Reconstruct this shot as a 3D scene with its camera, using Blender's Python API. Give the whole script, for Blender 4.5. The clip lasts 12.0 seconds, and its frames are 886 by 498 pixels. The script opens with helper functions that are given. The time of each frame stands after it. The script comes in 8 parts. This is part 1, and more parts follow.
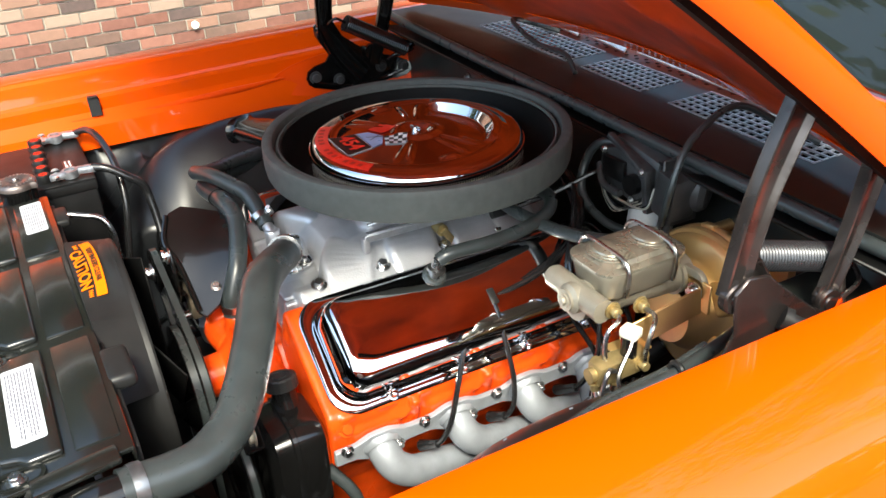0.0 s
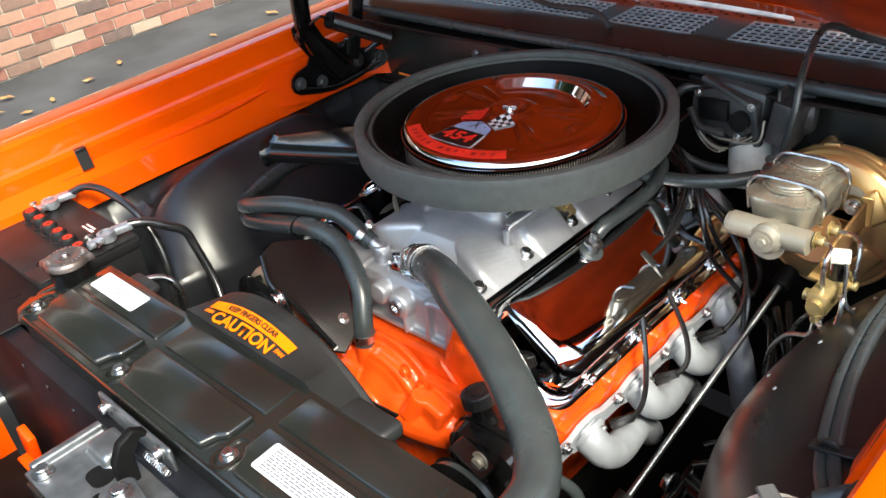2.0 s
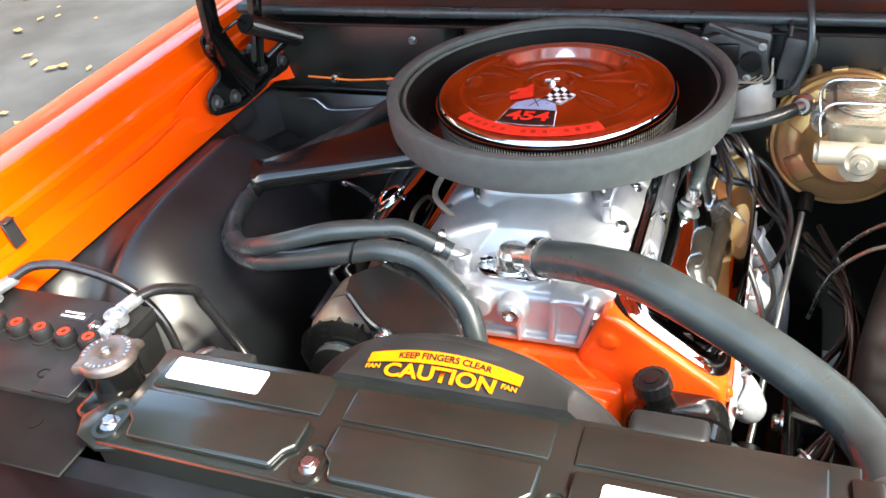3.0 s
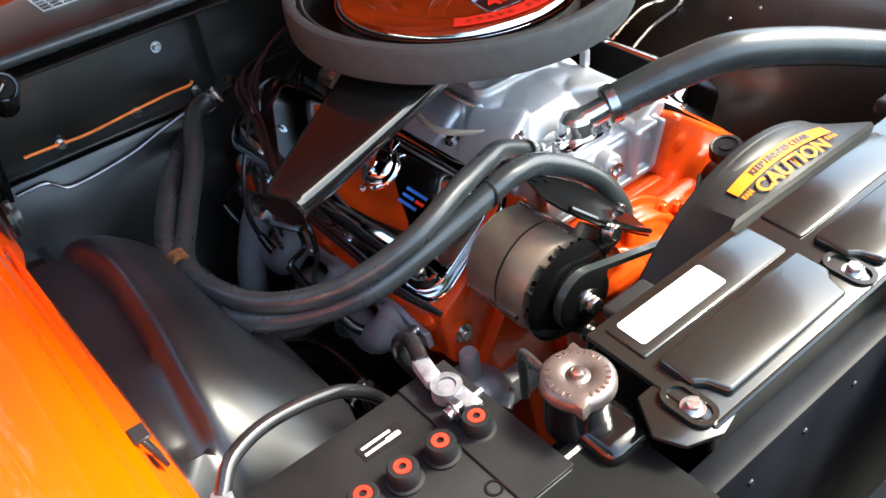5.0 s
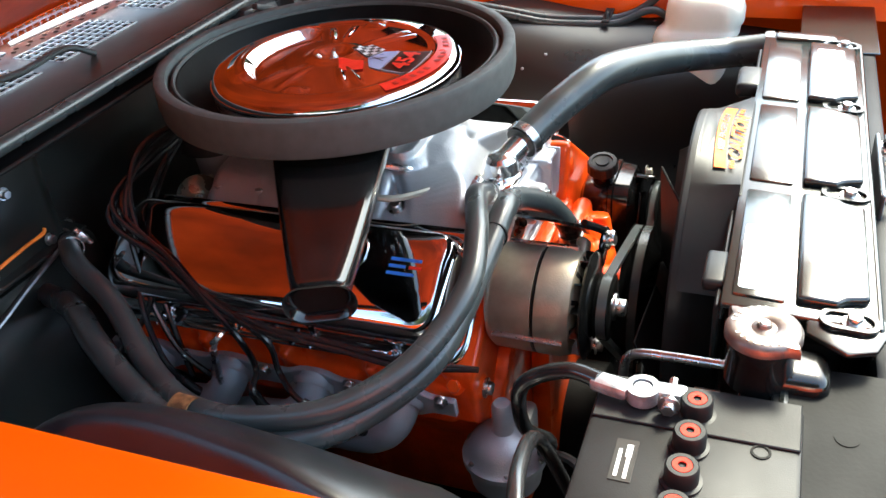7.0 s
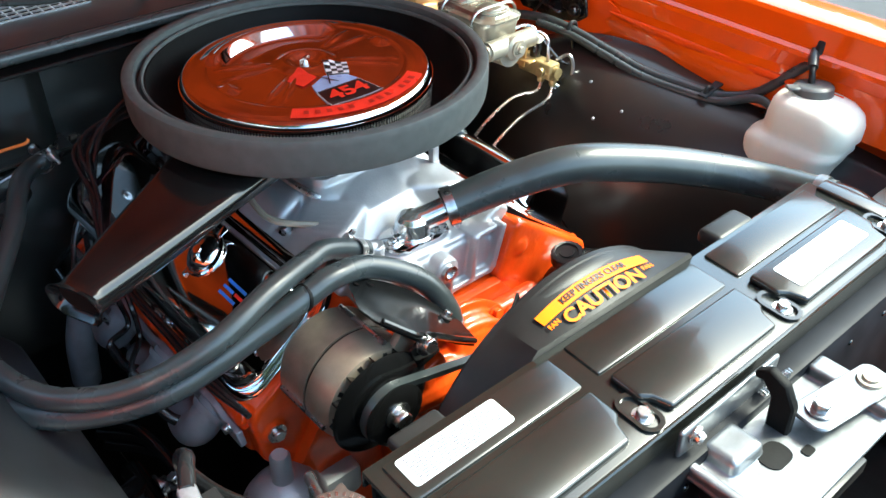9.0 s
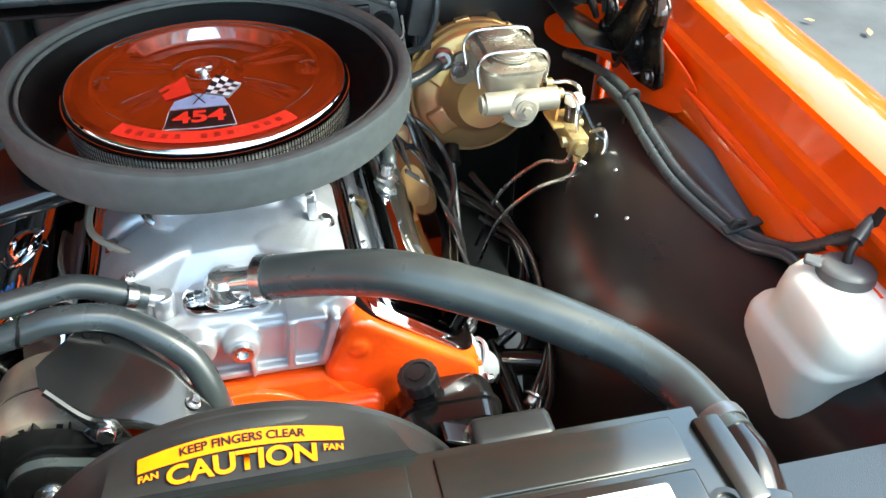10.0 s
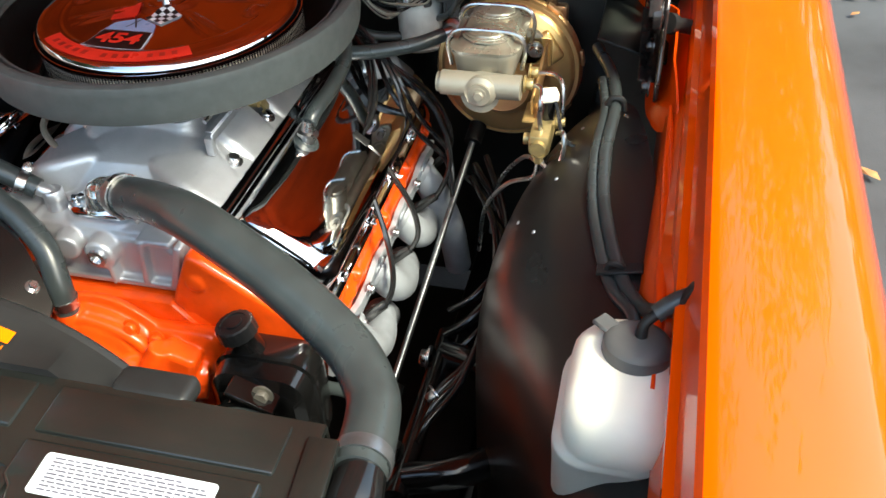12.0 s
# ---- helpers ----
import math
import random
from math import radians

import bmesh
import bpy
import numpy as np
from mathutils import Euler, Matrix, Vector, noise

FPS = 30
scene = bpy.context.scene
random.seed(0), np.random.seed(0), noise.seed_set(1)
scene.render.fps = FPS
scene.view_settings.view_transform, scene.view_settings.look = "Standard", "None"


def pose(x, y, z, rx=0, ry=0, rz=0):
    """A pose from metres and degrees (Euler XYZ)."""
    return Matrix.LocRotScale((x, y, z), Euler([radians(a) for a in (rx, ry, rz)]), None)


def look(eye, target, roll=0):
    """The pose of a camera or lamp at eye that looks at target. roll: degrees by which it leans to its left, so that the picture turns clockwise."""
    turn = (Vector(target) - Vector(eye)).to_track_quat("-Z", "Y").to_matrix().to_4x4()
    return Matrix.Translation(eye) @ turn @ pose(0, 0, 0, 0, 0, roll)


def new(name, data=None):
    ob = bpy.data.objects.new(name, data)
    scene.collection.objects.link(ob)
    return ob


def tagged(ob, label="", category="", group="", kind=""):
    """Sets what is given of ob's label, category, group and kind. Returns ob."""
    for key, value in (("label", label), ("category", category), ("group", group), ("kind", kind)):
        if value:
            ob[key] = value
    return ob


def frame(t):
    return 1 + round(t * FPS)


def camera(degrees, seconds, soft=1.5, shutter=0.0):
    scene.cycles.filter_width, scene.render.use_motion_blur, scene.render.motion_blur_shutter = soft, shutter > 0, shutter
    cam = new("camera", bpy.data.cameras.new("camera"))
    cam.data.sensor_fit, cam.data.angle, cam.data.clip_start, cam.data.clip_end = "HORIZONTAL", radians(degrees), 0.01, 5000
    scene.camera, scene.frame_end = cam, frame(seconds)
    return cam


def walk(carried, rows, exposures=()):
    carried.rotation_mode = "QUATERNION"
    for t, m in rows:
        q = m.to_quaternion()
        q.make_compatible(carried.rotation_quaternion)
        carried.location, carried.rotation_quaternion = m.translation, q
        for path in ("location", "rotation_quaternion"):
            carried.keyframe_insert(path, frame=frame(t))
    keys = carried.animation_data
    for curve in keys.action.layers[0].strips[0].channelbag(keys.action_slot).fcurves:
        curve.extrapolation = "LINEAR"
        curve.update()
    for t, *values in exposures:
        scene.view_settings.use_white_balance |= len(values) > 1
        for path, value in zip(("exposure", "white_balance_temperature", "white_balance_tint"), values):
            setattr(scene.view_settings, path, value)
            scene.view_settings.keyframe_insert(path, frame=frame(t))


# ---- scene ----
cam = camera(54.1, 12.0)
PATH = [
    (0, (1.196, -0.577, 1.572), (-0.353, 0.224, 0.592), -2.9),
    (0.5, (1.2, -0.579, 1.574), (-0.345, 0.209, 0.577), -3.0),
    (1, (1.153, -0.674, 1.58), (-0.359, 0.155, 0.567), -3.4),
    (1.5, (1.053, -0.848, 1.587), (-0.286, 0.226, 0.561), -6.3),
    (2, (0.842, -0.941, 1.589), (-0.419, 0.204, 0.541), -8.1),
    (2.5, (0.564, -1.056, 1.574), (-0.437, 0.285, 0.479), -7.2),
    (3, (0.301, -1.143, 1.576), (-0.367, 0.374, 0.456), -7.4),
    (3.5, (-0.008, -1.122, 1.574), (-0.258, 0.494, 0.422), -5.5),
    (3.7, (-0.134, -1.127, 1.57), (-0.163, 0.503, 0.411), -4.8),
    (5.3, (-0.815, -0.872, 1.504), (0.253, 0.301, 0.287), -8.4),
    (5.5, (-0.86, -0.822, 1.503), (0.322, 0.269, 0.313), -8.6),
    (6, (-0.925, -0.673, 1.463), (0.387, 0.27, 0.284), -7.6),
    (6.5, (-0.986, -0.591, 1.462), (0.522, 0.124, 0.36), -6.8),
    (6.7, (-1.015, -0.576, 1.46), (0.532, 0.1, 0.388), -6.2),
    (8.3, (-0.923, -0.776, 1.498), (0.435, 0.1, 0.32), -1.5),
    (8.5, (-0.835, -0.867, 1.521), (0.412, 0.172, 0.351), -0.4),
    (9, (-0.59, -0.967, 1.551), (0.476, 0.246, 0.372), 0.3),
    (9.5, (-0.258, -0.972, 1.55), (0.625, 0.349, 0.335), 1.2),
    (10, (0.061, -1.014, 1.551), (0.438, 0.508, 0.309), 1.2),
    (10.5, (0.257, -0.947, 1.551), (0.337, 0.608, 0.297), 1.8),
    (11, (0.487, -0.915, 1.548), (0.111, 0.609, 0.31), 0.0),
    (11.5, (0.581, -0.924, 1.540), (0.181, 0.567, 0.269), -1.2),
    (12, (0.635, -0.970, 1.528), (0.227, 0.505, 0.239), -2.9),
]
walk(cam, [(t, look(eye, target, roll)) for t, eye, target, roll in PATH],
     exposures=[(0, 2.0, 6850, 1), (1.5, 1.9, 6850, 1), (2.0, 2.1, 6850, 1), (2.5, 2.80, 6900, 1), (3.5, 3.12, 6900, 1), (5.5, 2.85, 6800, 1), (6.5, 2.98, 6800, -1), (8.5, 2.80, 6400, -7), (9.5, 2.80, 6300, -9), (10.5, 3.18, 6800, -9), (11.0, 3.24, 6850, -10), (11.5, 2.78, 6800, -10), (12, 2.15, 7000, -3)])

# ---- world and light ----
world = bpy.data.worlds.new("sky")
scene.world = world
world.use_nodes = True
wn = world.node_tree.nodes
sky = wn.new("ShaderNodeTexSky")
sky.sky_type, sky.sun_disc = "NISHITA", False
sky.sun_elevation, sky.sun_rotation = radians(49), radians(112)
sky.dust_density, sky.air_density, sky.ozone_density = 2.2, 1.0, 0.8
world.node_tree.links.new(sky.outputs[0], wn["Background"].inputs[0])
wn["Background"].inputs[1].default_value = 0.15
sun_data = bpy.data.lights.new("sun", "SUN")
sun_data.energy, sun_data.angle, sun_data.color = 1.6, radians(15), (1.0, 0.95, 0.87)
sun = new("sun", sun_data)
sun.matrix_world = look((1.86, -0.75, 2.30), (0, 0, 0))


# ---- materials ----
def material(name, color, rough=0.5, metal=0.0, coat=0.0, var=0.12, scale=18.0, bump=0.0, bump_scale=220.0, color2=None, rough_var=0.08, spec=0.5, contrast=(0.35, 0.65)):
    """A surface with colour and roughness that vary at two scales, and fine relief."""
    m = bpy.data.materials.new(name)
    m.use_nodes = True
    nt = m.node_tree
    b = nt.nodes["Principled BSDF"]
    geo = nt.nodes.new("ShaderNodeNewGeometry")
    n1 = nt.nodes.new("ShaderNodeTexNoise")
    n1.inputs["Scale"].default_value, n1.inputs["Detail"].default_value = scale, 6.0
    n2 = nt.nodes.new("ShaderNodeTexNoise")
    n2.inputs["Scale"].default_value, n2.inputs["Detail"].default_value = bump_scale, 3.0
    nt.links.new(geo.outputs["Position"], n1.inputs["Vector"])
    nt.links.new(geo.outputs["Position"], n2.inputs["Vector"])
    ramp = nt.nodes.new("ShaderNodeMapRange")
    ramp.inputs["From Min"].default_value, ramp.inputs["From Max"].default_value = contrast
    nt.links.new(n1.outputs["Fac"], ramp.inputs["Value"])
    mix = nt.nodes.new("ShaderNodeMix")
    mix.data_type = "RGBA"
    c = Vector(color[:3])
    c2 = Vector(color2) if color2 else c * (1 - var * 2)
    c1 = c if color2 else c * (1 + var)
    mix.inputs["A"].default_value = (*[min(1, v) for v in c1], 1)
    mix.inputs["B"].default_value = (*c2, 1)
    nt.links.new(ramp.outputs["Result"], mix.inputs["Factor"])
    nt.links.new(mix.outputs["Result"], b.inputs["Base Color"])
    rr = nt.nodes.new("ShaderNodeMapRange")
    rr.inputs["To Min"].default_value, rr.inputs["To Max"].default_value = max(0.01, rough - rough_var), min(1, rough + rough_var)
    nt.links.new(n1.outputs["Fac"], rr.inputs["Value"])
    nt.links.new(rr.outputs["Result"], b.inputs["Roughness"])
    b.inputs["Metallic"].default_value = metal
    b.inputs["Specular IOR Level"].default_value = spec
    if coat:
        b.inputs["Coat Weight"].default_value, b.inputs["Coat Roughness"].default_value = coat, 0.04
    if bump:
        bp = nt.nodes.new("ShaderNodeBump")
        bp.inputs["Strength"].default_value, bp.inputs["Distance"].default_value = bump, 0.001
        nt.links.new(n2.outputs["Fac"], bp.inputs["Height"])
        nt.links.new(bp.outputs["Normal"], b.inputs["Normal"])
    return m


BODY = material("orange_body_paint", (0.88, 0.087, 0.0015), 0.38, coat=1.0, spec=0.10, var=0.03, scale=3, rough_var=0.04, bump=0.03, bump_scale=60)
APRON = material("orange_apron_paint", (0.90, 0.072, 0.003), 0.36, coat=0.3, spec=0.15, var=0.06, scale=8, bump=0.5, bump_scale=12)
ENGINE = material("orange_engine_enamel", (0.86, 0.080, 0.008), 0.30, coat=0.45, spec=0.3, var=0.10, scale=22, bump=0.5, bump_scale=120)
CHROME = material("chrome", (0.74, 0.74, 0.75), 0.045, metal=1.0, var=0.01, scale=30, rough_var=0.02)
STEEL = material("zinc_plated_steel", (0.62, 0.62, 0.62), 0.28, metal=1.0, var=0.15, scale=60, bump=0.1)
ALU = material("cast_aluminium", (0.48, 0.49, 0.51), 0.44, metal=0.58, var=0.07, scale=14, bump=0.35, bump_scale=420)
HEADER = material("silver_header_coating", (0.41, 0.44, 0.48), 0.48, metal=0.40, var=0.10, scale=20, bump=0.2, bump_scale=400)
BLACK = material("satin_black_paint", (0.009, 0.009, 0.009), 0.30, var=0.3, scale=7, rough_var=0.08, bump=0.06, bump_scale=120, spec=0.32)
PLATE = material("semi_gloss_black_enamel", (0.013, 0.0142, 0.0125), 0.21, coat=0.15, var=0.15, scale=7, rough_var=0.03, bump=0.02, bump_scale=60, spec=0.75)
GLOSS = material("gloss_black_paint", (0.007, 0.007, 0.007), 0.16, coat=0.25, var=0.2, scale=12, rough_var=0.05, bump=0.04)
FLAT = material("flat_black", (0.004, 0.004, 0.004), 0.62, var=0.3, scale=12, bump=0.2, spec=0.15)
PLASTIC = material("dark_grey_moulded_plastic", (0.019, 0.019, 0.019), 0.40, var=0.15, scale=16, bump=0.06, bump_scale=700, spec=0.27)
RUBBER = material("black_rubber_hose", (0.038, 0.046, 0.047), 0.29, var=0.10, scale=26, bump=0.08, bump_scale=600, spec=0.6)
FOAM = material("grey_black_foam_rubber", (0.078, 0.087, 0.084), 0.62, var=0.05, scale=60, bump=0.12, bump_scale=900, spec=0.3)
WIRE = material("black_ignition_wire", (0.016, 0.016, 0.017), 0.22, var=0.2, scale=50, spec=0.8)
GOLD = material("gold_zinc_dichromate", (0.74, 0.49, 0.18), 0.32, metal=0.68, scale=9, color2=(0.64, 0.35, 0.18), bump=0.08, contrast=(0.38, 0.66))
BRASS = material("dull_brass", (0.46, 0.35, 0.16), 0.38, metal=0.65, var=0.15, scale=40, bump=0.15)
IRON = material("natural_cast_iron", (0.33, 0.305, 0.245), 0.44, metal=0.45, var=0.08, scale=16, bump=0.3, bump_scale=500)
ALTER = material("dull_bronze_grey_casting", (0.33, 0.275, 0.205), 0.40, metal=0.5, var=0.12, scale=26, bump=0.25, bump_scale=400)
WHITEP = material("translucent_white_plastic", (0.88, 0.85, 0.72), 0.45, var=0.04, scale=9, bump=0.06, bump_scale=80, spec=0.35)
white_shader = WHITEP.node_tree.nodes["Principled BSDF"]
white_shader.inputs["Subsurface Weight"].default_value = 0.3
white_shader.inputs["Subsurface Radius"].default_value = (1.0, 0.97, 0.85)
white_shader.inputs["Subsurface Scale"].default_value = 0.015
PAPER = material("white_sticker", (0.60, 0.61, 0.64), 0.35, var=0.02, scale=30)
INK = material("grey_print", (0.10, 0.10, 0.13), 0.5, var=0.1, scale=60)
RED = material("red_print", (0.80, 0.035, 0.02), 0.30, var=0.06, scale=40)
REDCAP = material("red_plastic", (0.52, 0.030, 0.014), 0.6, var=0.1, scale=60, spec=0.2)
DARKRED = material("dark_red_print", (0.42, 0.02, 0.012), 0.35, var=0.06, scale=40)
BLUE = material("grey_blue_print", (0.30, 0.38, 0.58), 0.3, var=0.05, scale=40)
SKYB = material("bright_blue_print", (0.04, 0.22, 0.80), 0.3, var=0.05, scale=40)
DECALB = material("black_print", (0.012, 0.011, 0.011), 0.3, var=0.1, scale=40)
DECALW = material("white_print", (0.80, 0.80, 0.80), 0.3, var=0.03, scale=40)
YELLOW = material("orange_yellow_print", (0.92, 0.185, 0.003), 0.5, var=0.05, scale=40, spec=0.2)
LEAD = material("grey_lead_clamp", (0.42, 0.44, 0.48), 0.36, metal=0.7, var=0.2, scale=70, bump=0.4)
CAPM = material("stamped_tin_cap", (0.22, 0.180, 0.165), 0.36, metal=0.8, var=0.2, scale=40, bump=0.2)
COPPER = material("orange_primary_wire", (0.85, 0.20, 0.02), 0.45, var=0.1, scale=60)
RUST = material("rusty_clip", (0.34, 0.15, 0.06), 0.6, metal=0.3, var=0.3, scale=90)
ASPHALT = material("grey_asphalt", (0.052, 0.055, 0.060), 0.85, var=0.18, scale=2.2, bump=0.9, bump_scale=160)
MORTAR = material("pale_mortar", (0.42, 0.375, 0.31), 0.9, var=0.10, scale=9, bump=0.6, bump_scale=300)
LEAFM = material("dry_leaf", (0.42, 0.27, 0.10), 0.7, var=0.25, scale=12, color2=(0.30, 0.14, 0.05))
TREE = material("tree_foliage", (0.085, 0.120, 0.035), 0.8, var=0.5, scale=1.1, bump=0.6, bump_scale=9, color2=(0.014, 0.024, 0.008))
WELL = material("glossy_black_inner_panel_paint", (0.017, 0.019, 0.022), 0.31, var=0.3, scale=5, rough_var=0.06, bump=0.5, bump_scale=9, spec=0.65)
DUSTY = material("dusty_black_inner_panel_paint", (0.012, 0.0125, 0.013), 0.30, var=0.3, scale=7, rough_var=0.08, bump=0.35, bump_scale=9, spec=0.48, color2=(0.022, 0.016, 0.012))
POLISH = material("polished_casting", (0.80, 0.79, 0.76), 0.15, metal=0.9, var=0.04, scale=40, bump=0.05)
COWL = material("gloss_black_cowl_paint", (0.011, 0.012, 0.011), 0.36, var=0.25, scale=9, bump=0.12, bump_scale=60, spec=0.5)
GREYBOX = material("grey_painted_motor_case", (0.050, 0.051, 0.052), 0.42, var=0.3, scale=18, bump=0.3, bump_scale=300)
BULK = material("old_bulkhead_black", (0.015, 0.017, 0.015), 0.32, var=0.35, scale=9, rough_var=0.1, bump=0.6, bump_scale=16, spec=0.68)
DULL = material("dull_dark_blue_black_paint", (0.010, 0.011, 0.014), 0.45, var=0.3, scale=9, bump=0.1, bump_scale=60, spec=0.10)
BATT = material("black_battery_polypropylene", (0.013, 0.013, 0.0135), 0.46, var=0.2, scale=16, bump=0.12, bump_scale=700, spec=0.22)
ZINC = material("bright_zinc_plate", (0.56, 0.57, 0.59), 0.34, metal=0.75, var=0.12, scale=40, bump=0.12)
# Body orange darkened: the shade under the raised hood is in the colour.
HOODIN = material("shaded_orange_hood_underside", (0.58, 0.058, 0.006), 0.42, var=0.25, scale=5, bump=0.5, bump_scale=14, spec=0.25)
LATCH = material("grey_zinc_latch_steel", (0.25, 0.262, 0.275), 0.36, metal=0.85, var=0.16, scale=30, bump=0.2, bump_scale=200)
LEAFG = material("green_tree_leaf", (0.060, 0.095, 0.024), 0.6, var=0.4, scale=0.8, color2=(0.025, 0.045, 0.012))
ROOFM = material("grey_roof_shingle", (0.14, 0.135, 0.13), 0.9, var=0.25, scale=6, bump=0.8, bump_scale=90)
# Leaf colour of the two unseen trees, brightened to yellow the fender's reflection.
LEAFY = material("reflected_yellow_leaf", (0.76, 0.50, 0.012), 0.6, var=0.3, scale=0.8, color2=(0.56, 0.42, 0.012))
BARK = material("grey_brown_bark", (0.11, 0.085, 0.06), 0.9, var=0.3, scale=5, bump=0.8, bump_scale=20)
COVERM = material("grey_gold_cover", (0.40, 0.38, 0.30), 0.28, metal=0.7, var=0.15, scale=30, bump=0.1)
CREAM = material("pleated_filter_paper", (0.74, 0.68, 0.55), 0.8, var=0.08, scale=60)
DARKFRAME = material("dark_chassis", (0.006, 0.006, 0.006), 0.50, var=0.35, scale=14, bump=0.3, spec=0.25)


def brick_material():
    m = material("mixed_brick", (0.29, 0.14, 0.10), 0.85, var=0.2, scale=24, bump=0.8, bump_scale=160)
    nt = m.node_tree
    b = nt.nodes["Principled BSDF"]
    old = b.inputs["Base Color"].links[0].from_socket
    info = nt.nodes.new("ShaderNodeObjectInfo")
    isl = nt.nodes.new("ShaderNodeNewGeometry")
    add = nt.nodes.new("ShaderNodeMath")
    add.operation = "ADD"
    fr = nt.nodes.new("ShaderNodeMath")
    fr.operation = "FRACT"
    nt.links.new(info.outputs["Random"], add.inputs[0])
    nt.links.new(isl.outputs["Random Per Island"], add.inputs[1])
    nt.links.new(add.outputs[0], fr.inputs[0])
    cr = nt.nodes.new("ShaderNodeValToRGB")
    cr.color_ramp.interpolation = "CONSTANT"
    stops = ((0.0, (0.30, 0.135, 0.095)), (0.22, (0.20, 0.085, 0.062)), (0.42, (0.15, 0.098, 0.075)), (0.55, (0.31, 0.18, 0.125)), (0.70, (0.075, 0.064, 0.060)), (0.82, (0.37, 0.28, 0.21)), (0.92, (0.19, 0.08, 0.055)))
    for k, (p, c) in enumerate(stops):
        e = cr.color_ramp.elements[k] if k < 2 else cr.color_ramp.elements.new(p)
        e.position, e.color = p, (*c, 1)
    nt.links.new(fr.outputs[0], cr.inputs[0])
    mx = nt.nodes.new("ShaderNodeMix")
    mx.data_type = "RGBA"
    mx.inputs["Factor"].default_value = 0.80
    nt.links.new(old, mx.inputs["A"])
    nt.links.new(cr.outputs[0], mx.inputs["B"])
    nt.links.new(mx.outputs["Result"], b.inputs["Base Color"])
    return m


BRICK = brick_material()


def glass_material():
    m = bpy.data.materials.new("tinted_glass")
    m.use_nodes = True
    b = m.node_tree.nodes["Principled BSDF"]
    b.inputs["Base Color"].default_value = (0.03, 0.04, 0.035, 1)
    b.inputs["Roughness"].default_value = 0.02
    b.inputs["Transmission Weight"].default_value = 0.5
    b.inputs["Specular IOR Level"].default_value = 0.5
    return m


GLASS = glass_material()


# ---- mesh helpers ----
I4 = Matrix.Identity(4)


def obj(name, bm, mat, smooth=38):
    me = bpy.data.meshes.new(name)
    bmesh.ops.recalc_face_normals(bm, faces=bm.faces)
    bm.to_mesh(me)
    bm.free()
    me.shade_smooth()
    me.set_sharp_from_angle(angle=radians(smooth))
    if mat:
        me.materials.append(mat)
    return new(name, me)


def part(name, bm, mat, parent, label="", smooth=38):
    """One mesh, a part of a thing or of a part."""
    o = obj(name, bm, mat, smooth)
    o.parent = parent
    o.matrix_parent_inverse = parent.matrix_basis.inverted() if parent.parent is None else I4
    if label:
        o["label"] = label
    return o


def thing(name, at, label, category, group="", kind=""):
    e = new(name)
    e.location = at
    e.empty_display_size = 0.02
    return tagged(e, label, category, group, kind)


def join(*bms):
    out = bmesh.new()
    for b in bms:
        me = bpy.data.meshes.new("tmp")
        b.to_mesh(me)
        b.free()
        out.from_mesh(me)
        bpy.data.meshes.remove(me)
    return out


def fuse(bm, voxel, rounds=4):
    """Melts overlapping bodies into one casting with soft inner corners."""
    me = bpy.data.meshes.new("tmp")
    bmesh.ops.recalc_face_normals(bm, faces=bm.faces)
    bm.to_mesh(me)
    bm.free()
    o = new("tmp_cast", me)
    r = o.modifiers.new("melt", "REMESH")
    r.mode, r.voxel_size, r.adaptivity = "VOXEL", voxel, 0.0
    s = o.modifiers.new("soften", "SMOOTH")
    s.factor, s.iterations = 0.5, rounds
    dg = bpy.context.evaluated_depsgraph_get()
    out = bpy.data.meshes.new_from_object(o.evaluated_get(dg))
    bpy.data.objects.remove(o)
    bpy.data.meshes.remove(me)
    res = bmesh.new()
    res.from_mesh(out)
    bpy.data.meshes.remove(out)
    return res


def moved(bm, m):
    bmesh.ops.transform(bm, matrix=m, verts=bm.verts)
    return bm


def box(sx, sy, sz, m=I4, bevel=0.0, seg=2, taper=1.0):
    """A box round the origin with rounded edges; taper scales its top."""
    bm = bmesh.new()
    bmesh.ops.create_cube(bm, size=1, matrix=Matrix.Diagonal((sx, sy, sz, 1)))
    if taper != 1.0:
        for v in bm.verts:
            if v.co.z > 0:
                v.co.x *= taper
                v.co.y *= taper
    if bevel:
        bmesh.ops.bevel(bm, geom=bm.edges[:] + bm.verts[:], offset=bevel, segments=seg, affect="EDGES", profile=0.5)
    return moved(bm, m)


def lathe(profile, n=40, m=I4, close=False):
    """Turns a profile of (radius, height) round z."""
    verts, faces = [], []
    k = len(profile)
    for i in range(n):
        a = 2 * math.pi * i / n
        for r, z in profile:
            verts.append((max(r, 1e-5) * math.cos(a), max(r, 1e-5) * math.sin(a), z))
    for i in range(n):
        j = (i + 1) % n
        for p in range(k if close else k - 1):
            q = (p + 1) % k
            faces.append((i * k + p, j * k + p, j * k + q, i * k + q))
    me = bpy.data.meshes.new("tmp")
    me.from_pydata(verts, [], faces)
    bm = bmesh.new()
    bm.from_mesh(me)
    bpy.data.meshes.remove(me)
    bmesh.ops.remove_doubles(bm, verts=bm.verts, dist=2e-5)
    return moved(bm, m)


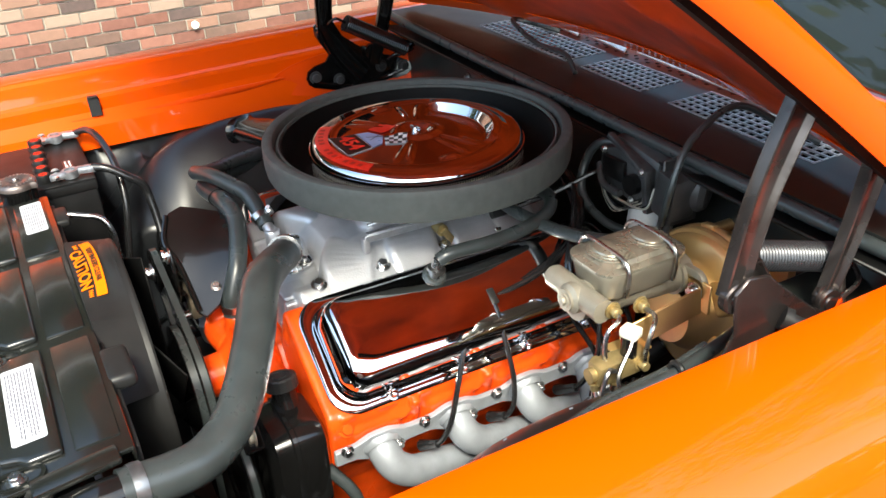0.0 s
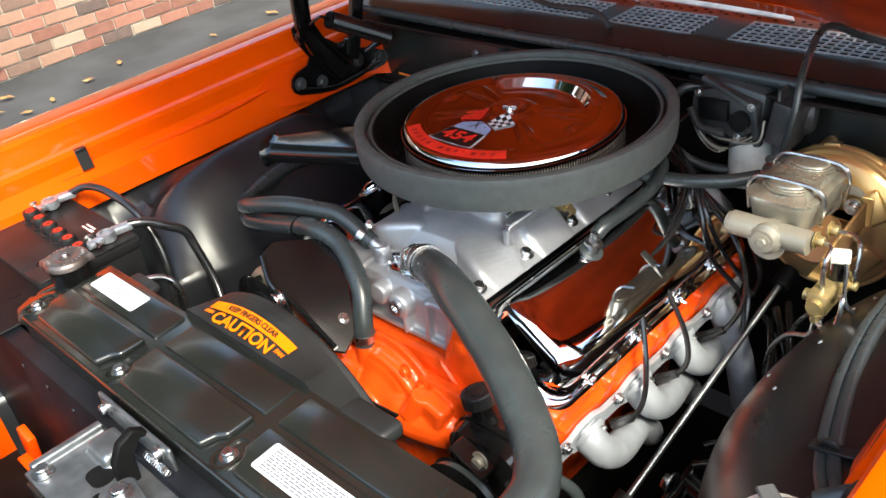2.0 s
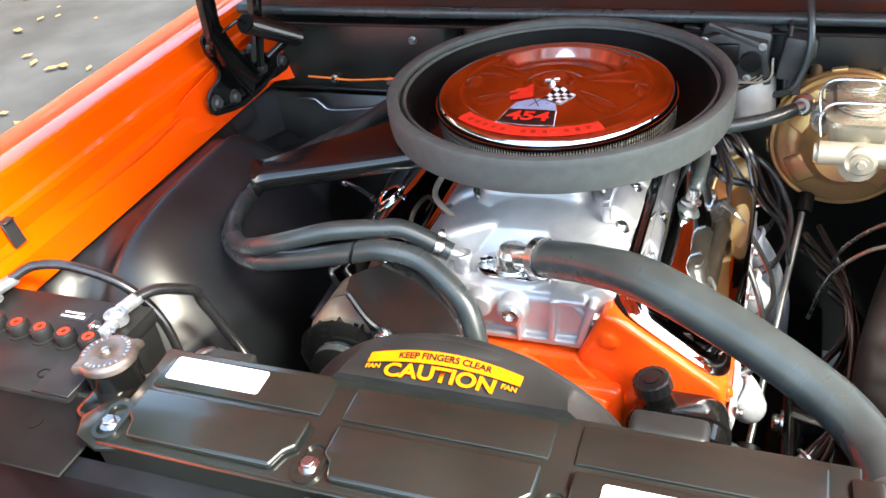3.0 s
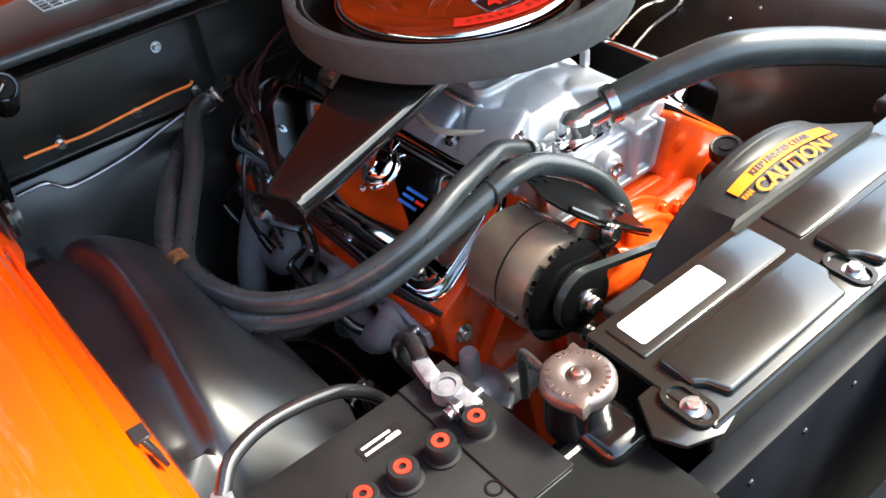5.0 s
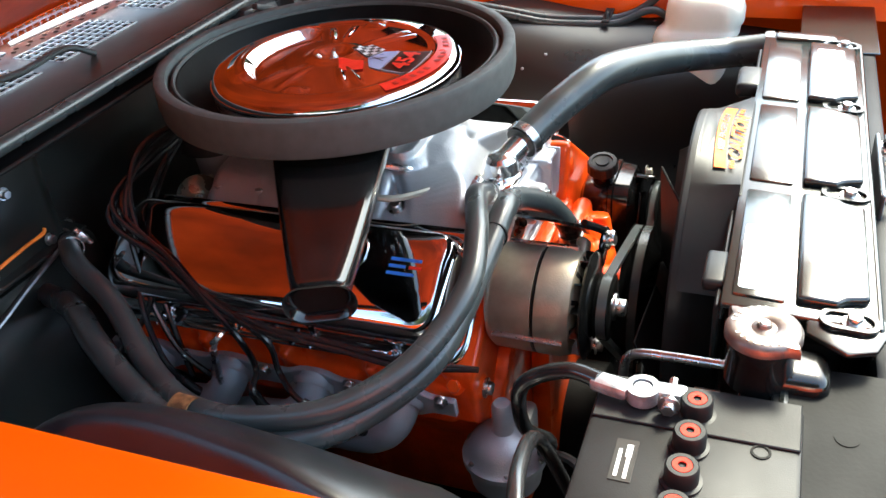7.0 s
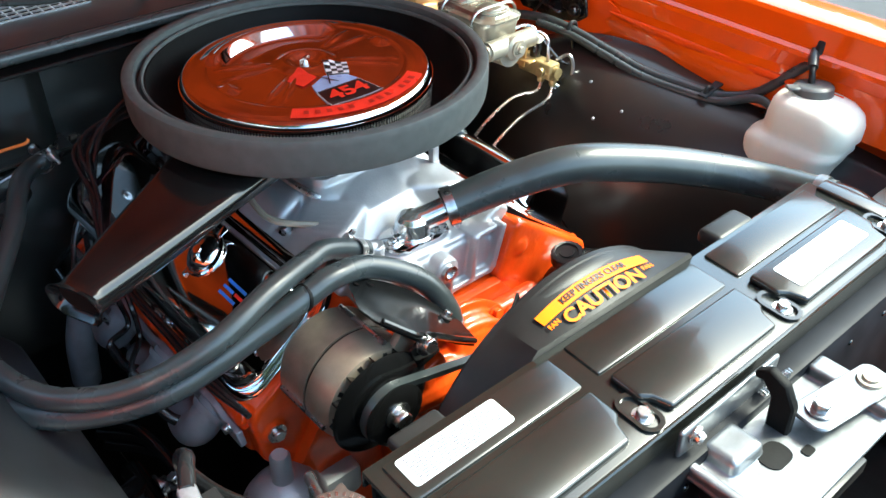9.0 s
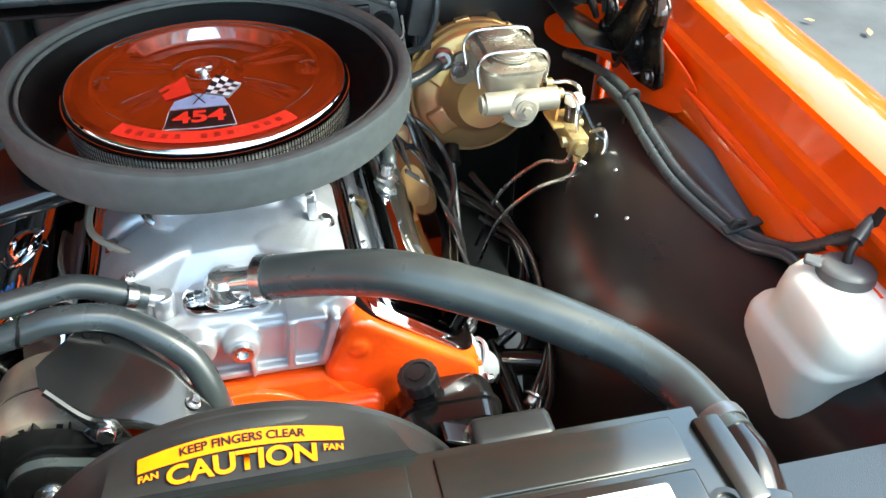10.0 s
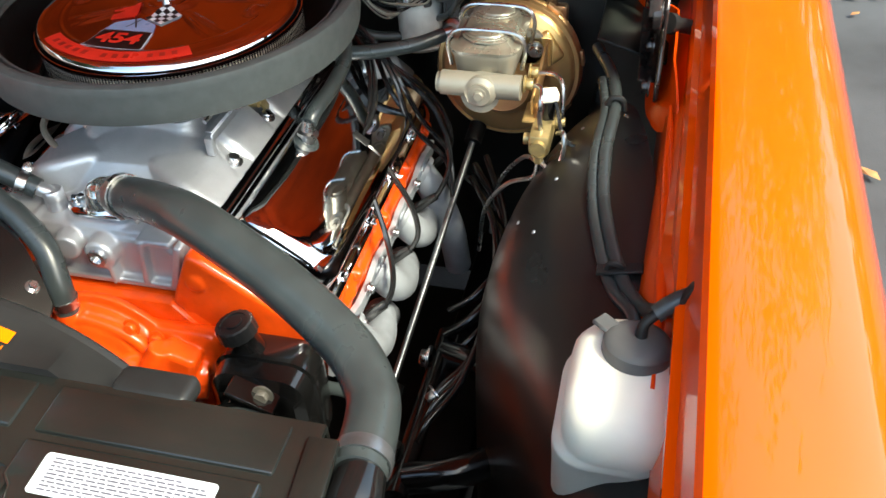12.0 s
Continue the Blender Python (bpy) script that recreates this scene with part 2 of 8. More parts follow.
def prism(poly, depth, m=I4, bevel=0.0, seg=2):
    """A polygon in local xy, extruded along local z."""
    bm = bmesh.new()
    lo = [bm.verts.new((x, y, 0)) for x, y in poly]
    hi = [bm.verts.new((x, y, depth)) for x, y in poly]
    n = len(poly)
    bm.faces.new(lo)
    bm.faces.new(hi)
    for i in range(n):
        bm.faces.new((lo[i], lo[(i + 1) % n], hi[(i + 1) % n], hi[i]))
    bmesh.ops.recalc_face_normals(bm, faces=bm.faces)
    if bevel:
        bmesh.ops.bevel(bm, geom=bm.edges[:] + bm.verts[:], offset=bevel, segments=seg, affect="EDGES", profile=0.5)
    return moved(bm, m)


def spline(pts, per=8):
    """A smooth line through the points."""
    p = [Vector(v) for v in pts]
    q = [2 * p[0] - p[1], *p, 2 * p[-1] - p[-2]]
    out = []
    for i in range(1, len(q) - 2):
        a, b, c, d = q[i - 1:i + 3]
        for k in range(per):
            t = k / per
            out.append(0.5 * (2 * b + (c - a) * t + (2 * a - 5 * b + 4 * c - d) * t * t + (3 * b - a - 3 * c + d) * t ** 3))
    out.append(p[-1])
    return out


def tube(pts, r, n=12, per=8, closed_ends=True, ridges=0.0, flat=1.0):
    """A round tube along a smooth line; r is a radius or one for each end and between. ridges: fine rings."""
    line = spline(pts, per) if per > 1 else [Vector(v) for v in pts]
    k = len(line)
    radii = [r] * k if not isinstance(r, (list, tuple)) else [float(np.interp(i / (k - 1) * (len(r) - 1), range(len(r)), r)) for i in range(k)]
    bm = bmesh.new()
    tan = (line[1] - line[0]).normalized()
    up = Vector((0, 0, 1)) if abs(tan.z) < 0.9 else Vector((1, 0, 0))
    side = tan.cross(up).normalized()
    rings = []
    for i, p in enumerate(line):
        t = (line[min(i + 1, k - 1)] - line[max(i - 1, 0)]).normalized()
        side = (side - t * side.dot(t)).normalized()
        u = side.cross(t)
        rr = radii[i] * (1 + (ridges if i % 2 else 0))
        rings.append([bm.verts.new(p + (side * math.cos(2 * math.pi * j / n) + u * math.sin(2 * math.pi * j / n) * flat) * rr) for j in range(n)])
    for a, b in zip(rings[:-1], rings[1:]):
        for j in range(n):
            bm.faces.new((a[j], a[(j + 1) % n], b[(j + 1) % n], b[j]))
    if closed_ends:
        bm.faces.new(rings[0])
        bm.faces.new(rings[-1])
    return bm


def rod(a, b, r, n=12):
    return tube([a, b], r, n=n, per=1)


def grid(rows, thick=0.0, m=I4):
    """A sheet through rows of points, with a thickness."""
    bm = bmesh.new()
    vs = [[bm.verts.new(p) for p in row] for row in rows]
    for a, b in zip(vs[:-1], vs[1:]):
        for j in range(len(a) - 1):
            bm.faces.new((a[j], a[j + 1], b[j + 1], b[j]))
    if thick:
        bmesh.ops.recalc_face_normals(bm, faces=bm.faces)
        bmesh.ops.solidify(bm, geom=bm.faces[:], thickness=thick)
    return moved(bm, m)


def loft(sections):
    """A closed body through closed sections of points."""
    bm = bmesh.new()
    vs = [[bm.verts.new(p) for p in s] for s in sections]
    n = len(vs[0])
    for a, b in zip(vs[:-1], vs[1:]):
        for j in range(n):
            bm.faces.new((a[j], a[(j + 1) % n], b[(j + 1) % n], b[j]))
    bm.faces.new(vs[0])
    bm.faces.new(vs[-1])
    return bm


def rrect(w, h, r, n=5):
    """A rectangle with rounded corners, as points."""
    out = []
    for cx, cy, a0 in ((w / 2 - r, h / 2 - r, 0), (-w / 2 + r, h / 2 - r, 90), (-w / 2 + r, -h / 2 + r, 180), (w / 2 - r, -h / 2 + r, 270)):
        for k in range(n + 1):
            a = radians(a0 + 90 * k / n)
            out.append((cx + r * math.cos(a), cy + r * math.sin(a)))
    return out


def aim(at, axis, spin=0.0):
    """The pose whose local z points along axis."""
    return Matrix.Translation(at) @ Vector(axis).to_track_quat("Z", "Y").to_matrix().to_4x4() @ Matrix.Rotation(radians(spin), 4, "Z")


def bolt(at, axis=(0, 0, 1), r=0.008, h=0.007, spin=0):
    """A hex head on a washer."""
    hexa = [(r * math.cos(radians(60 * k)), r * math.sin(radians(60 * k))) for k in range(6)]
    return join(lathe([(0, 0), (r * 1.45, 0), (r * 1.45, r * 0.25), (0, r * 0.25)], 20, aim(at, axis)), prism(hexa, h + r * 0.25, aim(at, axis, spin), r * 0.12, 1))


def clamp(at, axis, r, w=0.012, spin=0):
    """A worm-drive hose clamp: a band with its screw housing."""
    m = aim(at, axis, spin)
    band = lathe([(r, -w / 2), (r * 1.05 + 0.001, -w / 2), (r * 1.05 + 0.001, w / 2), (r, w / 2)], 32, m, close=True)
    house = box(0.016, 0.010, w * 1.1, m @ Matrix.Translation((0, r * 1.05 + 0.005, 0)), 0.002)
    screw = rod(m @ Vector((-0.014, r * 1.05 + 0.006, 0)), m @ Vector((0.014, r * 1.05 + 0.006, 0)), 0.0038, 8)
    return join(band, house, screw)


def text(name, body, size, m, mat, parent, extrude=0.0004, sx=1.0):
    cu = bpy.data.curves.new(name, "FONT")
    cu.body, cu.size, cu.extrude = body, size, extrude
    cu.align_x, cu.align_y = "CENTER", "CENTER"
    cu.offset = size * 0.028
    o = new("tmp_text", cu)
    dg = bpy.context.evaluated_depsgraph_get()
    me = bpy.data.meshes.new_from_object(o.evaluated_get(dg))
    bpy.data.objects.remove(o)
    bpy.data.curves.remove(cu)
    bm = bmesh.new()
    bm.from_mesh(me)
    bpy.data.meshes.remove(me)
    return part(name, moved(bm, m @ Matrix.Diagonal((sx, 1, 1, 1))), mat, parent)


# ---- ground, wall and distance ----
def ground():
    bm = bmesh.new()
    bmesh.ops.create_grid(bm, x_segments=60, y_segments=60, size=60)
    for v in bm.verts:
        v.co.z = 0.01 * noise.noise(v.co * 0.7) * min(1.0, v.co.length / 6)
    tagged(obj("ground", bm, ASPHALT), "grey asphalt driveway beside the house", "driveway", kind="structure")


def leaves():
    verts, faces = [], []
    rng = random.Random(5)
    for _ in range(240):
        x, y = rng.uniform(-4.4, -1.2), rng.uniform(-1.5, 5.5)
        if rng.random() < 0.25:
            x, y = rng.uniform(1.2, 4), rng.uniform(-1, 4)
        a, s = rng.uniform(0, 6.28), rng.uniform(0.02, 0.05)
        base = len(verts)
        for u, v, h in ((-1, 0, 0.1), (-0.3, 0.45, 0.3), (0.5, 0.35, 0.15), (1, 0, 0.35), (0.5, -0.4, 0.2), (-0.3, -0.45, 0.28)):
            verts.append((x + s * (u * math.cos(a) - v * math.sin(a)), y + s * (u * math.sin(a) + v * math.cos(a)), 0.012 + s * h))
        faces.append(tuple(range(base, base + 6)))
    me = bpy.data.meshes.new("fallen_leaves")
    me.from_pydata(verts, [], faces)
    me.materials.append(LEAFM)
    tagged(new("fallen_leaves", me), "dry brown leaves scattered on the asphalt", "leaves", kind="stuff")


WALL_X = -4.7


def brick_wall():
    wall = tagged(obj("wall_house", box(0.3, 22, 2.75, Matrix.Translation((WALL_X - 0.158, 2.0, 1.355)), 0.004, 1), MORTAR), "mixed red and brown brick house wall with pale mortar", "wall", kind="structure")
    rng = random.Random(3)
    length, height, joint = 0.203, 0.064, 0.0115
    data = []
    for k in range(3):
        bm = box(0.022, length, height, I4, 0.003, 1)
        for v in bm.verts:
            v.co += Vector((rng.uniform(-0.0015, 0.0015), rng.uniform(-0.002, 0.002), rng.uniform(-0.0015, 0.0015)))
        me = bpy.data.meshes.new("brick")
        bm.to_mesh(me)
        bm.free()
        me.materials.append(BRICK)
        data.append(me)
    rest_v, rest_f = [], []
    tmpl_v = [v.co.copy() for v in data[0].vertices]
    tmpl_f = [tuple(f.vertices) for f in data[0].polygons]
    count = 0
    for row in range(35):
        z = 0.01 + row * (height + joint) + height / 2
        for col in range(-36, 60):
            y = (col + 0.5 * (row % 2)) * (length + joint)
            p = Vector((WALL_X - 0.004 + rng.uniform(-0.0015, 0.0015), y, z))
            if row < 14 and -1.4 < y < 3.1 and count < 300:
                o = new("brick", data[rng.randrange(3)])
                o.parent = wall
                o.location = p
                count += 1
            elif row < 14 or abs(y - 1) < 7:
                b = len(rest_v)
                rest_v += [v + p for v in tmpl_v]
                rest_f += [tuple(i + b for i in f) for f in tmpl_f]
    me = bpy.data.meshes.new("brickwork")
    me.from_pydata(rest_v, [], rest_f)
    me.materials.append(BRICK)
    o = new("brickwork", me)
    o.parent = wall
    o["kind"] = "stuff"
    roof = []
    for k in range(5):
        z0, x0 = 2.74 + 0.42 * k, WALL_X + 0.42 - 0.95 * k
        roof.append(box(1.02, 22.4, 0.05, Matrix.Translation((x0 - 0.475, 2.0, z0 + 0.21)) @ Matrix.Rotation(radians(23.8), 4, "Y"), 0.006, 1))
    part("roof", join(*roof), ROOFM, wall, "grey shingle roof with a wide eave")
    part("fascia", box(0.03, 22.4, 0.16, Matrix.Translation((WALL_X + 0.44, 2.0, 2.70)), 0.004, 1), DECALW, wall)
    part("soffit", box(0.44, 22.3, 0.015, Matrix.Translation((WALL_X + 0.215, 2.0, 2.645)), 0.002, 1), DECALW, wall)
    tap = lathe([(0, 0), (0.012, 0), (0.012, 0.02), (0.026, 0.022), (0.026, 0.034), (0.016, 0.036), (0.016, 0.03), (0, 0.03)], 20, aim((WALL_X + 0.006, 0.69, 0.118), (1, 0, 0)))
    tagged(obj("pipe_stub", tap, WHITEP), "small white plastic pipe stub set in the brick wall", "pipe")


def distance():
    """Trees far off, all round."""
    rng = random.Random(9)
    verts, faces = [], []
    for k in range(9000):
        a = radians(rng.uniform(0, 360))
        d = rng.uniform(22, 36)
        h = 8.0 + 9.0 * (0.5 + 0.5 * noise.noise((math.cos(a) * 4.1, math.sin(a) * 4.1, 2.0)))
        # Heights cut in front, behind and driver's side to let more sky light in.
        h *= 1 - 0.7 * max(0.0, -math.sin(a)) ** 0.7 - 0.4 * max(0.0, math.sin(a)) - 0.45 * max(0.0, math.cos(a)) * (1 - 0.5 * abs(math.sin(a)))
        c = Vector((d * math.cos(a), d * math.sin(a), rng.uniform(0.02, 1) ** 0.9 * h))
        s = rng.uniform(0.5, 1.1)
        b = len(verts)
        n = Vector((rng.uniform(-1, 1), rng.uniform(-1, 1), rng.uniform(-1, 1))).normalized()
        u = n.orthogonal().normalized()
        w = n.cross(u)
        verts += [c + u * s, c + w * s * 0.7, c - u * s, c - w * s * 0.7]
        faces.append((b, b + 1, b + 2, b + 3))
    me = bpy.data.meshes.new("distant_trees")
    me.from_pydata(verts, [], faces)
    me.materials.append(TREE)
    tagged(new("distant_trees", me), "far trees seen only as reflections", "trees", kind="stuff")


def tree(x, y, tall, spread, seed, leaf, look_of):
    """A tapered trunk with limbs and a loose crown of leaves."""
    rng = random.Random(seed)
    tr = thing("tree", (x, y, 0), look_of, "tree", "trees near the house")
    fork = Vector((x, y, tall * 0.38))
    part("trunk", tube([(x, y, 0), (x + 0.1, y, tall * 0.2), fork], [0.30, 0.22, 0.18], 14), BARK, tr)
    tips = []
    for k in range(11):
        a = 2 * math.pi * k / 11 + rng.uniform(-0.2, 0.2)
        r = spread * rng.uniform(0.45, 0.95)
        tip = Vector((x + r * math.cos(a), y + r * math.sin(a), tall * rng.uniform(0.55, 0.98)))
        mid = fork.lerp(tip, 0.5) + Vector((0, 0, 0.4))
        part("limb", tube([fork, mid, tip], [0.11, 0.06, 0.015], 8, per=5), BARK, tr)
        tips += [tip, mid, fork.lerp(tip, 0.75)]
    verts, faces = [], []
    for c in tips:
        for k in range(64 if leaf is LEAFY else 60):
            g = c + Vector((rng.gauss(0, 0.55), rng.gauss(0, 0.55), rng.gauss(0, 0.38)))
            for q in range(7):
                p = g + Vector((rng.gauss(0, 0.16), rng.gauss(0, 0.16), rng.gauss(0, 0.12)))
                n = Vector((rng.uniform(-1, 1), rng.uniform(-1, 1), rng.uniform(-1, 1))).normalized()
                u = n.orthogonal().normalized() * rng.uniform(0.06, 0.11)
                w = n.cross(u) * 0.6
                b = len(verts)
                verts += [p - u, p + w, p + u, p - w]
                faces.append((b, b + 1, b + 2, b + 3))
    me = bpy.data.meshes.new("crown")
    me.from_pydata(verts, [], faces)
    me.materials.append(leaf)
    o = new("crown", me)
    o.parent = tr
    o.matrix_parent_inverse = tr.matrix_basis.inverted()


ground()
leaves()
distance()
tree(-2.3, 6.3, 10.5, 4.0, 11, LEAFG, "tall green leafy tree beside the house, mirrored in glass")
tree(-9.0, 1.0, 11.5, 4.2, 12, LEAFG, "tall green leafy tree behind the house, mirrored in paint")
tree(-8.2, -5.5, 10.0, 3.8, 13, LEAFG, "broad green leafy tree behind the house, mirrored in paint")
# Unseen; added to fill sky gaps in the passenger fender's reflection.
tree(-7.4, -2.2, 9.5, 3.6, 16, LEAFG, "tall green leafy tree behind the house, mirrored in paint")
# Two unseen trees, added so the driver's fender mirrors yellow rather than sky.
tree(1.6, 9.5, 9.5, 4.4, 14, LEAFY, "yellow tree out of view behind the car, added to tint paint reflections")
tree(5.4, 12.5, 9.0, 4.0, 15, LEAFY, "yellow tree out of view beside the driveway, added to tint paint reflections")


# ---- car body ----
car = thing("car_body", (0, 0.3, 0), "orange car front end with its hood raised", "car")

FENDER = [(0.653, 0.895), (0.657, 0.915), (0.661, 0.940), (0.673, 0.958), (0.679, 0.968), (0.680, 0.992), (0.684, 1.000), (0.692, 1.004), (0.697, 1.022), (0.701, 1.040), (0.706, 1.046),
          (0.716, 1.048), (0.749, 1.047), (0.789, 1.043), (0.821, 1.035), (0.835, 1.028), (0.847, 1.016), (0.869, 0.975), (0.894, 0.90), (0.914, 0.80), (0.919, 0.66), (0.909, 0.45), (0.889, 0.30)]


def fender(s):
    rows = []
    for k in range(40):
        y = -1.05 + 1.85 * k / 39
        t = (y + 0.3) / 1.0
        row = []
        for x, z in FENDER:
            xx = x + 0.010 * (y + 0.3) - (0.02 * max(0, -0.6 - y) * (1 if x > 0.72 else 0))
            if s > 0 and x < 0.69:
                xx += 0.028 * min(1.0, max(0.0, (-0.30 - y) / 0.10)) * min(1.0, (1.0 - z) / 0.06)
            zz = z + (0.012 * t if z > 0.95 else 0) - 0.05 * max(0, -0.75 - y)
            row.append((s * xx, y, zz))
        rows.append(row)
    f = part("fender", grid(rows, 0.0015), BODY, car, "bright orange painted front fender", 24)
    return f


def bent_plate(poly, thick, place):
    """A sheet cut to an outline and bent: place(u, v, depth) sets each point."""
    bm = prism(poly, thick)
    bmesh.ops.triangulate(bm, faces=bm.faces)
    bmesh.ops.subdivide_edges(bm, edges=bm.edges, cuts=3, use_grid_fill=True)
    for v in bm.verts:
        v.co = place(v.co.x, v.co.y, v.co.z)
    bmesh.ops.recalc_face_normals(bm, faces=bm.faces)
    return bm


def mount_x(s, y, z):
    """Half width of the bent plate that carries a hinge."""
    if s < 0:
        return 0.668 - max(0.0, 0.955 - z) * 0.30 - max(0.0, y - 0.258) * 0.85
    return 0.668 - max(0.0, 0.955 - z) * 0.55 - max(0.0, y - 0.2) * 0.55


def apron_plate(s, f):
    """The apron's pressed ribs, the plate under the hinge and its tab."""
    ring = [(-0.03, 0.945), (0.0, 0.922), (0.05, 0.911), (0.105, 0.903), (0.17, 0.905), (0.235, 0.911), (0.285, 0.902), (0.325, 0.908), (0.340, 0.930), (0.315, 0.955), (0.26, 0.985), (0.15, 1.0), (0.05, 0.99), (-0.01, 0.968)]
    if s < 0:
        ring = ring[:6] + [(0.300, 0.902), (0.348, 0.905), (0.364, 0.928), (0.342, 0.962), (0.285, 0.990)] + ring[11:]
    line = spline([(y, z, 0) for y, z in ring + ring[:1]], 5)[:-1]
    poly = [(p.x, p.y) for p in line]
    bm = bent_plate(poly, 0.003, lambda y, z, d: Vector((s * (mount_x(s, y, z) + 0.012 * max(0.0, (0.06 - y) / 0.09) - d), y, z)))
    part("hinge_mount_plate", bm, APRON, f)
    tab = (0.597, 0.283, 0.938) if s > 0 else (0.602, 0.322, 0.931)
    part("bolt", bolt((s * tab[0], tab[1], tab[2]), (-s * 0.8, -0.5, 0.4), 0.008 if s > 0 else 0.010), IRON if s > 0 else GREYBOX, f)
    part("bolt", bolt((s * 0.672, -0.20, 0.915), (-s * 0.95, 0, 0.3), 0.006), BRASS, f)
    rib = tube([(s * 0.672, -0.46, 0.955), (s * 0.675, -0.30, 0.948), (s * 0.672, -0.12, 0.952), (s * 0.668, 0.0, 0.96)], [0.002, 0.008, 0.008, 0.002], 10)
    part("pressed_rib", rib, APRON, f)
    part("hood_bumper", join(rod((s * 0.685, 0.16, 0.99), (s * 0.66, 0.135, 1.005), 0.010, 14), lathe([(0, 0), (0.014, 0), (0.014, 0.010), (0, 0.012)], 16, aim((s * 0.66, 0.135, 1.005), (-s * 0.7, -0.7, 0.4)))), PLASTIC, f, "grey rubber bump stop")


from mathutils.bvhtree import BVHTree

WELL_Y = [-0.75, -0.45, -0.30, -0.20, -0.10, 0.0, 0.10, 0.25]


def well_edge(s, y):
    if s > 0:
        xs, zs = [0.69, 0.68, 0.668, 0.655, 0.638, 0.620, 0.600, 0.56], [0.84, 0.875, 0.900, 0.913, 0.925, 0.925, 0.90, 0.80]
    else:
        xs, zs = [0.69, 0.68, 0.662, 0.622, 0.575, 0.545, 0.535, 0.53], [0.84, 0.875, 0.905, 0.930, 0.950, 0.958, 0.945, 0.92]
    return float(np.interp(y, WELL_Y, xs)), float(np.interp(y, WELL_Y, zs))


DOTS = ((0.531, 0.035), (0.545, 0.010), (0.560, 0.040), (0.515, -0.010), (0.540, -0.075), (0.500, -0.120), (0.525, -0.16))


def inner_fender(s):
    """The black pressed wheelhouse, from the apron's lower edge down to the frame."""
    rows = []
    for i in range(72):
        y = -0.74 + 1.08 * i / 71
        if s > 0:
            xe, ze = (sum(v) / 5 for v in zip(*[well_edge(s, y + d) for d in (-0.04, -0.02, 0, 0.02, 0.04)]))
            bulge = math.exp(-((y + 0.15) / (0.42 if y > -0.15 else 0.25)) ** 2)
            wall = min(0.60 - 0.148 * bulge, xe - 0.02)
            row = [(xe + 0.020, y, ze + 0.004), (xe + 0.006, y, ze)]
            for k in range(1, 26):
                f = math.pi / 2 * k / 25
                x = xe - (xe - wall) * math.sin(f)
                z = 0.42 + (ze - 0.42) * math.cos(f) ** 0.30 if k < 25 else 0.36
                z += 0.004 * math.exp(-((k - 2) / 1.5) ** 2) - 0.024 * math.sin(f) ** 0.8 * (1 if z > 0.6 else 0)
                row.append((x, y, z))
        else:
            # a dome with a rolled crest, falling away in front and behind
            ys = [-0.74, -0.46, -0.41, -0.36, -0.30, -0.20, -0.09, -0.02, 0.04, 0.09, 0.16, 0.34]
            cz = sum(float(np.interp(y + d, ys, [0.72, 0.73, 0.78, 0.845, 0.893, 0.922, 0.930, 0.928, 0.913, 0.87, 0.80, 0.76])) for d in (-0.03, -0.015, 0, 0.015, 0.03)) / 5
            cx = sum(float(np.interp(y + d, ys, [0.63, 0.615, 0.605, 0.60, 0.598, 0.585, 0.576, 0.578, 0.592, 0.605, 0.61, 0.61])) for d in (-0.03, -0.015, 0, 0.015, 0.03)) / 5
            wall = float(np.interp(y, [-0.74, -0.45, -0.30, 0.05, 0.16, 0.34], [0.56, 0.50, 0.452, 0.452, 0.50, 0.53]))
            shelf = min(0.893, cz - 0.016) if cz > 0.86 else cz + 0.012
            row = [(-0.684, y, 0.892), (-0.668, y, 0.886), (-(cx + 0.045), y, shelf + 0.004), (-(cx + 0.024), y, shelf), (-(cx + 0.014), y, cz - 0.010 if cz > 0.86 else cz), (-(cx + 0.006), y, cz - 0.002)]
            low = min(0.770, cz - 0.03)
            for k in range(0, 22):
                u = k / 21
                row.append((-(cx - (cx - wall) * u), y, cz - (cz - low) * u ** 1.55))
            row += [(-(wall - 0.006), y, low - 0.012), (-(wall - 0.009), y, low - 0.05), (-(wall - 0.010), y, 0.36)]
        rows.append(row)
    w = part("inner_fender", grid(rows, 0.002), DUSTY if s > 0 else WELL, car, "black pressed steel inner fender", 60)
    if s > 0:
        tree = BVHTree.FromPolygons([v.co for v in w.data.vertices], [tuple(q.vertices) for q in w.data.polygons])
        for x, y in DOTS:
            hit = tree.ray_cast(Vector((x, y, 1.2)), Vector((0, 0, -1)))
            if hit[0]:
                part("rivet", lathe([(0, 0.002), (0.0022, 0.0015), (0.0032, 0)], 10, aim(hit[0], hit[1])), LEAD, w)


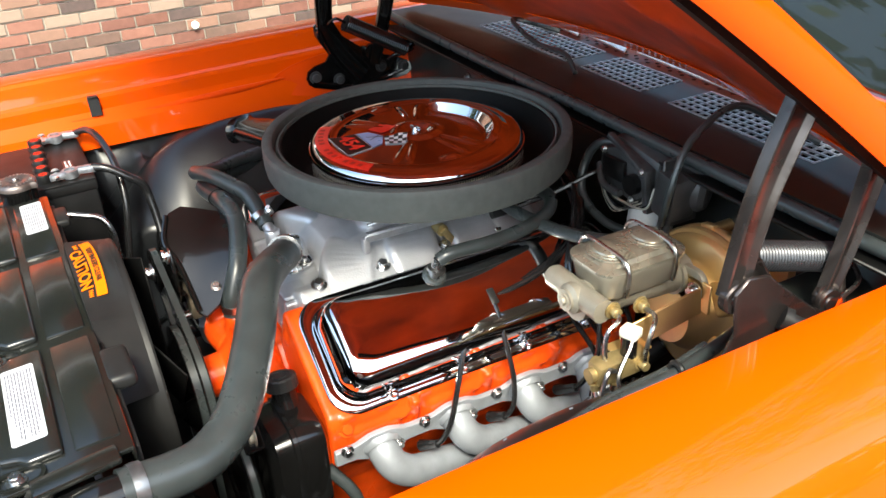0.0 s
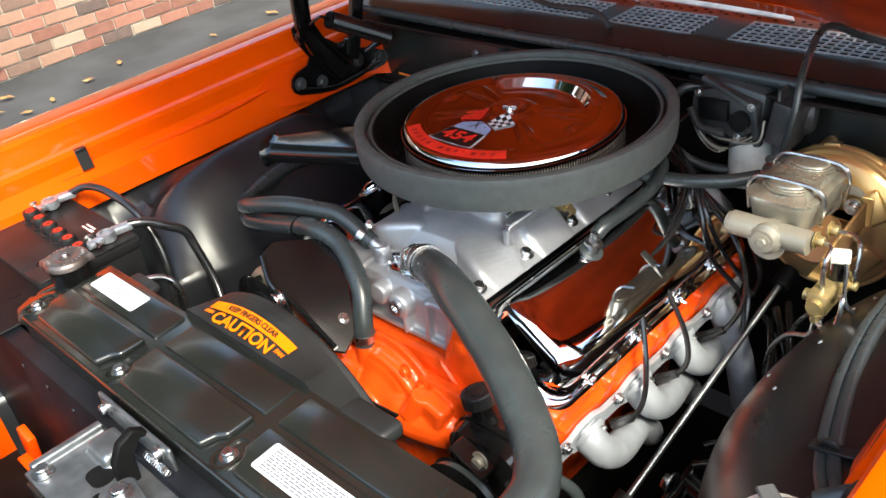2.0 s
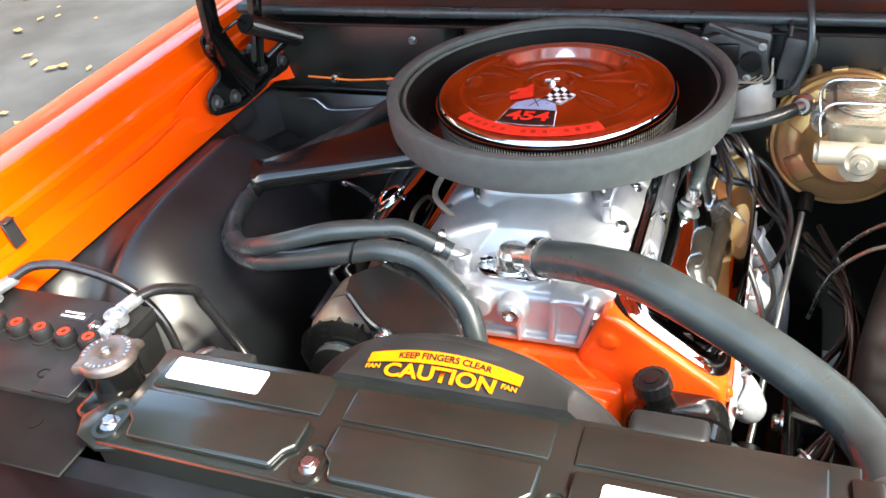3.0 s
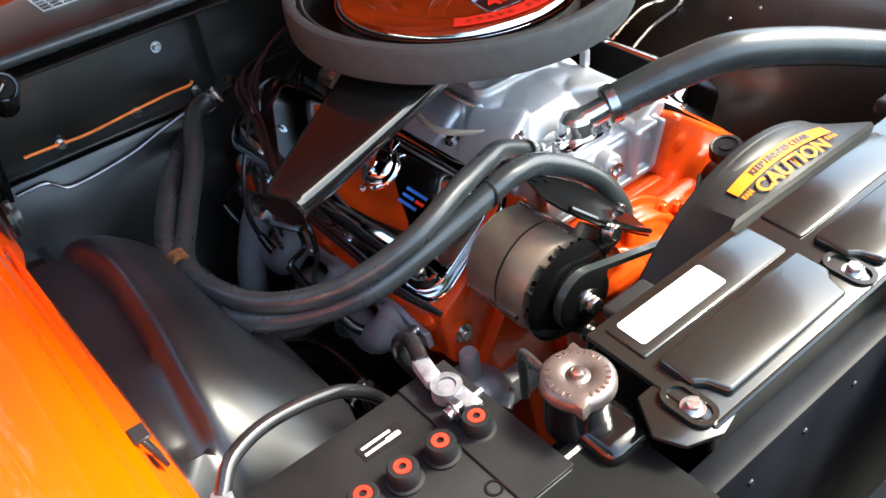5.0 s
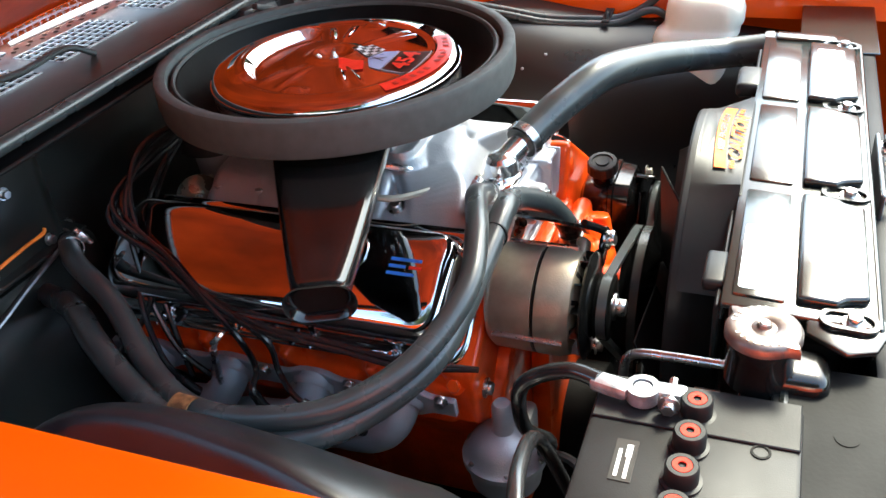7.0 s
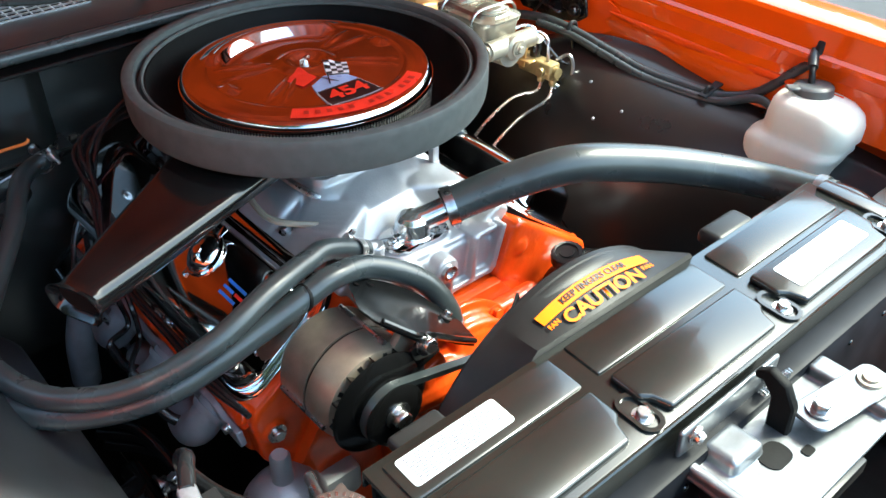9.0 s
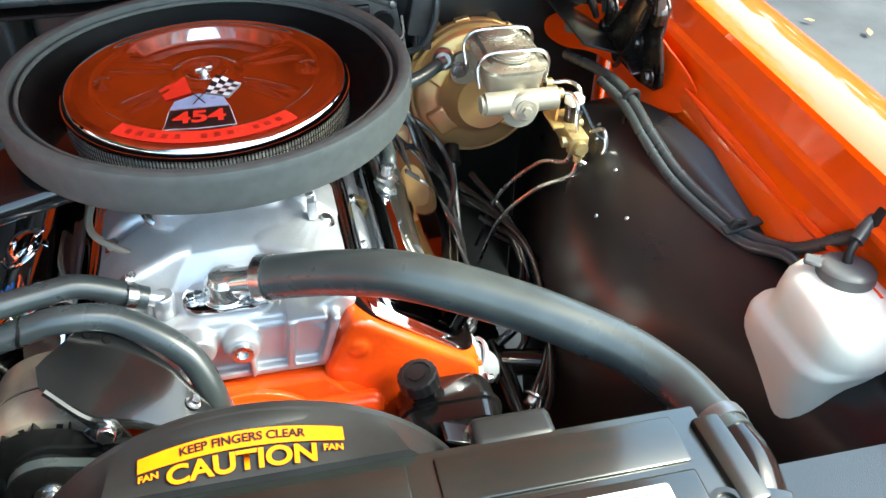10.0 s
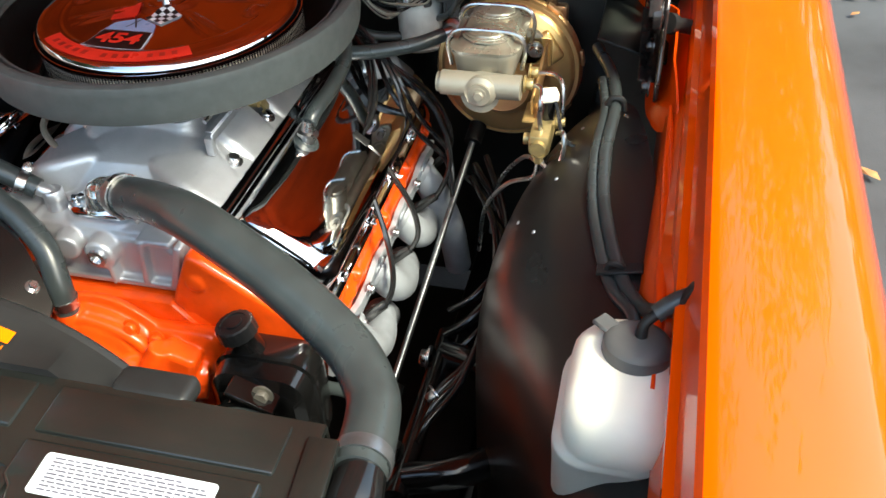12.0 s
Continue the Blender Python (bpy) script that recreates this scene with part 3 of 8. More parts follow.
def hood():
    W, L = 0.695, 1.28
    d, n = Vector((0, -0.830, 0.557)), Vector((0, 0.557, 0.830))

    def at(u, v, lift):
        c = 1 - u * u
        p = Vector((u * W, 0.352, 1.082)) + n * (0.085 * c + lift) + d * (v - 0.085 * c * max(0, 1 - v / 0.4))
        p += n * (0.03 * math.sin(math.pi * min(1, max(0, v / L))))
        return p
    us = [-1 + 2 * k / 24 for k in range(25)]
    vs = [L * k / 20 for k in range(21)]
    outer = part("hood", grid([[at(u, v, 0.030) for u in us] for v in vs], 0.0018), BODY, car, "raised orange hood panel")
    ui = [-1 + 2 * k / 48 for k in range(49)]
    inner = [[at(u * 0.95, 0.02 + (L - 0.05) * k / 60, -0.004 - 0.010 * math.exp(-((abs(u) - 0.55) / 0.10) ** 2) - 0.010 * math.exp(-(((L * k / 60) - 0.30) / 0.05) ** 2) - 0.010 * math.exp(-(((L * k / 60) - 0.95) / 0.07) ** 2)) for u in ui] for k in range(61)]
    part("hood_inner_panel", grid(inner, 0.0015), HOODIN, outer, "orange painted underside of the hood", 60)
    for s in (-1, 1):
        flange = [[at(s * 1.0, v, 0.030), at(s * 1.006, v, 0.022), at(s * 1.006, v, 0.0), at(s * 0.998, v, -0.010), at(s * 0.975, v, -0.010), at(s * 0.950, v, 0.010)] for v in vs]
        part("side_flange", grid(flange, 0.0012), BODY, outer)
        rail = [[at(s * 0.955, v, 0.008), at(s * 0.950, v, -0.016), at(s * 0.900, v, -0.018), at(s * 0.885, v, 0.008)] for v in [0.03 + 0.60 * k / 16 for k in range(17)]]
        part("side_rail", grid(rail, 0.0015), FLAT, outer, "black hood side rail")
    rear = [[at(u, -0.004, 0.030), at(u, -0.008, 0.012), at(u, 0.0, -0.012), at(u, 0.03, -0.010)] for u in us]
    part("rear_flange", grid(rear, 0.0012), BODY, outer)


def cowl():
    y0, y1 = 0.292, 0.56
    bars = [(-0.45, -0.13), (-0.085, 0.088), (0.158, 0.458)]
    # the panel round three screens
    pan = []
    ys, xs = (y0, 0.395, 0.490, y1), [-0.70] + [v for b in bars for v in b] + [0.70]
    for j in range(3):
        for i in range(len(xs) - 1):
            if j == 1 and i % 2 == 1:
                continue
            pan.append(box(xs[i + 1] - xs[i] + 0.0004, ys[j + 1] - ys[j] + 0.0004, 0.006, Matrix.Translation(((xs[i] + xs[i + 1]) / 2, (ys[j] + ys[j + 1]) / 2, 1.056))))
    cp = part("cowl_panel", pan[0], COWL, car, "black cowl vent panel")
    for piece in pan[1:]:
        part("cowl_strip", piece, COWL, cp)
    for a, b in bars:
        w = []
        k = 0
        while a + k * 0.0165 < b:
            w.append(box(0.0026, 0.098, 0.003, Matrix.Translation((a + k * 0.0165, 0.4425, 1.058))))
            k += 1
        for q in range(7):
            w.append(box(b - a, 0.0026, 0.003, Matrix.Translation(((a + b) / 2, 0.396 + q * 0.0155, 1.0595))))
        part("vent_screen", join(*w), ZINC, cp, "bare metal vent mesh")
    holes = [lathe([(0, 0), (0.0040, 0), (0.0040, 0.0005), (0, 0.0005)], 8, Matrix.Translation((-0.62 + 0.0155 * k, 0.512 + 0.010 * (k % 2), 1.0592))) for k in range(81)]
    part("perforation", join(*holes), FLAT, cp)
    part("cowl_trough", box(1.36, 0.20, 0.004, Matrix.Translation((0, 0.46, 0.985))), FLAT, cp)
    lip = tube([(-0.70, 0.29, 1.050), (-0.3, 0.283, 1.050), (0.1, 0.283, 1.050), (0.5, 0.283, 1.048), (0.70, 0.29, 1.045)], 0.010, 12)
    part("weatherstrip", lip, RUBBER, cp, "black rubber cowl weatherstrip")
    part("cowl_ledge", box(1.36, 0.075, 0.006, Matrix.Translation((0, 0.300, 1.026)) @ Matrix.Rotation(radians(-8), 4, "X"), 0.002, 1), BLACK, cp)
    for x in (-0.25, 0.06, 0.36):
        part("bolt", bolt((x, 0.302, 1.040), (0, -0.2, 1), 0.006), STEEL, cp)
    for a, b in ((-0.42, -0.235), (-0.215, -0.085), (-0.065, 0.225)):
        part("cowl_trim", prism([(a, 0.0), (b, -0.012), (b - 0.03, 0.030), (a + 0.02, 0.040)], 0.004, Matrix.Translation((0, 0.512, 1.068)) @ Matrix.Rotation(radians(14), 4, "X"), 0.0012, 1), ZINC, cp, "bright metal trim plate")
    for a, b in (((-0.36, 0.60, 1.075), (-0.12, 0.585, 1.075)), ((-0.06, 0.585, 1.075), (0.10, 0.575, 1.075))):
        part("wiper_arm", tube([a, ((a[0] + b[0]) / 2, (a[1] + b[1]) / 2 + 0.004, 1.082), b], 0.010, 8, flat=0.5), CHROME, cp, "bright metal wiper arm")


def firewall():
    fw = part("firewall", box(1.36, 0.02, 0.72, Matrix.Translation((0, 0.352, 0.69)), 0.004), BULK, car, "black painted firewall")
    hb = [(-0.64, 0.30), (-0.28, 0.30), (-0.255, 0.318), (-0.255, 0.342), (-0.64, 0.342)]
    part("heater_cover", prism(hb, 0.145, Matrix.Translation((0, 0, 0.885)), 0.008), BULK, fw, "black pressed heater cover")
    part("heater_flange", box(0.43, 0.05, 0.006, Matrix.Translation((-0.46, 0.31, 0.890)) @ Matrix.Rotation(radians(4), 4, "X"), 0.002, 1), BULK, fw)
    # Edge of the black cover, greyed so its colour carries the highlight along it.
    edge = [(-0.607, 0.283, 0.865), (-0.567, 0.281, 0.867), (-0.552, 0.281, 0.857), (-0.528, 0.280, 0.845), (-0.439, 0.281, 0.854), (-0.373, 0.282, 0.872), (-0.297, 0.284, 0.889)]
    part("bent_flange", tube(edge, 0.0048, 8, per=5, flat=0.6), LATCH, fw, "crumpled edge under the heater cover, greyed for its highlight")
    part("lower_bulkhead", box(0.50, 0.06, 0.30, Matrix.Translation((-0.47, 0.30, 0.72)) @ Matrix.Rotation(radians(-12), 4, "X"), 0.012), BULK, fw)
    for x, z in ((-0.52, 0.905), (-0.40, 0.905), (-0.30, 0.90), (-0.34, 0.99)):
        part("bolt", bolt((x, 0.298, z), (0, -1, 0), 0.006), STEEL, fw)
    part("side_brace", box(0.12, 0.20, 0.004, Matrix.Translation((0.62, 0.24, 0.955)) @ Matrix.Rotation(radians(18), 4, "Y"), 0.001, 1), BULK, fw)
    part("side_bracket", join(box(0.050, 0.035, 0.050, Matrix.Translation((-0.560, 0.332, 0.990)), 0.004), box(0.060, 0.004, 0.030, Matrix.Translation((-0.562, 0.312, 0.955)), 0.001, 1)), BULK, fw)


def windshield():
    rows = []
    for k in range(8):
        v = k / 7
        rows.append([(0.70 * u * (1 - 0.12 * v), 0.66 + 0.62 * v - 0.10 * u * u, 1.09 + 0.40 * v) for u in [-1 + j / 8 for j in range(17)]])
    part("windshield", grid(rows, 0.005), GLASS, car, "dark tinted windshield glass")
    part("dash_cowl", box(1.40, 0.16, 0.03, Matrix.Translation((0, 0.64, 1.065)), 0.008), BODY, car)
    part("cabin", box(1.40, 1.2, 0.5, Matrix.Translation((0, 1.35, 0.9)), 0.05), FLAT, car)
    for s in (-1, 1):
        part("windshield_pillar", tube([(s * 0.71, 0.60, 1.07), (s * 0.64, 0.95, 1.30), (s * 0.60, 1.28, 1.49)], 0.022, 10), CHROME, car)
    part("door_skin", box(0.05, 1.4, 0.62, Matrix.Translation((-0.90, 1.5, 0.70)), 0.02), BODY, car)
    part("door_skin", box(0.05, 1.4, 0.62, Matrix.Translation((0.90, 1.5, 0.70)), 0.02), BODY, car)


def radiator_support():
    rs = part("radiator_support", box(1.30, 0.03, 0.34, Matrix.Translation((0.02, -0.705, 0.745)), 0.006), DULL, car, "black radiator support panel")
    part("support_top_flange", box(0.34, 0.12, 0.004, Matrix.Translation((-0.52, -0.665, 0.917)), 0.0015, 1), FLAT, rs)
    part("support_top_flange", box(0.26, 0.12, 0.004, Matrix.Translation((0.58, -0.665, 0.917)), 0.0015, 1), PLATE, rs)
    part("support_bead", tube([(-0.69, -0.615, 0.917), (-0.36, -0.615, 0.917)], 0.005, 8, per=1), PLATE, rs)
    part("hole", lathe([(0, 0.0), (0.010, 0.0), (0.010, 0.0006), (0, 0.0006)], 20, Matrix.Translation((-0.435, -0.665, 0.9192))), FLAT, rs)
    for x in np.linspace(-0.30, 0.40, 10):
        part("spot_weld", lathe([(0, 0.0), (0.004, 0.0), (0.003, 0.0015), (0, 0.002)], 10, aim((x, -0.7205, 0.885), (0, -1, 0))), PLATE, rs)
    # front header panel and the latch support
    rows = []
    for k in range(9):
        v = k / 8
        rows.append([(1.50 * (u - 0.5) + 0.0, -0.93 - 0.16 * math.sin(v * 1.5) - 0.02 * (2 * u - 1) ** 2 * -1, 0.90 + 0.02 * math.cos(v * 3) - 0.14 * v * v) for u in [j / 12 for j in range(13)]])
    part("nose_bracket", join(box(0.036, 0.014, 0.060, Matrix.Translation((-0.387, -0.744, 0.702)) @ Matrix.Rotation(radians(18), 4, "Y"), 0.003), box(0.040, 0.030, 0.006, Matrix.Translation((-0.387, -0.752, 0.674)), 0.002, 1)), APRON, rs, "orange painted sheet metal bracket")
    part("header_panel", grid(rows, 0.002), DULL, car, "black glossy front header panel")
    # Added dark sheet covers bright ground in the gap, in place of deep shade.
    part("splash_shield", box(1.5, 0.38, 0.012, Matrix.Translation((0, -0.895, 0.44)), 0.003, 1), DARKFRAME, car)
    part("lower_valance", box(1.6, 0.03, 0.40, Matrix.Translation((0, -1.08, 0.55)), 0.01), BLACK, car)


for s in (-1, 1):
    f = fender(s)
    apron_plate(s, f)
    inner_fender(s)
hood()
cowl()
firewall()
windshield()
radiator_support()
part("frame_rail", box(0.09, 1.6, 0.12, Matrix.Translation((0.40, -0.2, 0.38)), 0.01), DARKFRAME, car)
part("frame_rail", box(0.09, 1.6, 0.12, Matrix.Translation((-0.40, -0.2, 0.38)), 0.01), DARKFRAME, car)
part("cross_member", box(0.80, 0.20, 0.10, Matrix.Translation((0, -0.25, 0.33)), 0.02), DARKFRAME, car)
# Added dark sheet hides the lit ground, standing in for shade under the engine.
part("floor_brace", box(0.96, 0.95, 0.010, Matrix.Translation((0, -0.13, 0.27)), 0.003, 1), DARKFRAME, car)



# ---- engine ----
RAIL = Vector((0.2165, 0, 0.832))      # middle of the driver's valve cover rail
RU, RN = Vector((0.794, 0, -0.608)), Vector((0.608, 0, 0.794))
PORTS = (-0.230, -0.107, 0.016, 0.139)


def mirror(v, s):
    return Vector((v[0] * s, v[1], v[2]))


def engine_block():
    eng = thing("engine_block", (0, 0, 0.45), "orange painted V8 engine block with cylinder heads", "engine")
    block = [(-0.13, 0.795), (-0.20, 0.74), (-0.25, 0.66), (-0.17, 0.55), (-0.15, 0.40), (0.15, 0.40), (0.17, 0.55), (0.25, 0.66), (0.20, 0.74), (0.13, 0.795)]
    M = Matrix.Translation((0, 0.235, 0)) @ Matrix.Rotation(radians(90), 4, "X")
    part("block", prism(block, 0.535, M, 0.008), ENGINE, eng)
    for s, off in ((1, 0.0), (-1, 0.018)):
        sec = [(0.098, 0.800), (0.134, 0.880), (0.150, 0.876), (0.285, 0.780), (0.290, 0.765), (0.280, 0.690), (0.225, 0.650), (0.150, 0.745)]
        body = [prism([(s * x, z) for x, z in sec], 0.545, Matrix.Translation((0, 0.245 + off, 0)) @ Matrix.Rotation(radians(90), 4, "X"), 0.006)]
        for k, y in enumerate(PORTS):
            body.append(box(0.03, 0.085, 0.075, Matrix.Translation((s * 0.276, y + off, 0.722)) @ Matrix.Rotation(radians(s * 8), 4, "Y"), 0.012, 3))
            body.append(box(0.020, 0.016, 0.060, Matrix.Translation((s * 0.284, y + 0.062 + off, 0.745)) @ Matrix.Rotation(radians(s * 20), 4, "Y"), 0.005))
            body.append(lathe([(0, 0), (0.019, 0), (0.017, 0.010), (0, 0.010)], 20, aim((s * 0.281, y + 0.040 + off, 0.757), (s * 0.9, 0, 0.45))))
        for k in range(9):
            y = -0.27 + 0.06 * k
            body.append(box(0.020, 0.024 + 0.008 * (k % 2), 0.022, Matrix.Translation((s * 0.279, y + off, 0.772)) @ Matrix.Rotation(radians(s * 35 + 6 * (k % 3)), 4, "Y"), 0.005))
        # the front face is plain but for two low pads
        for x, z, r in ((0.262, 0.738, 0.016), (0.140, 0.838, 0.012)):
            body.append(lathe([(0, 0), (r, 0), (r * 0.9, 0.006), (0, 0.007)], 20, aim((s * x, -0.298 + off, z), (0, -1, 0))))
        head = part("cylinder_head", fuse(join(*body), 0.0028, 3), ENGINE, eng, smooth=80)
        for k, y in enumerate((-0.275, -0.17, -0.045, 0.078, 0.195)):
            part("head_bolt", bolt((s * 0.286, y + off, 0.757 + 0.004 * (k % 2)), (s * 0.9, 0, 0.45), 0.009, 0.008, 15 * k), ENGINE, head)
        part("bolt", bolt((s * 0.262, -0.304 + off, 0.738), (0, -1, 0), 0.009, 0.007), STEEL, head)
    # timing cover and water pump
    part("timing_cover", prism(rrect(0.24, 0.30, 0.06), 0.03, Matrix.Translation((0, -0.300, 0.60)) @ Matrix.Rotation(radians(90), 4, "X"), 0.008), ENGINE, eng)
    pump = part("water_pump", fuse(join(
        lathe([(0, 0), (0.098, 0), (0.100, 0.010), (0.088, 0.013), (0.086, 0.024), (0.074, 0.028), (0.071, 0.040), (0.058, 0.045), (0.046, 0.056), (0.036, 0.064), (0.034, 0.105), (0, 0.105)], 44, aim((0.005, -0.312, 0.715), (0, -1, 0))),
        box(0.30, 0.03, 0.075, Matrix.Translation((0.015, -0.315, 0.740)), 0.014, 3),
        tube([(-0.13, -0.325, 0.725), (-0.07, -0.348, 0.748), (-0.02, -0.345, 0.745)], [0.030, 0.034, 0.030], 16),
        tube([(0.14, -0.325, 0.705), (0.08, -0.348, 0.718), (0.03, -0.345, 0.725)], [0.032, 0.034, 0.030], 16),
        tube([(-0.022, -0.340, 0.740), (-0.022, -0.340, 0.805)], [0.020, 0.0135], 16, per=2),
        tube([(0.085, -0.362, 0.735), (0.105, -0.352, 0.775)], [0.017, 0.015], 14, per=2),
        box(0.050, 0.030, 0.05, Matrix.Translation((0.118, -0.345, 0.745)) @ Matrix.Rotation(radians(20), 4, "Y"), 0.008),
        box(0.05, 0.04, 0.06, Matrix.Translation((-0.075, -0.352, 0.770)) @ Matrix.Rotation(radians(-15), 4, "Y"), 0.010),
        tube([(-0.075, -0.340, 0.690), (-0.085, -0.345, 0.730), (-0.055, -0.342, 0.772), (0.0, -0.340, 0.790), (0.06, -0.342, 0.772), (0.09, -0.345, 0.73)], 0.009, 10)), 0.0024, 2), ENGINE, eng, "orange cast water pump", 80)
    for x, z in ((-0.085, 0.785), (0.09, 0.77), (0.13, 0.73), (-0.12, 0.76), (0.06, 0.785)):
        part("bolt", bolt((x, -0.336, z), (0, -1, 0.25), 0.008), ENGINE, pump)
    part("front_wall", prism([(-0.135, 0.76), (0.135, 0.76), (0.10, 0.802), (-0.10, 0.802)], 0.018, Matrix.Translation((0, -0.288, 0)) @ Matrix.Rotation(radians(90), 4, "X"), 0.004), ENGINE, eng)
    part("oil_pan", box(0.26, 0.5, 0.14, Matrix.Translation((0, -0.02, 0.35)), 0.03), DARKFRAME, eng)
    part("bell_housing", lathe([(0, 0), (0.19, 0), (0.20, 0.02), (0.17, 0.1), (0.12, 0.14), (0, 0.14)], 32, aim((0, 0.235, 0.56), (0, 1, 0))), DARKFRAME, eng)


def valve_cover(s, off):
    c = thing("valve_cover", mirror(RAIL, s) + Vector((0, off, 0)), "polished chrome valve cover bolted on the cylinder head", "valve cover", "valve covers")
    mid = Vector((0, -0.020 + off, 0))

    def pt(u, v, n):
        p = RAIL + RU * u + RN * n
        return mirror(p, s) + mid + Vector((0, v, 0))
    secs = []
    for n, d, r in ((-0.001, 0.0, 0.040), (0.0015, 0.0012, 0.041), (0.0036, -0.0004, 0.041), (0.0040, -0.0085, 0.040), (0.0036, -0.0118, 0.039), (0.0060, -0.0150, 0.038), (0.016, -0.0172, 0.037), (0.042, -0.0215, 0.034),
                    (0.0490, -0.0238, 0.033), (0.0540, -0.0280, 0.032), (0.0572, -0.0340, 0.030), (0.0586, -0.0410, 0.028), (0.0590, -0.0560, 0.022), (0.0590, -0.0700, 0.014), (0.0590, -0.0810, 0.008), (0.0590, -0.0890, 0.0015)):
        du = dv = d
        secs.append([pt(a, b, n + (0.004 * (1 - (a / 0.06) ** 2) if n > 0.054 else 0)) for a, b in rrect(0.182 + 2 * du, 0.532 + 2 * dv, r, 9)])
    part("cover", loft(secs), CHROME, c, smooth=50)
    part("gasket", loft([[pt(a, b, n) for a, b in rrect(0.178, 0.528, 0.028, 7)] for n in (-0.008, -0.0002)]), FLAT, c)
    for k, v in enumerate((-0.178, -0.062, 0.051, 0.160)):
        m = aim(pt(0.083, v, 0.004), mirror(RN, s), 30 * k)
        w = [lathe([(0, 0), (0.0085, 0), (0.0085, 0.0016), (0.0060, 0.002), (0.0050, 0.009), (0.0042, 0.013), (0, 0.014)], 16, m)]
        for q in (-1, 1):
            w.append(prism([(0.003, 0.003), (0.009, 0.006), (0.0150, 0.012), (0.0155, 0.0165), (0.0120, 0.0170), (0.0070, 0.0115), (0.003, 0.0095)], 0.0028, m @ Matrix.Rotation(radians(90 + 90 * q), 4, "Z") @ Matrix.Translation((0, 0.0014, 0)) @ Matrix.Rotation(radians(90), 4, "X"), 0.0008, 1))
        w = join(*w)
        part("wing_bolt", w, CHROME, c, "chrome wing bolt")
    return pt


def headers(s, off):
    h = thing("exhaust_header", (s * 0.29, 0, 0.70), "silver coated tubular exhaust header under the head", "exhaust header", "exhaust headers")
    lift = 0.0 if s > 0 else 0.009
    edge, low = [], []
    for i in range(49):
        y = -0.300 + 0.512 * i / 48
        near = min(abs(y - q) for q in PORTS)
        wide = 0.0145 + 0.0125 * math.exp(-(near / 0.030) ** 4)
        edge.append((y + off, wide * 0.85))
        low.append((y + off, -wide))
    fm = Matrix.Translation((s * 0.2925, 0, 0.722 + lift)) @ Matrix.Rotation(radians(s * 8), 4, "Y") @ Matrix(((0, 0, s, 0), (1, 0, 0, 0), (0, 1, 0, 0), (0, 0, 0, 1)))
    part("flange", prism(edge + low[::-1], 0.009, fm, 0.0012, 1), HEADER, h)
    for k, y in enumerate(PORTS):
        y += off
        if k < 3:
            pts = [(s * 0.290, y, 0.724), (s * 0.306, y + 0.002, 0.706), (s * 0.317, y + 0.012, 0.685), (s * 0.319, y + 0.036, 0.665), (s * 0.313, y + 0.070, 0.652), (s * 0.302, y + 0.105, 0.638), (s * 0.288, y + 0.145, 0.612), (s * 0.275, y + 0.20, 0.55)]
        else:
            pts = [(s * 0.290, y, 0.724), (s * 0.306, y, 0.704), (s * 0.323, y - 0.002, 0.672), (s * 0.338, y - 0.005, 0.636), (s * 0.348, y - 0.006, 0.600), (s * 0.352, y + 0.010, 0.52)]
        part("primary_tube", tube([(a, b, c + lift * 1.6) for a, b, c in pts], [0.0225, 0.0235, 0.024, 0.0235, 0.0235, 0.0235, 0.023], 18), HEADER, h)
        part("weld_collar", lathe([(0.024, 0), (0.0285, 0), (0.0275, 0.004), (0.025, 0.008)], 24, aim((s * 0.300, y, 0.7195 + lift), (s, 0, -0.55))), HEADER, h)
    for k in range(8):
        y = -0.275 + off + k * 0.0615 + (0.010 if k % 2 else -0.008)
        part("bolt", bolt((s * 0.303, y, 0.722 + lift + 0.011 * (-1) ** k), (s, 0, -0.14), 0.0065, 0.007, 20 * k), STEEL, h)


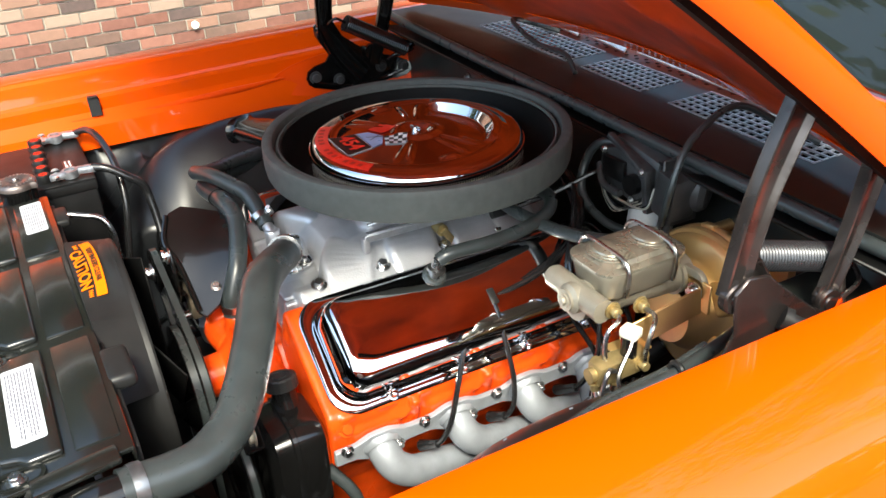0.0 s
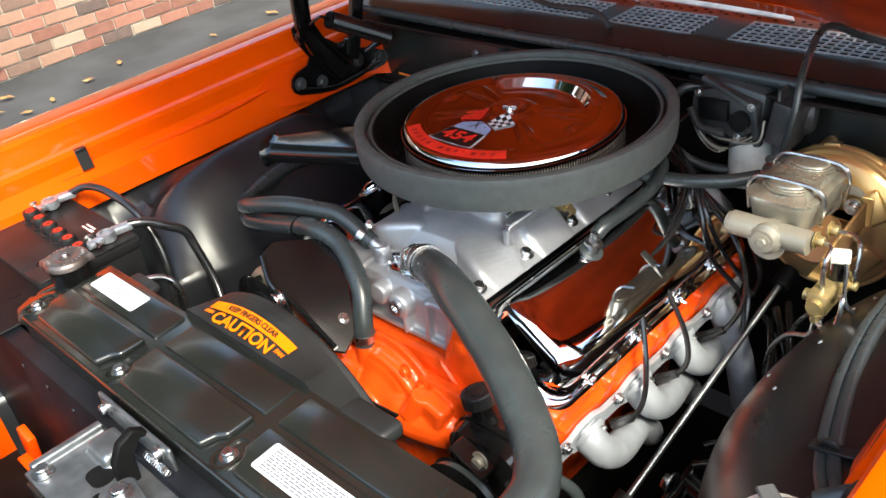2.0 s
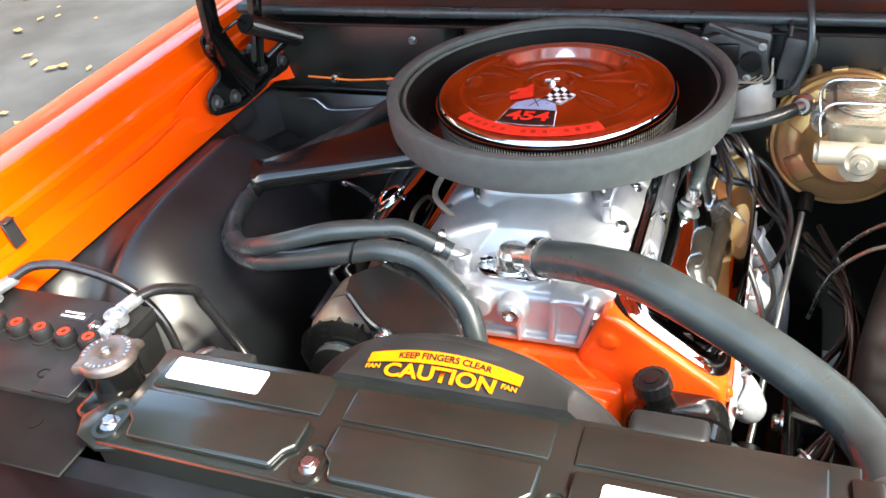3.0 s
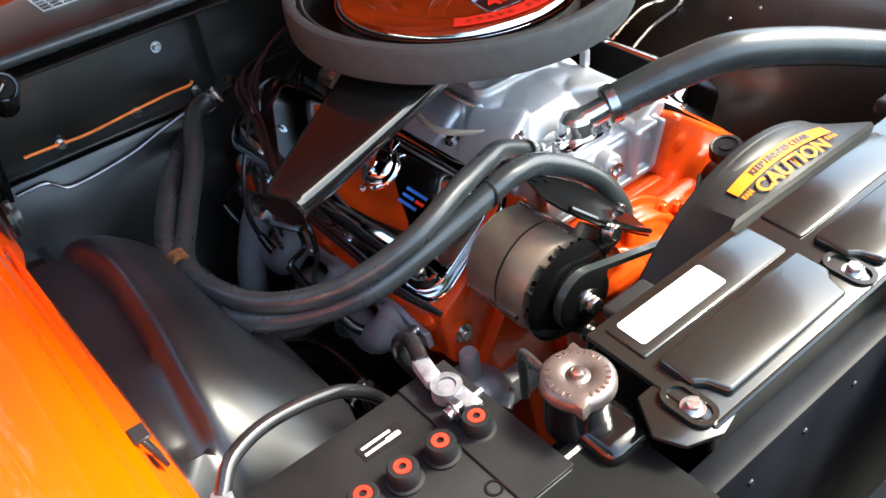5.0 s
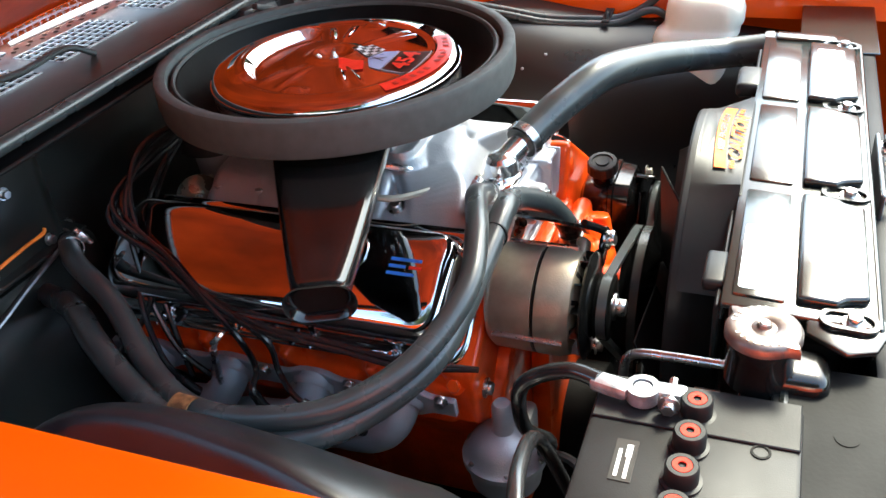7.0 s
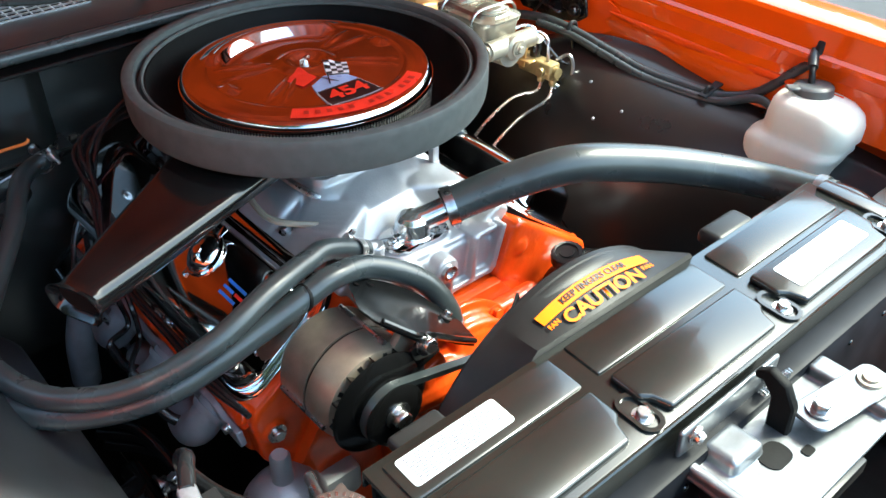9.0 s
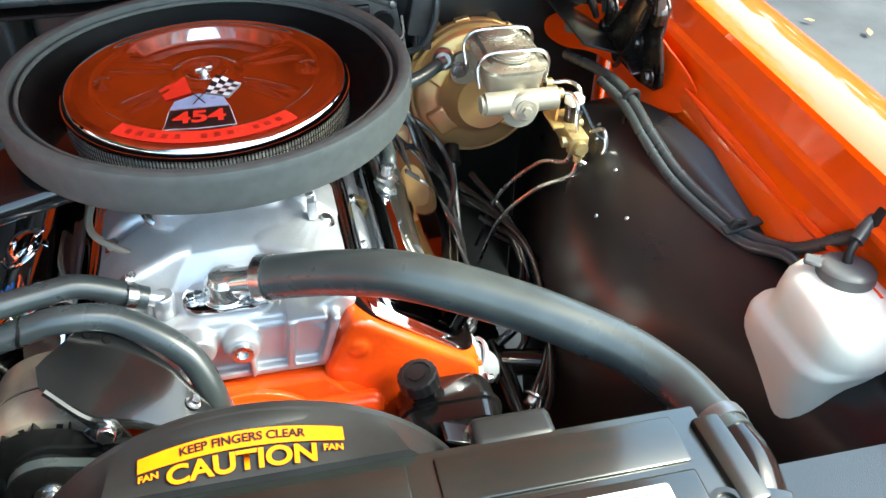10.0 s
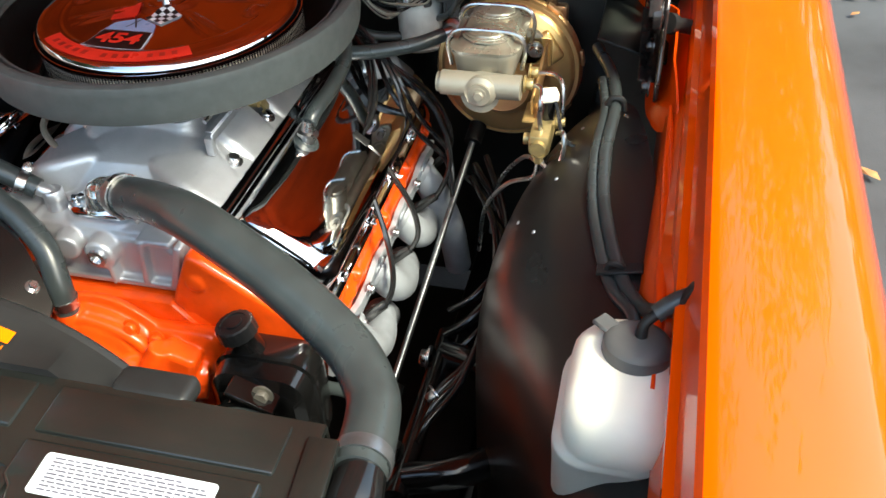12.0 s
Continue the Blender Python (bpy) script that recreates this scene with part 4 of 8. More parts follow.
def intake():
    it = thing("intake_manifold", (0, -0.05, 0.80), "bare cast aluminium dual plane intake manifold", "intake manifold")
    sec = [(-0.098, 0.803), (0.098, 0.803), (0.147, 0.886), (0.130, 0.900), (0.085, 0.880), (-0.085, 0.880), (-0.130, 0.900), (-0.147, 0.886)]
    bodies = [prism(sec, 0.430, Matrix.Translation((0, 0.160, 0)) @ Matrix.Rotation(radians(90), 4, "X"), 0.005)]
    # plenum under the carburetor
    secs = []
    for z, w, l, r in ((0.862, 0.215, 0.350, 0.05), (0.900, 0.190, 0.310, 0.045), (0.930, 0.165, 0.262, 0.03), (0.940, 0.152, 0.238, 0.02), (0.950, 0.150, 0.235, 0.02)):
        secs.append([(a, b - 0.015, z) for a, b in rrect(w, l, r, 6)])
    bodies.append(loft(secs))

    def duct(pts, sizes, r):
        line = spline(pts, 6)
        out = []
        for i, c in enumerate(line):
            t = (line[min(i + 1, len(line) - 1)] - line[max(i - 1, 0)]).normalized()
            sd = Vector((0, 1, 0))
            sd = (sd - t * sd.dot(t)).normalized()
            up = t.cross(sd)
            f = i / (len(line) - 1) * (len(sizes) - 1)
            w, h = (float(np.interp(f, range(len(sizes)), [q[n] for q in sizes])) for n in (0, 1))
            out.append([c + sd * a + up * b for a, b in rrect(w, h, r, 4)])
        return loft(out)
    for s in (-1, 1):
        for y0, y1 in ((-0.060, -0.072), (0.030, 0.036), (0.095, 0.112)):
            bodies.append(duct([(s * 0.02, y0, 0.912), (s * 0.070, y0 * 0.9 + y1 * 0.1, 0.911), (s * 0.106, y1, 0.899), (s * 0.137, y1, 0.866)], [(0.080, 0.044), (0.084, 0.046), (0.088, 0.046), (0.086, 0.044)], 0.012))
        # front runner: a flat topped slope
        bodies.append(duct([(s * 0.045, -0.138, 0.899), (s * 0.070, -0.156, 0.900), (s * 0.104, -0.180, 0.893), (s * 0.134, -0.184, 0.868)], [(0.085, 0.050), (0.088, 0.050), (0.086, 0.048), (0.082, 0.044)], 0.012))
    # front shoulder, high in the middle and falling to both sides
    sh = []
    for x, top, fr in ((-0.120, 0.888, -0.200), (-0.100, 0.906, -0.208), (-0.075, 0.922, -0.213), (-0.045, 0.934, -0.216), (-0.010, 0.940, -0.217), (0.035, 0.940, -0.217), (0.070, 0.934, -0.216), (0.100, 0.920, -0.211), (0.128, 0.898, -0.200)):
        sh.append([(x, fr, 0.850), (x, fr, 0.876), (x, fr + 0.010, 0.886), (x, fr + 0.030, 0.5 * top + 0.449), (x, -0.155, top - 0.006), (x, -0.135, top), (x, -0.09, top), (x, -0.06, 0.90), (x, -0.06, 0.850)])
    bodies.append(loft(sh))
    # water crossover: a flat front with two bosses, a pocketed lug and a foot flange
    bodies += [prism([(-0.100, 0.806), (0.122, 0.806), (0.116, 0.846), (0.088, 0.872), (-0.078, 0.872), (-0.098, 0.848)], 0.062, Matrix.Translation((0, -0.212, 0)) @ Matrix.Rotation(radians(90), 4, "X"), 0.005),
               box(0.240, 0.040, 0.010, Matrix.Translation((0.010, -0.266, 0.809)), 0.002, 2),
               prism(rrect(0.104, 0.064, 0.026), 0.018, Matrix.Translation((0.0, -0.234, 0.866)), 0.003),
               box(0.008, 0.042, 0.066, Matrix.Translation((0.066, -0.268, 0.848)) @ Matrix.Rotation(radians(6), 4, "Y"), 0.002, 2),
               box(0.010, 0.046, 0.070, Matrix.Translation((0.110, -0.266, 0.846)) @ Matrix.Rotation(radians(16), 4, "Y"), 0.002, 2),
               box(0.046, 0.040, 0.009, Matrix.Translation((0.086, -0.266, 0.878)), 0.002, 2),
               box(0.044, 0.075, 0.040, Matrix.Translation((0.120, -0.228, 0.862)) @ Matrix.Rotation(radians(35), 4, "Y"), 0.006, 2),
               box(0.046, 0.066, 0.046, Matrix.Translation((-0.092, -0.240, 0.856)) @ Matrix.Rotation(radians(-32), 4, "Y"), 0.008, 2),
               lathe([(0, 0), (0.0215, 0), (0.0205, 0.018), (0.018, 0.022), (0, 0.022)], 32, aim((0.011, -0.272, 0.854), (0, -1, 0))),
               lathe([(0, 0), (0.019, 0), (0.018, 0.020), (0.016, 0.023), (0, 0.023)], 32, aim((-0.036, -0.270, 0.858), (0.1, -1, 0))),
               box(0.006, 0.026, 0.034, Matrix.Translation((0.020, -0.280, 0.826)), 0.002),
               lathe([(0, 0), (0.023, 0), (0.021, 0.012), (0, 0.013)], 24, Matrix.Translation((-0.068, -0.240, 0.868)))]
    cross = part("casting", fuse(join(*bodies), 0.0020, 5), ALU, it, smooth=80)
    part("plug", join(lathe([(0.007, 0.0), (0.012, 0.0), (0.012, 0.006), (0.007, 0.006)], 20, aim((0.011, -0.2935, 0.854), (0, -1, 0)), close=True), lathe([(0, 0.001), (0.007, 0.001)], 16, aim((0.011, -0.2935, 0.854), (0, -1, 0)))), STEEL, cross)
    for s in (-1, 1):
        for k, y in enumerate((-0.235, -0.13, -0.02, 0.075, 0.142)):
            part("bolt", bolt((s * 0.126, y, 0.898), (s * 0.35, 0, 1), 0.0085, 0.008, 25 * k), STEEL, it)
    part("bolt", bolt((0.118, -0.268, 0.845), (0.2, -0.5, 1), 0.0085, 0.010), STEEL, cross)
    part("bolt", bolt((0.035, -0.255, 0.892), (0, 0, 1), 0.006, 0.008), STEEL, cross)
    part("bolt", bolt((-0.030, -0.240, 0.892), (0, 0, 1), 0.006, 0.010), STEEL, cross)
    # raised cast marks, worn past reading
    for k in range(7):
        part("cast_mark", box(0.0058, 0.0018, 0.0085, aim((0.080 + 0.0080 * k, -0.196 + 0.0014 * k, 0.9085 - 0.0016 * k), (0.30, -0.50, 0.79)) @ Matrix.Rotation(radians(90), 4, "X"), 0.0008, 1), ALU, it)
    hexa = [(0.0135 * math.cos(radians(45 * k)), 0.0135 * math.sin(radians(45 * k))) for k in range(8)]
    part("fitting", join(prism(hexa, 0.030, Matrix.Translation((-0.068, -0.241, 0.878)), 0.0015, 1), tube([(-0.068, -0.241, 0.900), (-0.082, -0.243, 0.908), (-0.098, -0.244, 0.914)], 0.0095, 12)), ZINC, it, "plated heater hose fitting")
    return it


def thermostat():
    th = thing("thermostat_housing", (0.0, -0.232, 0.885), "chrome thermostat housing on the intake front", "thermostat housing")
    part("base", prism(rrect(0.098, 0.054, 0.024), 0.008, Matrix.Translation((0.0, -0.234, 0.8845)), 0.002), CHROME, th)
    part("elbow", fuse(join(lathe([(0, 0), (0.030, 0), (0.029, 0.004), (0.0255, 0.007), (0.0245, 0.016), (0.0225, 0.025), (0.0170, 0.032), (0.009, 0.0355), (0, 0.036)], 40, Matrix.Translation((0.001, -0.234, 0.889))),
                       tube([(0.001, -0.234, 0.907), (0.020, -0.243, 0.913), (0.050, -0.258, 0.9255)], [0.0180, 0.0175, 0.0170], 28)), 0.0011, 3), POLISH, th, smooth=80)
    for x, y in ((-0.038, -0.240), (0.038, -0.226)):
        part("bolt", bolt((x, y, 0.8925), (0, 0, 1), 0.0068, 0.007), STEEL, th)


def carburetor():
    cb = thing("carburetor", (0, 0.0, 0.950), "silver four barrel carburetor with throttle linkage", "carburetor")
    part("base_plate", box(0.15, 0.20, 0.012, Matrix.Translation((0, -0.01, 0.956)), 0.004), ALU, cb)
    part("body", box(0.125, 0.175, 0.050, Matrix.Translation((0, -0.01, 0.985)), 0.010, 3), ALU, cb)
    part("float_bowl", box(0.10, 0.05, 0.04, Matrix.Translation((0, -0.115, 0.978)), 0.010, 3), ALU, cb)
    tb = part("throttle_bracket", box(0.003, 0.29, 0.012, Matrix.Translation((0.142, -0.005, 0.939)) @ Matrix.Rotation(radians(-1), 4, "X"), 0.001, 1), ZINC, cb, "flat plated throttle cable bracket")
    part("bracket_top", box(0.010, 0.28, 0.0025, Matrix.Translation((0.137, -0.005, 0.9452)) @ Matrix.Rotation(radians(-1), 4, "X"), 0.001, 1), ZINC, tb)
    part("bracket_post", box(0.012, 0.012, 0.026, Matrix.Translation((0.138, -0.148, 0.930)), 0.003, 2), ZINC, tb)
    part("cable_tab", box(0.004, 0.035, 0.060, Matrix.Translation((0.146, 0.098, 0.926)), 0.0015, 1), ZINC, tb)
    part("cable_tab", box(0.030, 0.014, 0.014, Matrix.Translation((0.145, 0.140, 0.945)), 0.003, 1), STEEL, tb)
    part("cable_grommet", rod((0.148, 0.07, 0.925), (0.150, 0.11, 0.927), 0.008, 12), PLASTIC, tb)
    part("throttle_cable", tube([(0.150, 0.10, 0.926), (0.17, 0.18, 0.945), (0.20, 0.26, 0.98), (0.24, 0.33, 0.99)], 0.0042, 8), WIRE, tb)
    part("linkage_boss", join(rod((0.124, -0.02, 0.922), (0.148, -0.02, 0.922), 0.010, 14), box(0.006, 0.012, 0.03, Matrix.Translation((0.150, -0.012, 0.912)) @ Matrix.Rotation(radians(35), 4, "X"), 0.002)), BRASS, tb)
    for o in [tb] + list(tb.children):
        o.data.transform(Matrix.Translation((-0.027, 0, 0.003)))
    part("throttle_rod", rod((0.105, -0.14, 0.962), (0.118, 0.12, 0.985), 0.003, 8), STEEL, cb)
    part("return_spring", tube([(0.105 + 0.004 * math.cos(k * 1.2), -0.12 + 0.0016 * k, 0.965 + 0.004 * math.sin(k * 1.2)) for k in range(60)], 0.0008, 5, per=1), STEEL, cb)
    part("throttle_lever", box(0.004, 0.03, 0.035, Matrix.Translation((0.098, 0.0, 0.968)) @ Matrix.Rotation(radians(25), 4, "X"), 0.002, 1), BRASS, cb)
    part("vacuum_tube", tube([(-0.07, -0.06, 0.975), (-0.10, -0.07, 0.955), (-0.085, -0.12, 0.935), (-0.07, -0.135, 0.925)], 0.005, 8), STEEL, cb)
    part("fuel_line", tube([(-0.075, 0.05, 0.965), (-0.13, -0.02, 0.945), (-0.15, -0.12, 0.925), (-0.10, -0.17, 0.915), (-0.075, -0.19, 0.915)], 0.0045, 8), IRON, cb)


CX = 0.007


def air_cleaner():
    ac = thing("air_cleaner", (CX, 0, 1.0), "open element air cleaner with chrome lid inside a foam sealing ring", "air cleaner")
    # chrome lid, pressed with arcs, ribs and a raised centre
    verts, faces = [], []
    na = 288

    def height(r, a):
        z = float(np.interp(r, [0, 0.010, 0.016, 0.026, 0.030, 0.035, 0.044, 0.130, 0.1345, 0.1385, 0.150, 0.160, 0.168, 0.1725, 0.174], [1.0480, 1.0480, 1.0488, 1.0562, 1.0576, 1.0566, 1.0525, 1.0496, 1.0500, 1.0517, 1.0512, 1.0502, 1.0482, 1.0430, 1.0365]))
        deg = math.degrees(a) % 360
        # a crescent sunk behind the centre, with a steep outer wall
        d = abs((deg - 90 + 180) % 360 - 180)
        w = min(1, max(0, (56 - d) / 12))
        w = w * w * (3 - 2 * w)
        z += w * float(np.interp(r, [0.070, 0.1095, 0.1130, 0.1190, 0.1250, 0.1285, 0.150], [0, -0.0092, -0.0090, 0.0000, 0.0090, 0.0092, 0]))
        for mid, half in ((182, 9), (-2, 9)):
            d = abs((deg - mid + 180) % 360 - 180)
            w = min(1, max(0, (half - d) / 6))
            z += 0.0058 * w * math.exp(-((r - 0.124) / 0.0085) ** 2)
        for mid in (12, 28, 152, 168, -32, -42, 212, 222):
            d = abs((deg - mid + 180) % 360 - 180)
            if 0.042 < r < 0.128:
                z += 0.0034 * math.exp(-(radians(d) * r / 0.0042) ** 2) * math.sin(math.pi * (r - 0.042) / 0.086)
        return z
    verts.append((CX, 0, height(0, 0)))
    rs = list(np.linspace(0.004, 0.104, 28)) + list(np.linspace(0.106, 0.150, 34)) + list(np.linspace(0.153, 0.174, 14))
    for r in rs:
        for k in range(na):
            a = 2 * math.pi * k / na
            verts.append((CX + r * math.cos(a), r * math.sin(a), height(r, a)))
    for k in range(na):
        faces.append((0, 1 + k, 1 + (k + 1) % na))
    for i in range(len(rs) - 1):
        for k in range(na):
            faces.append((1 + i * na + k, 1 + (i + 1) * na + k, 1 + (i + 1) * na + (k + 1) % na, 1 + i * na + (k + 1) % na))
    me = bpy.data.meshes.new("tmp")
    me.from_pydata(verts, [], faces)
    bm = bmesh.new()
    bm.from_mesh(me)
    bpy.data.meshes.remove(me)
    lid = part("lid", bm, CHROME, ac, "mirror chrome pressed steel lid", 70)
    part("lid_rim", lathe([(0.1725, 1.0375), (0.1750, 1.0375), (0.1760, 1.0350), (0.1750, 1.0325), (0.1720, 1.0330)], 96, Matrix.Translation((CX, 0, 0)), close=True), CHROME, lid)
    wm = Matrix.Translation((CX - 0.003, 0, 1.0475)) @ Matrix.Diagonal((0.66, 0.66, 0.66, 1))
    part("wing_nut", join(lathe([(0, 0), (0.010, 0), (0.009, 0.006), (0.005, 0.012), (0.0045, 0.018), (0, 0.019)], 18, wm), box(0.034, 0.004, 0.010, wm @ Matrix.Translation((0.0, 0, 0.013)) @ Matrix.Rotation(radians(20), 4, "Z"), 0.0025, 2)), STEEL, ac, "plated wing nut")
    el = [lathe([(0.168, 0.994), (0.1705, 0.994), (0.1705, 1.036), (0.168, 1.036)], 96, Matrix.Translation((CX, 0, 0)), close=True)]
    part("filter_element", el[0], CREAM, ac, "pale pleated paper filter")
    wires = bmesh.new()
    for k in range(260):
        a = 2 * math.pi * k / 260
        bmesh.ops.create_cube(wires, size=1, matrix=Matrix.Translation((CX + 0.1725 * math.cos(a), 0.1725 * math.sin(a), 1.015)) @ Matrix.Rotation(a, 4, "Z") @ Matrix.Diagonal((0.0014, 0.0021, 0.040, 1)))
    for z in (1.030, 1.023, 1.016, 1.009):
        bmesh.ops.create_cone(wires, segments=96, radius1=0.1730, radius2=0.1730, depth=0.0012, cap_ends=False, matrix=Matrix.Translation((CX, 0, z)))
    part("filter_screen", wires, POLISH, ac, "fine bright wire screen round the filter")
    ring = [(0.2210, 1.020), (0.2210, 1.040), (0.2210, 1.0500), (0.2218, 1.0540), (0.2232, 1.0552), (0.2252, 1.0548), (0.2264, 1.0520), (0.2270, 1.0450), (0.2308, 1.0450), (0.2314, 1.0540), (0.2330, 1.0605), (0.2365, 1.0622), (0.2430, 1.0622), (0.2472, 1.0610), (0.2487, 1.0585), (0.2490, 1.0500), (0.2488, 1.0300), (0.2470, 1.0170), (0.2450, 1.0125), (0.2400, 1.0100), (0.2250, 1.0105), (0.2215, 1.0140)]
    part("foam_ring", lathe(ring, 128, Matrix.Translation((CX + 0.004, 0.0, 0)), close=True), FOAM, ac, "thick grey black foam rubber sealing ring", 32)
    pan = [(0.2214, 1.0505), (0.2190, 1.0505), (0.214, 1.02), (0.195, 0.999), (0.185, 0.994), (0.05, 0.993), (0.05, 0.989), (0.17, 0.989), (0.196, 0.992), (0.205, 0.998), (0.218, 1.008), (0.2214, 1.014)]
    part("pan", lathe(pan, 96, Matrix.Translation((CX + 0.004, 0, 0)), close=True), FLAT, ac, "black drop base pan", 50)
    part("neck", lathe([(0.05, 0.992), (0.085, 0.991), (0.078, 0.985), (0.066, 0.98), (0.06, 0.975), (0.05, 0.975)], 40, Matrix.Translation((CX, 0, 0)), close=True), GLOSS, ac)
    # snorkel towards the passenger side
    tip, root = Vector((-0.420, -0.178, 0.958)), Vector((-0.150, -0.062, 0.990))
    ax = (tip - root).normalized()
    sd = ax.cross(Vector((0, 0, 1))).normalized()
    up = sd.cross(ax)
    secs = []
    for t, w, h in ((0.0, 0.150, 0.030), (0.3, 0.124, 0.032), (0.6, 0.096, 0.035), (0.8, 0.076, 0.037), (0.92, 0.062, 0.038), (0.955, 0.060, 0.040), (0.975, 0.066, 0.046), (0.99, 0.076, 0.050)):
        c = root.lerp(tip, t)
        secs.append([c + sd * a + up * b for a, b in rrect(w, h, min(h * 0.49, 0.012 + 0.02 * t), 6)])
    for t, w, h in ((0.990, 0.071, 0.045), (0.955, 0.050, 0.031), (0.70, 0.046, 0.026)):
        c = root.lerp(tip, t)
        secs.append([c + sd * a + up * b for a, b in rrect(w, h, h * 0.45, 6)])
    # Flat black plug closes the opening and puts its inner shade into colour.
    mouth = [[root.lerp(tip, t) + sd * a + up * b for a, b in rrect(w, h, h * 0.45, 6)] for t, w, h in ((0.950, 0.054, 0.034), (0.960, 0.054, 0.034))]
    part("snorkel_mouth", loft(mouth), FLAT, ac, "flat black plug for the shade inside the snorkel")
    part("snorkel", loft(secs), GLOSS, ac, "gloss black tapered intake snorkel", 45)
    return lid


def lid_z(r):
    return float(np.interp(r, [0.035, 0.044, 0.130, 0.1345, 0.1385, 0.150, 0.160, 0.168, 0.1725], [1.0566, 1.0525, 1.0496, 1.0500, 1.0517, 1.0512, 1.0502, 1.0482, 1.0430]))


def lid_decals(lid):
    """Printed marks on the lid: flags, a black number field and a red band."""
    def flat(poly, mat, lift, name, sub=6):
        # the patch follows the lid's slope
        bm = bmesh.new()
        vs = [bm.verts.new((CX + x, y, 0)) for x, y in poly]
        bm.faces.new(vs)
        bmesh.ops.triangulate(bm, faces=bm.faces)
        bmesh.ops.subdivide_edges(bm, edges=bm.edges, cuts=sub, use_grid_fill=True)
        for v in bm.verts:
            v.co.z = lid_z(math.hypot(v.co.x - CX, v.co.y)) + lift
        return part(name, bm, mat, lid)
    bm = bmesh.new()
    a_, b_ = [], []
    for k in range(33):
        a = radians(-131 + 78 * k / 32)
        for lst, r in ((a_, 0.1640), (b_, 0.1430)):
            lst.append(bm.verts.new((CX + r * math.cos(a), r * math.sin(a), lid_z(r) + 0.0016)))
    mids = [bm.verts.new((CX + 0.154 * math.cos(radians(-131 + 78 * k / 32)), 0.154 * math.sin(radians(-131 + 78 * k / 32)), lid_z(0.154) + 0.0018)) for k in range(33)]
    for k in range(32):
        bm.faces.new((a_[k], a_[k + 1], mids[k + 1], mids[k]))
        bm.faces.new((mids[k], mids[k + 1], b_[k + 1], b_[k]))
    part("red_band", bm, RED, lid, "red printed band")
    for k in range(13):
        a = radians(-124 + 64 * k / 12)
        if k in (5, 9):
            continue
        m = Matrix.Translation((CX + 0.1545 * math.cos(a), 0.1545 * math.sin(a), lid_z(0.1545) + 0.0024)) @ Matrix.Rotation(a + radians(90), 4, "Z")
        part("print_bar", box(0.0065, 0.0085, 0.0003, m), DARKRED, lid)
    O = Vector((-0.010, -0.111))
    flat([(O.x - 0.041, O.y - 0.023), (O.x + 0.041, O.y - 0.023), (O.x + 0.0345, O.y + 0.022), (O.x - 0.0345, O.y + 0.022)], DECALW, 0.0012, "number_border")
    flat([(O.x - 0.0396, O.y - 0.0218), (O.x + 0.0396, O.y - 0.0218), (O.x + 0.0334, O.y + 0.0209), (O.x - 0.0334, O.y + 0.0209)], DECALB, 0.0017, "number_field")
    text("number", "454", 0.034, Matrix.Translation((CX + O.x, O.y - 0.001, 1.0536)) @ Matrix.Rotation(radians(1.5), 4, "X"), RED, lid, 0.0002, 1.15)
    flat([(O.x - 0.034, O.y + 0.023), (O.x + 0.034, O.y + 0.023), (O.x + 0.028, O.y + 0.042), (O.x, O.y + 0.056), (O.x - 0.028, O.y + 0.042)], BLUE, 0.0013, "blue_field")
    flat([(O.x - 0.038, O.y + 0.046), (O.x - 0.008, O.y + 0.058), (O.x - 0.016, O.y + 0.092), (O.x - 0.048, O.y + 0.076)], RED, 0.0018, "red_flag")
    fa, fb, fc, fd = Vector((O.x + 0.006, O.y + 0.056)), Vector((O.x + 0.034, O.y + 0.044)), Vector((O.x + 0.050, O.y + 0.072)), Vector((O.x + 0.022, O.y + 0.090))
    flat([tuple(fa), tuple(fb), tuple(fc), tuple(fd)], DECALW, 0.0016, "checkered_flag")
    for i in range(5):
        for j in range(4):
            if (i + j) % 2 == 0:
                q = [fa.lerp(fd, u).lerp(fb.lerp(fc, u), v) for u, v in ((i / 5, j / 4), ((i + 1) / 5, j / 4), ((i + 1) / 5, (j + 1) / 4), (i / 5, (j + 1) / 4))]
                flat([tuple(p) for p in q], DECALB, 0.0020, "check", 0)
    for sx in (-1, 1):
        flat([(O.x - 0.008 * sx, O.y + 0.030), (O.x - 0.006 * sx, O.y + 0.030), (O.x + 0.010 * sx, O.y + 0.060), (O.x + 0.008 * sx, O.y + 0.060)], DECALB, 0.0021, "flag_staff", 0)


engine_block()
cover_pt = valve_cover(1, 0.0)
cover_pt_p = valve_cover(-1, 0.018)
headers(1, 0.0)
headers(-1, 0.040)
intake()
thermostat()
carburetor()
lid_decals(air_cleaner())


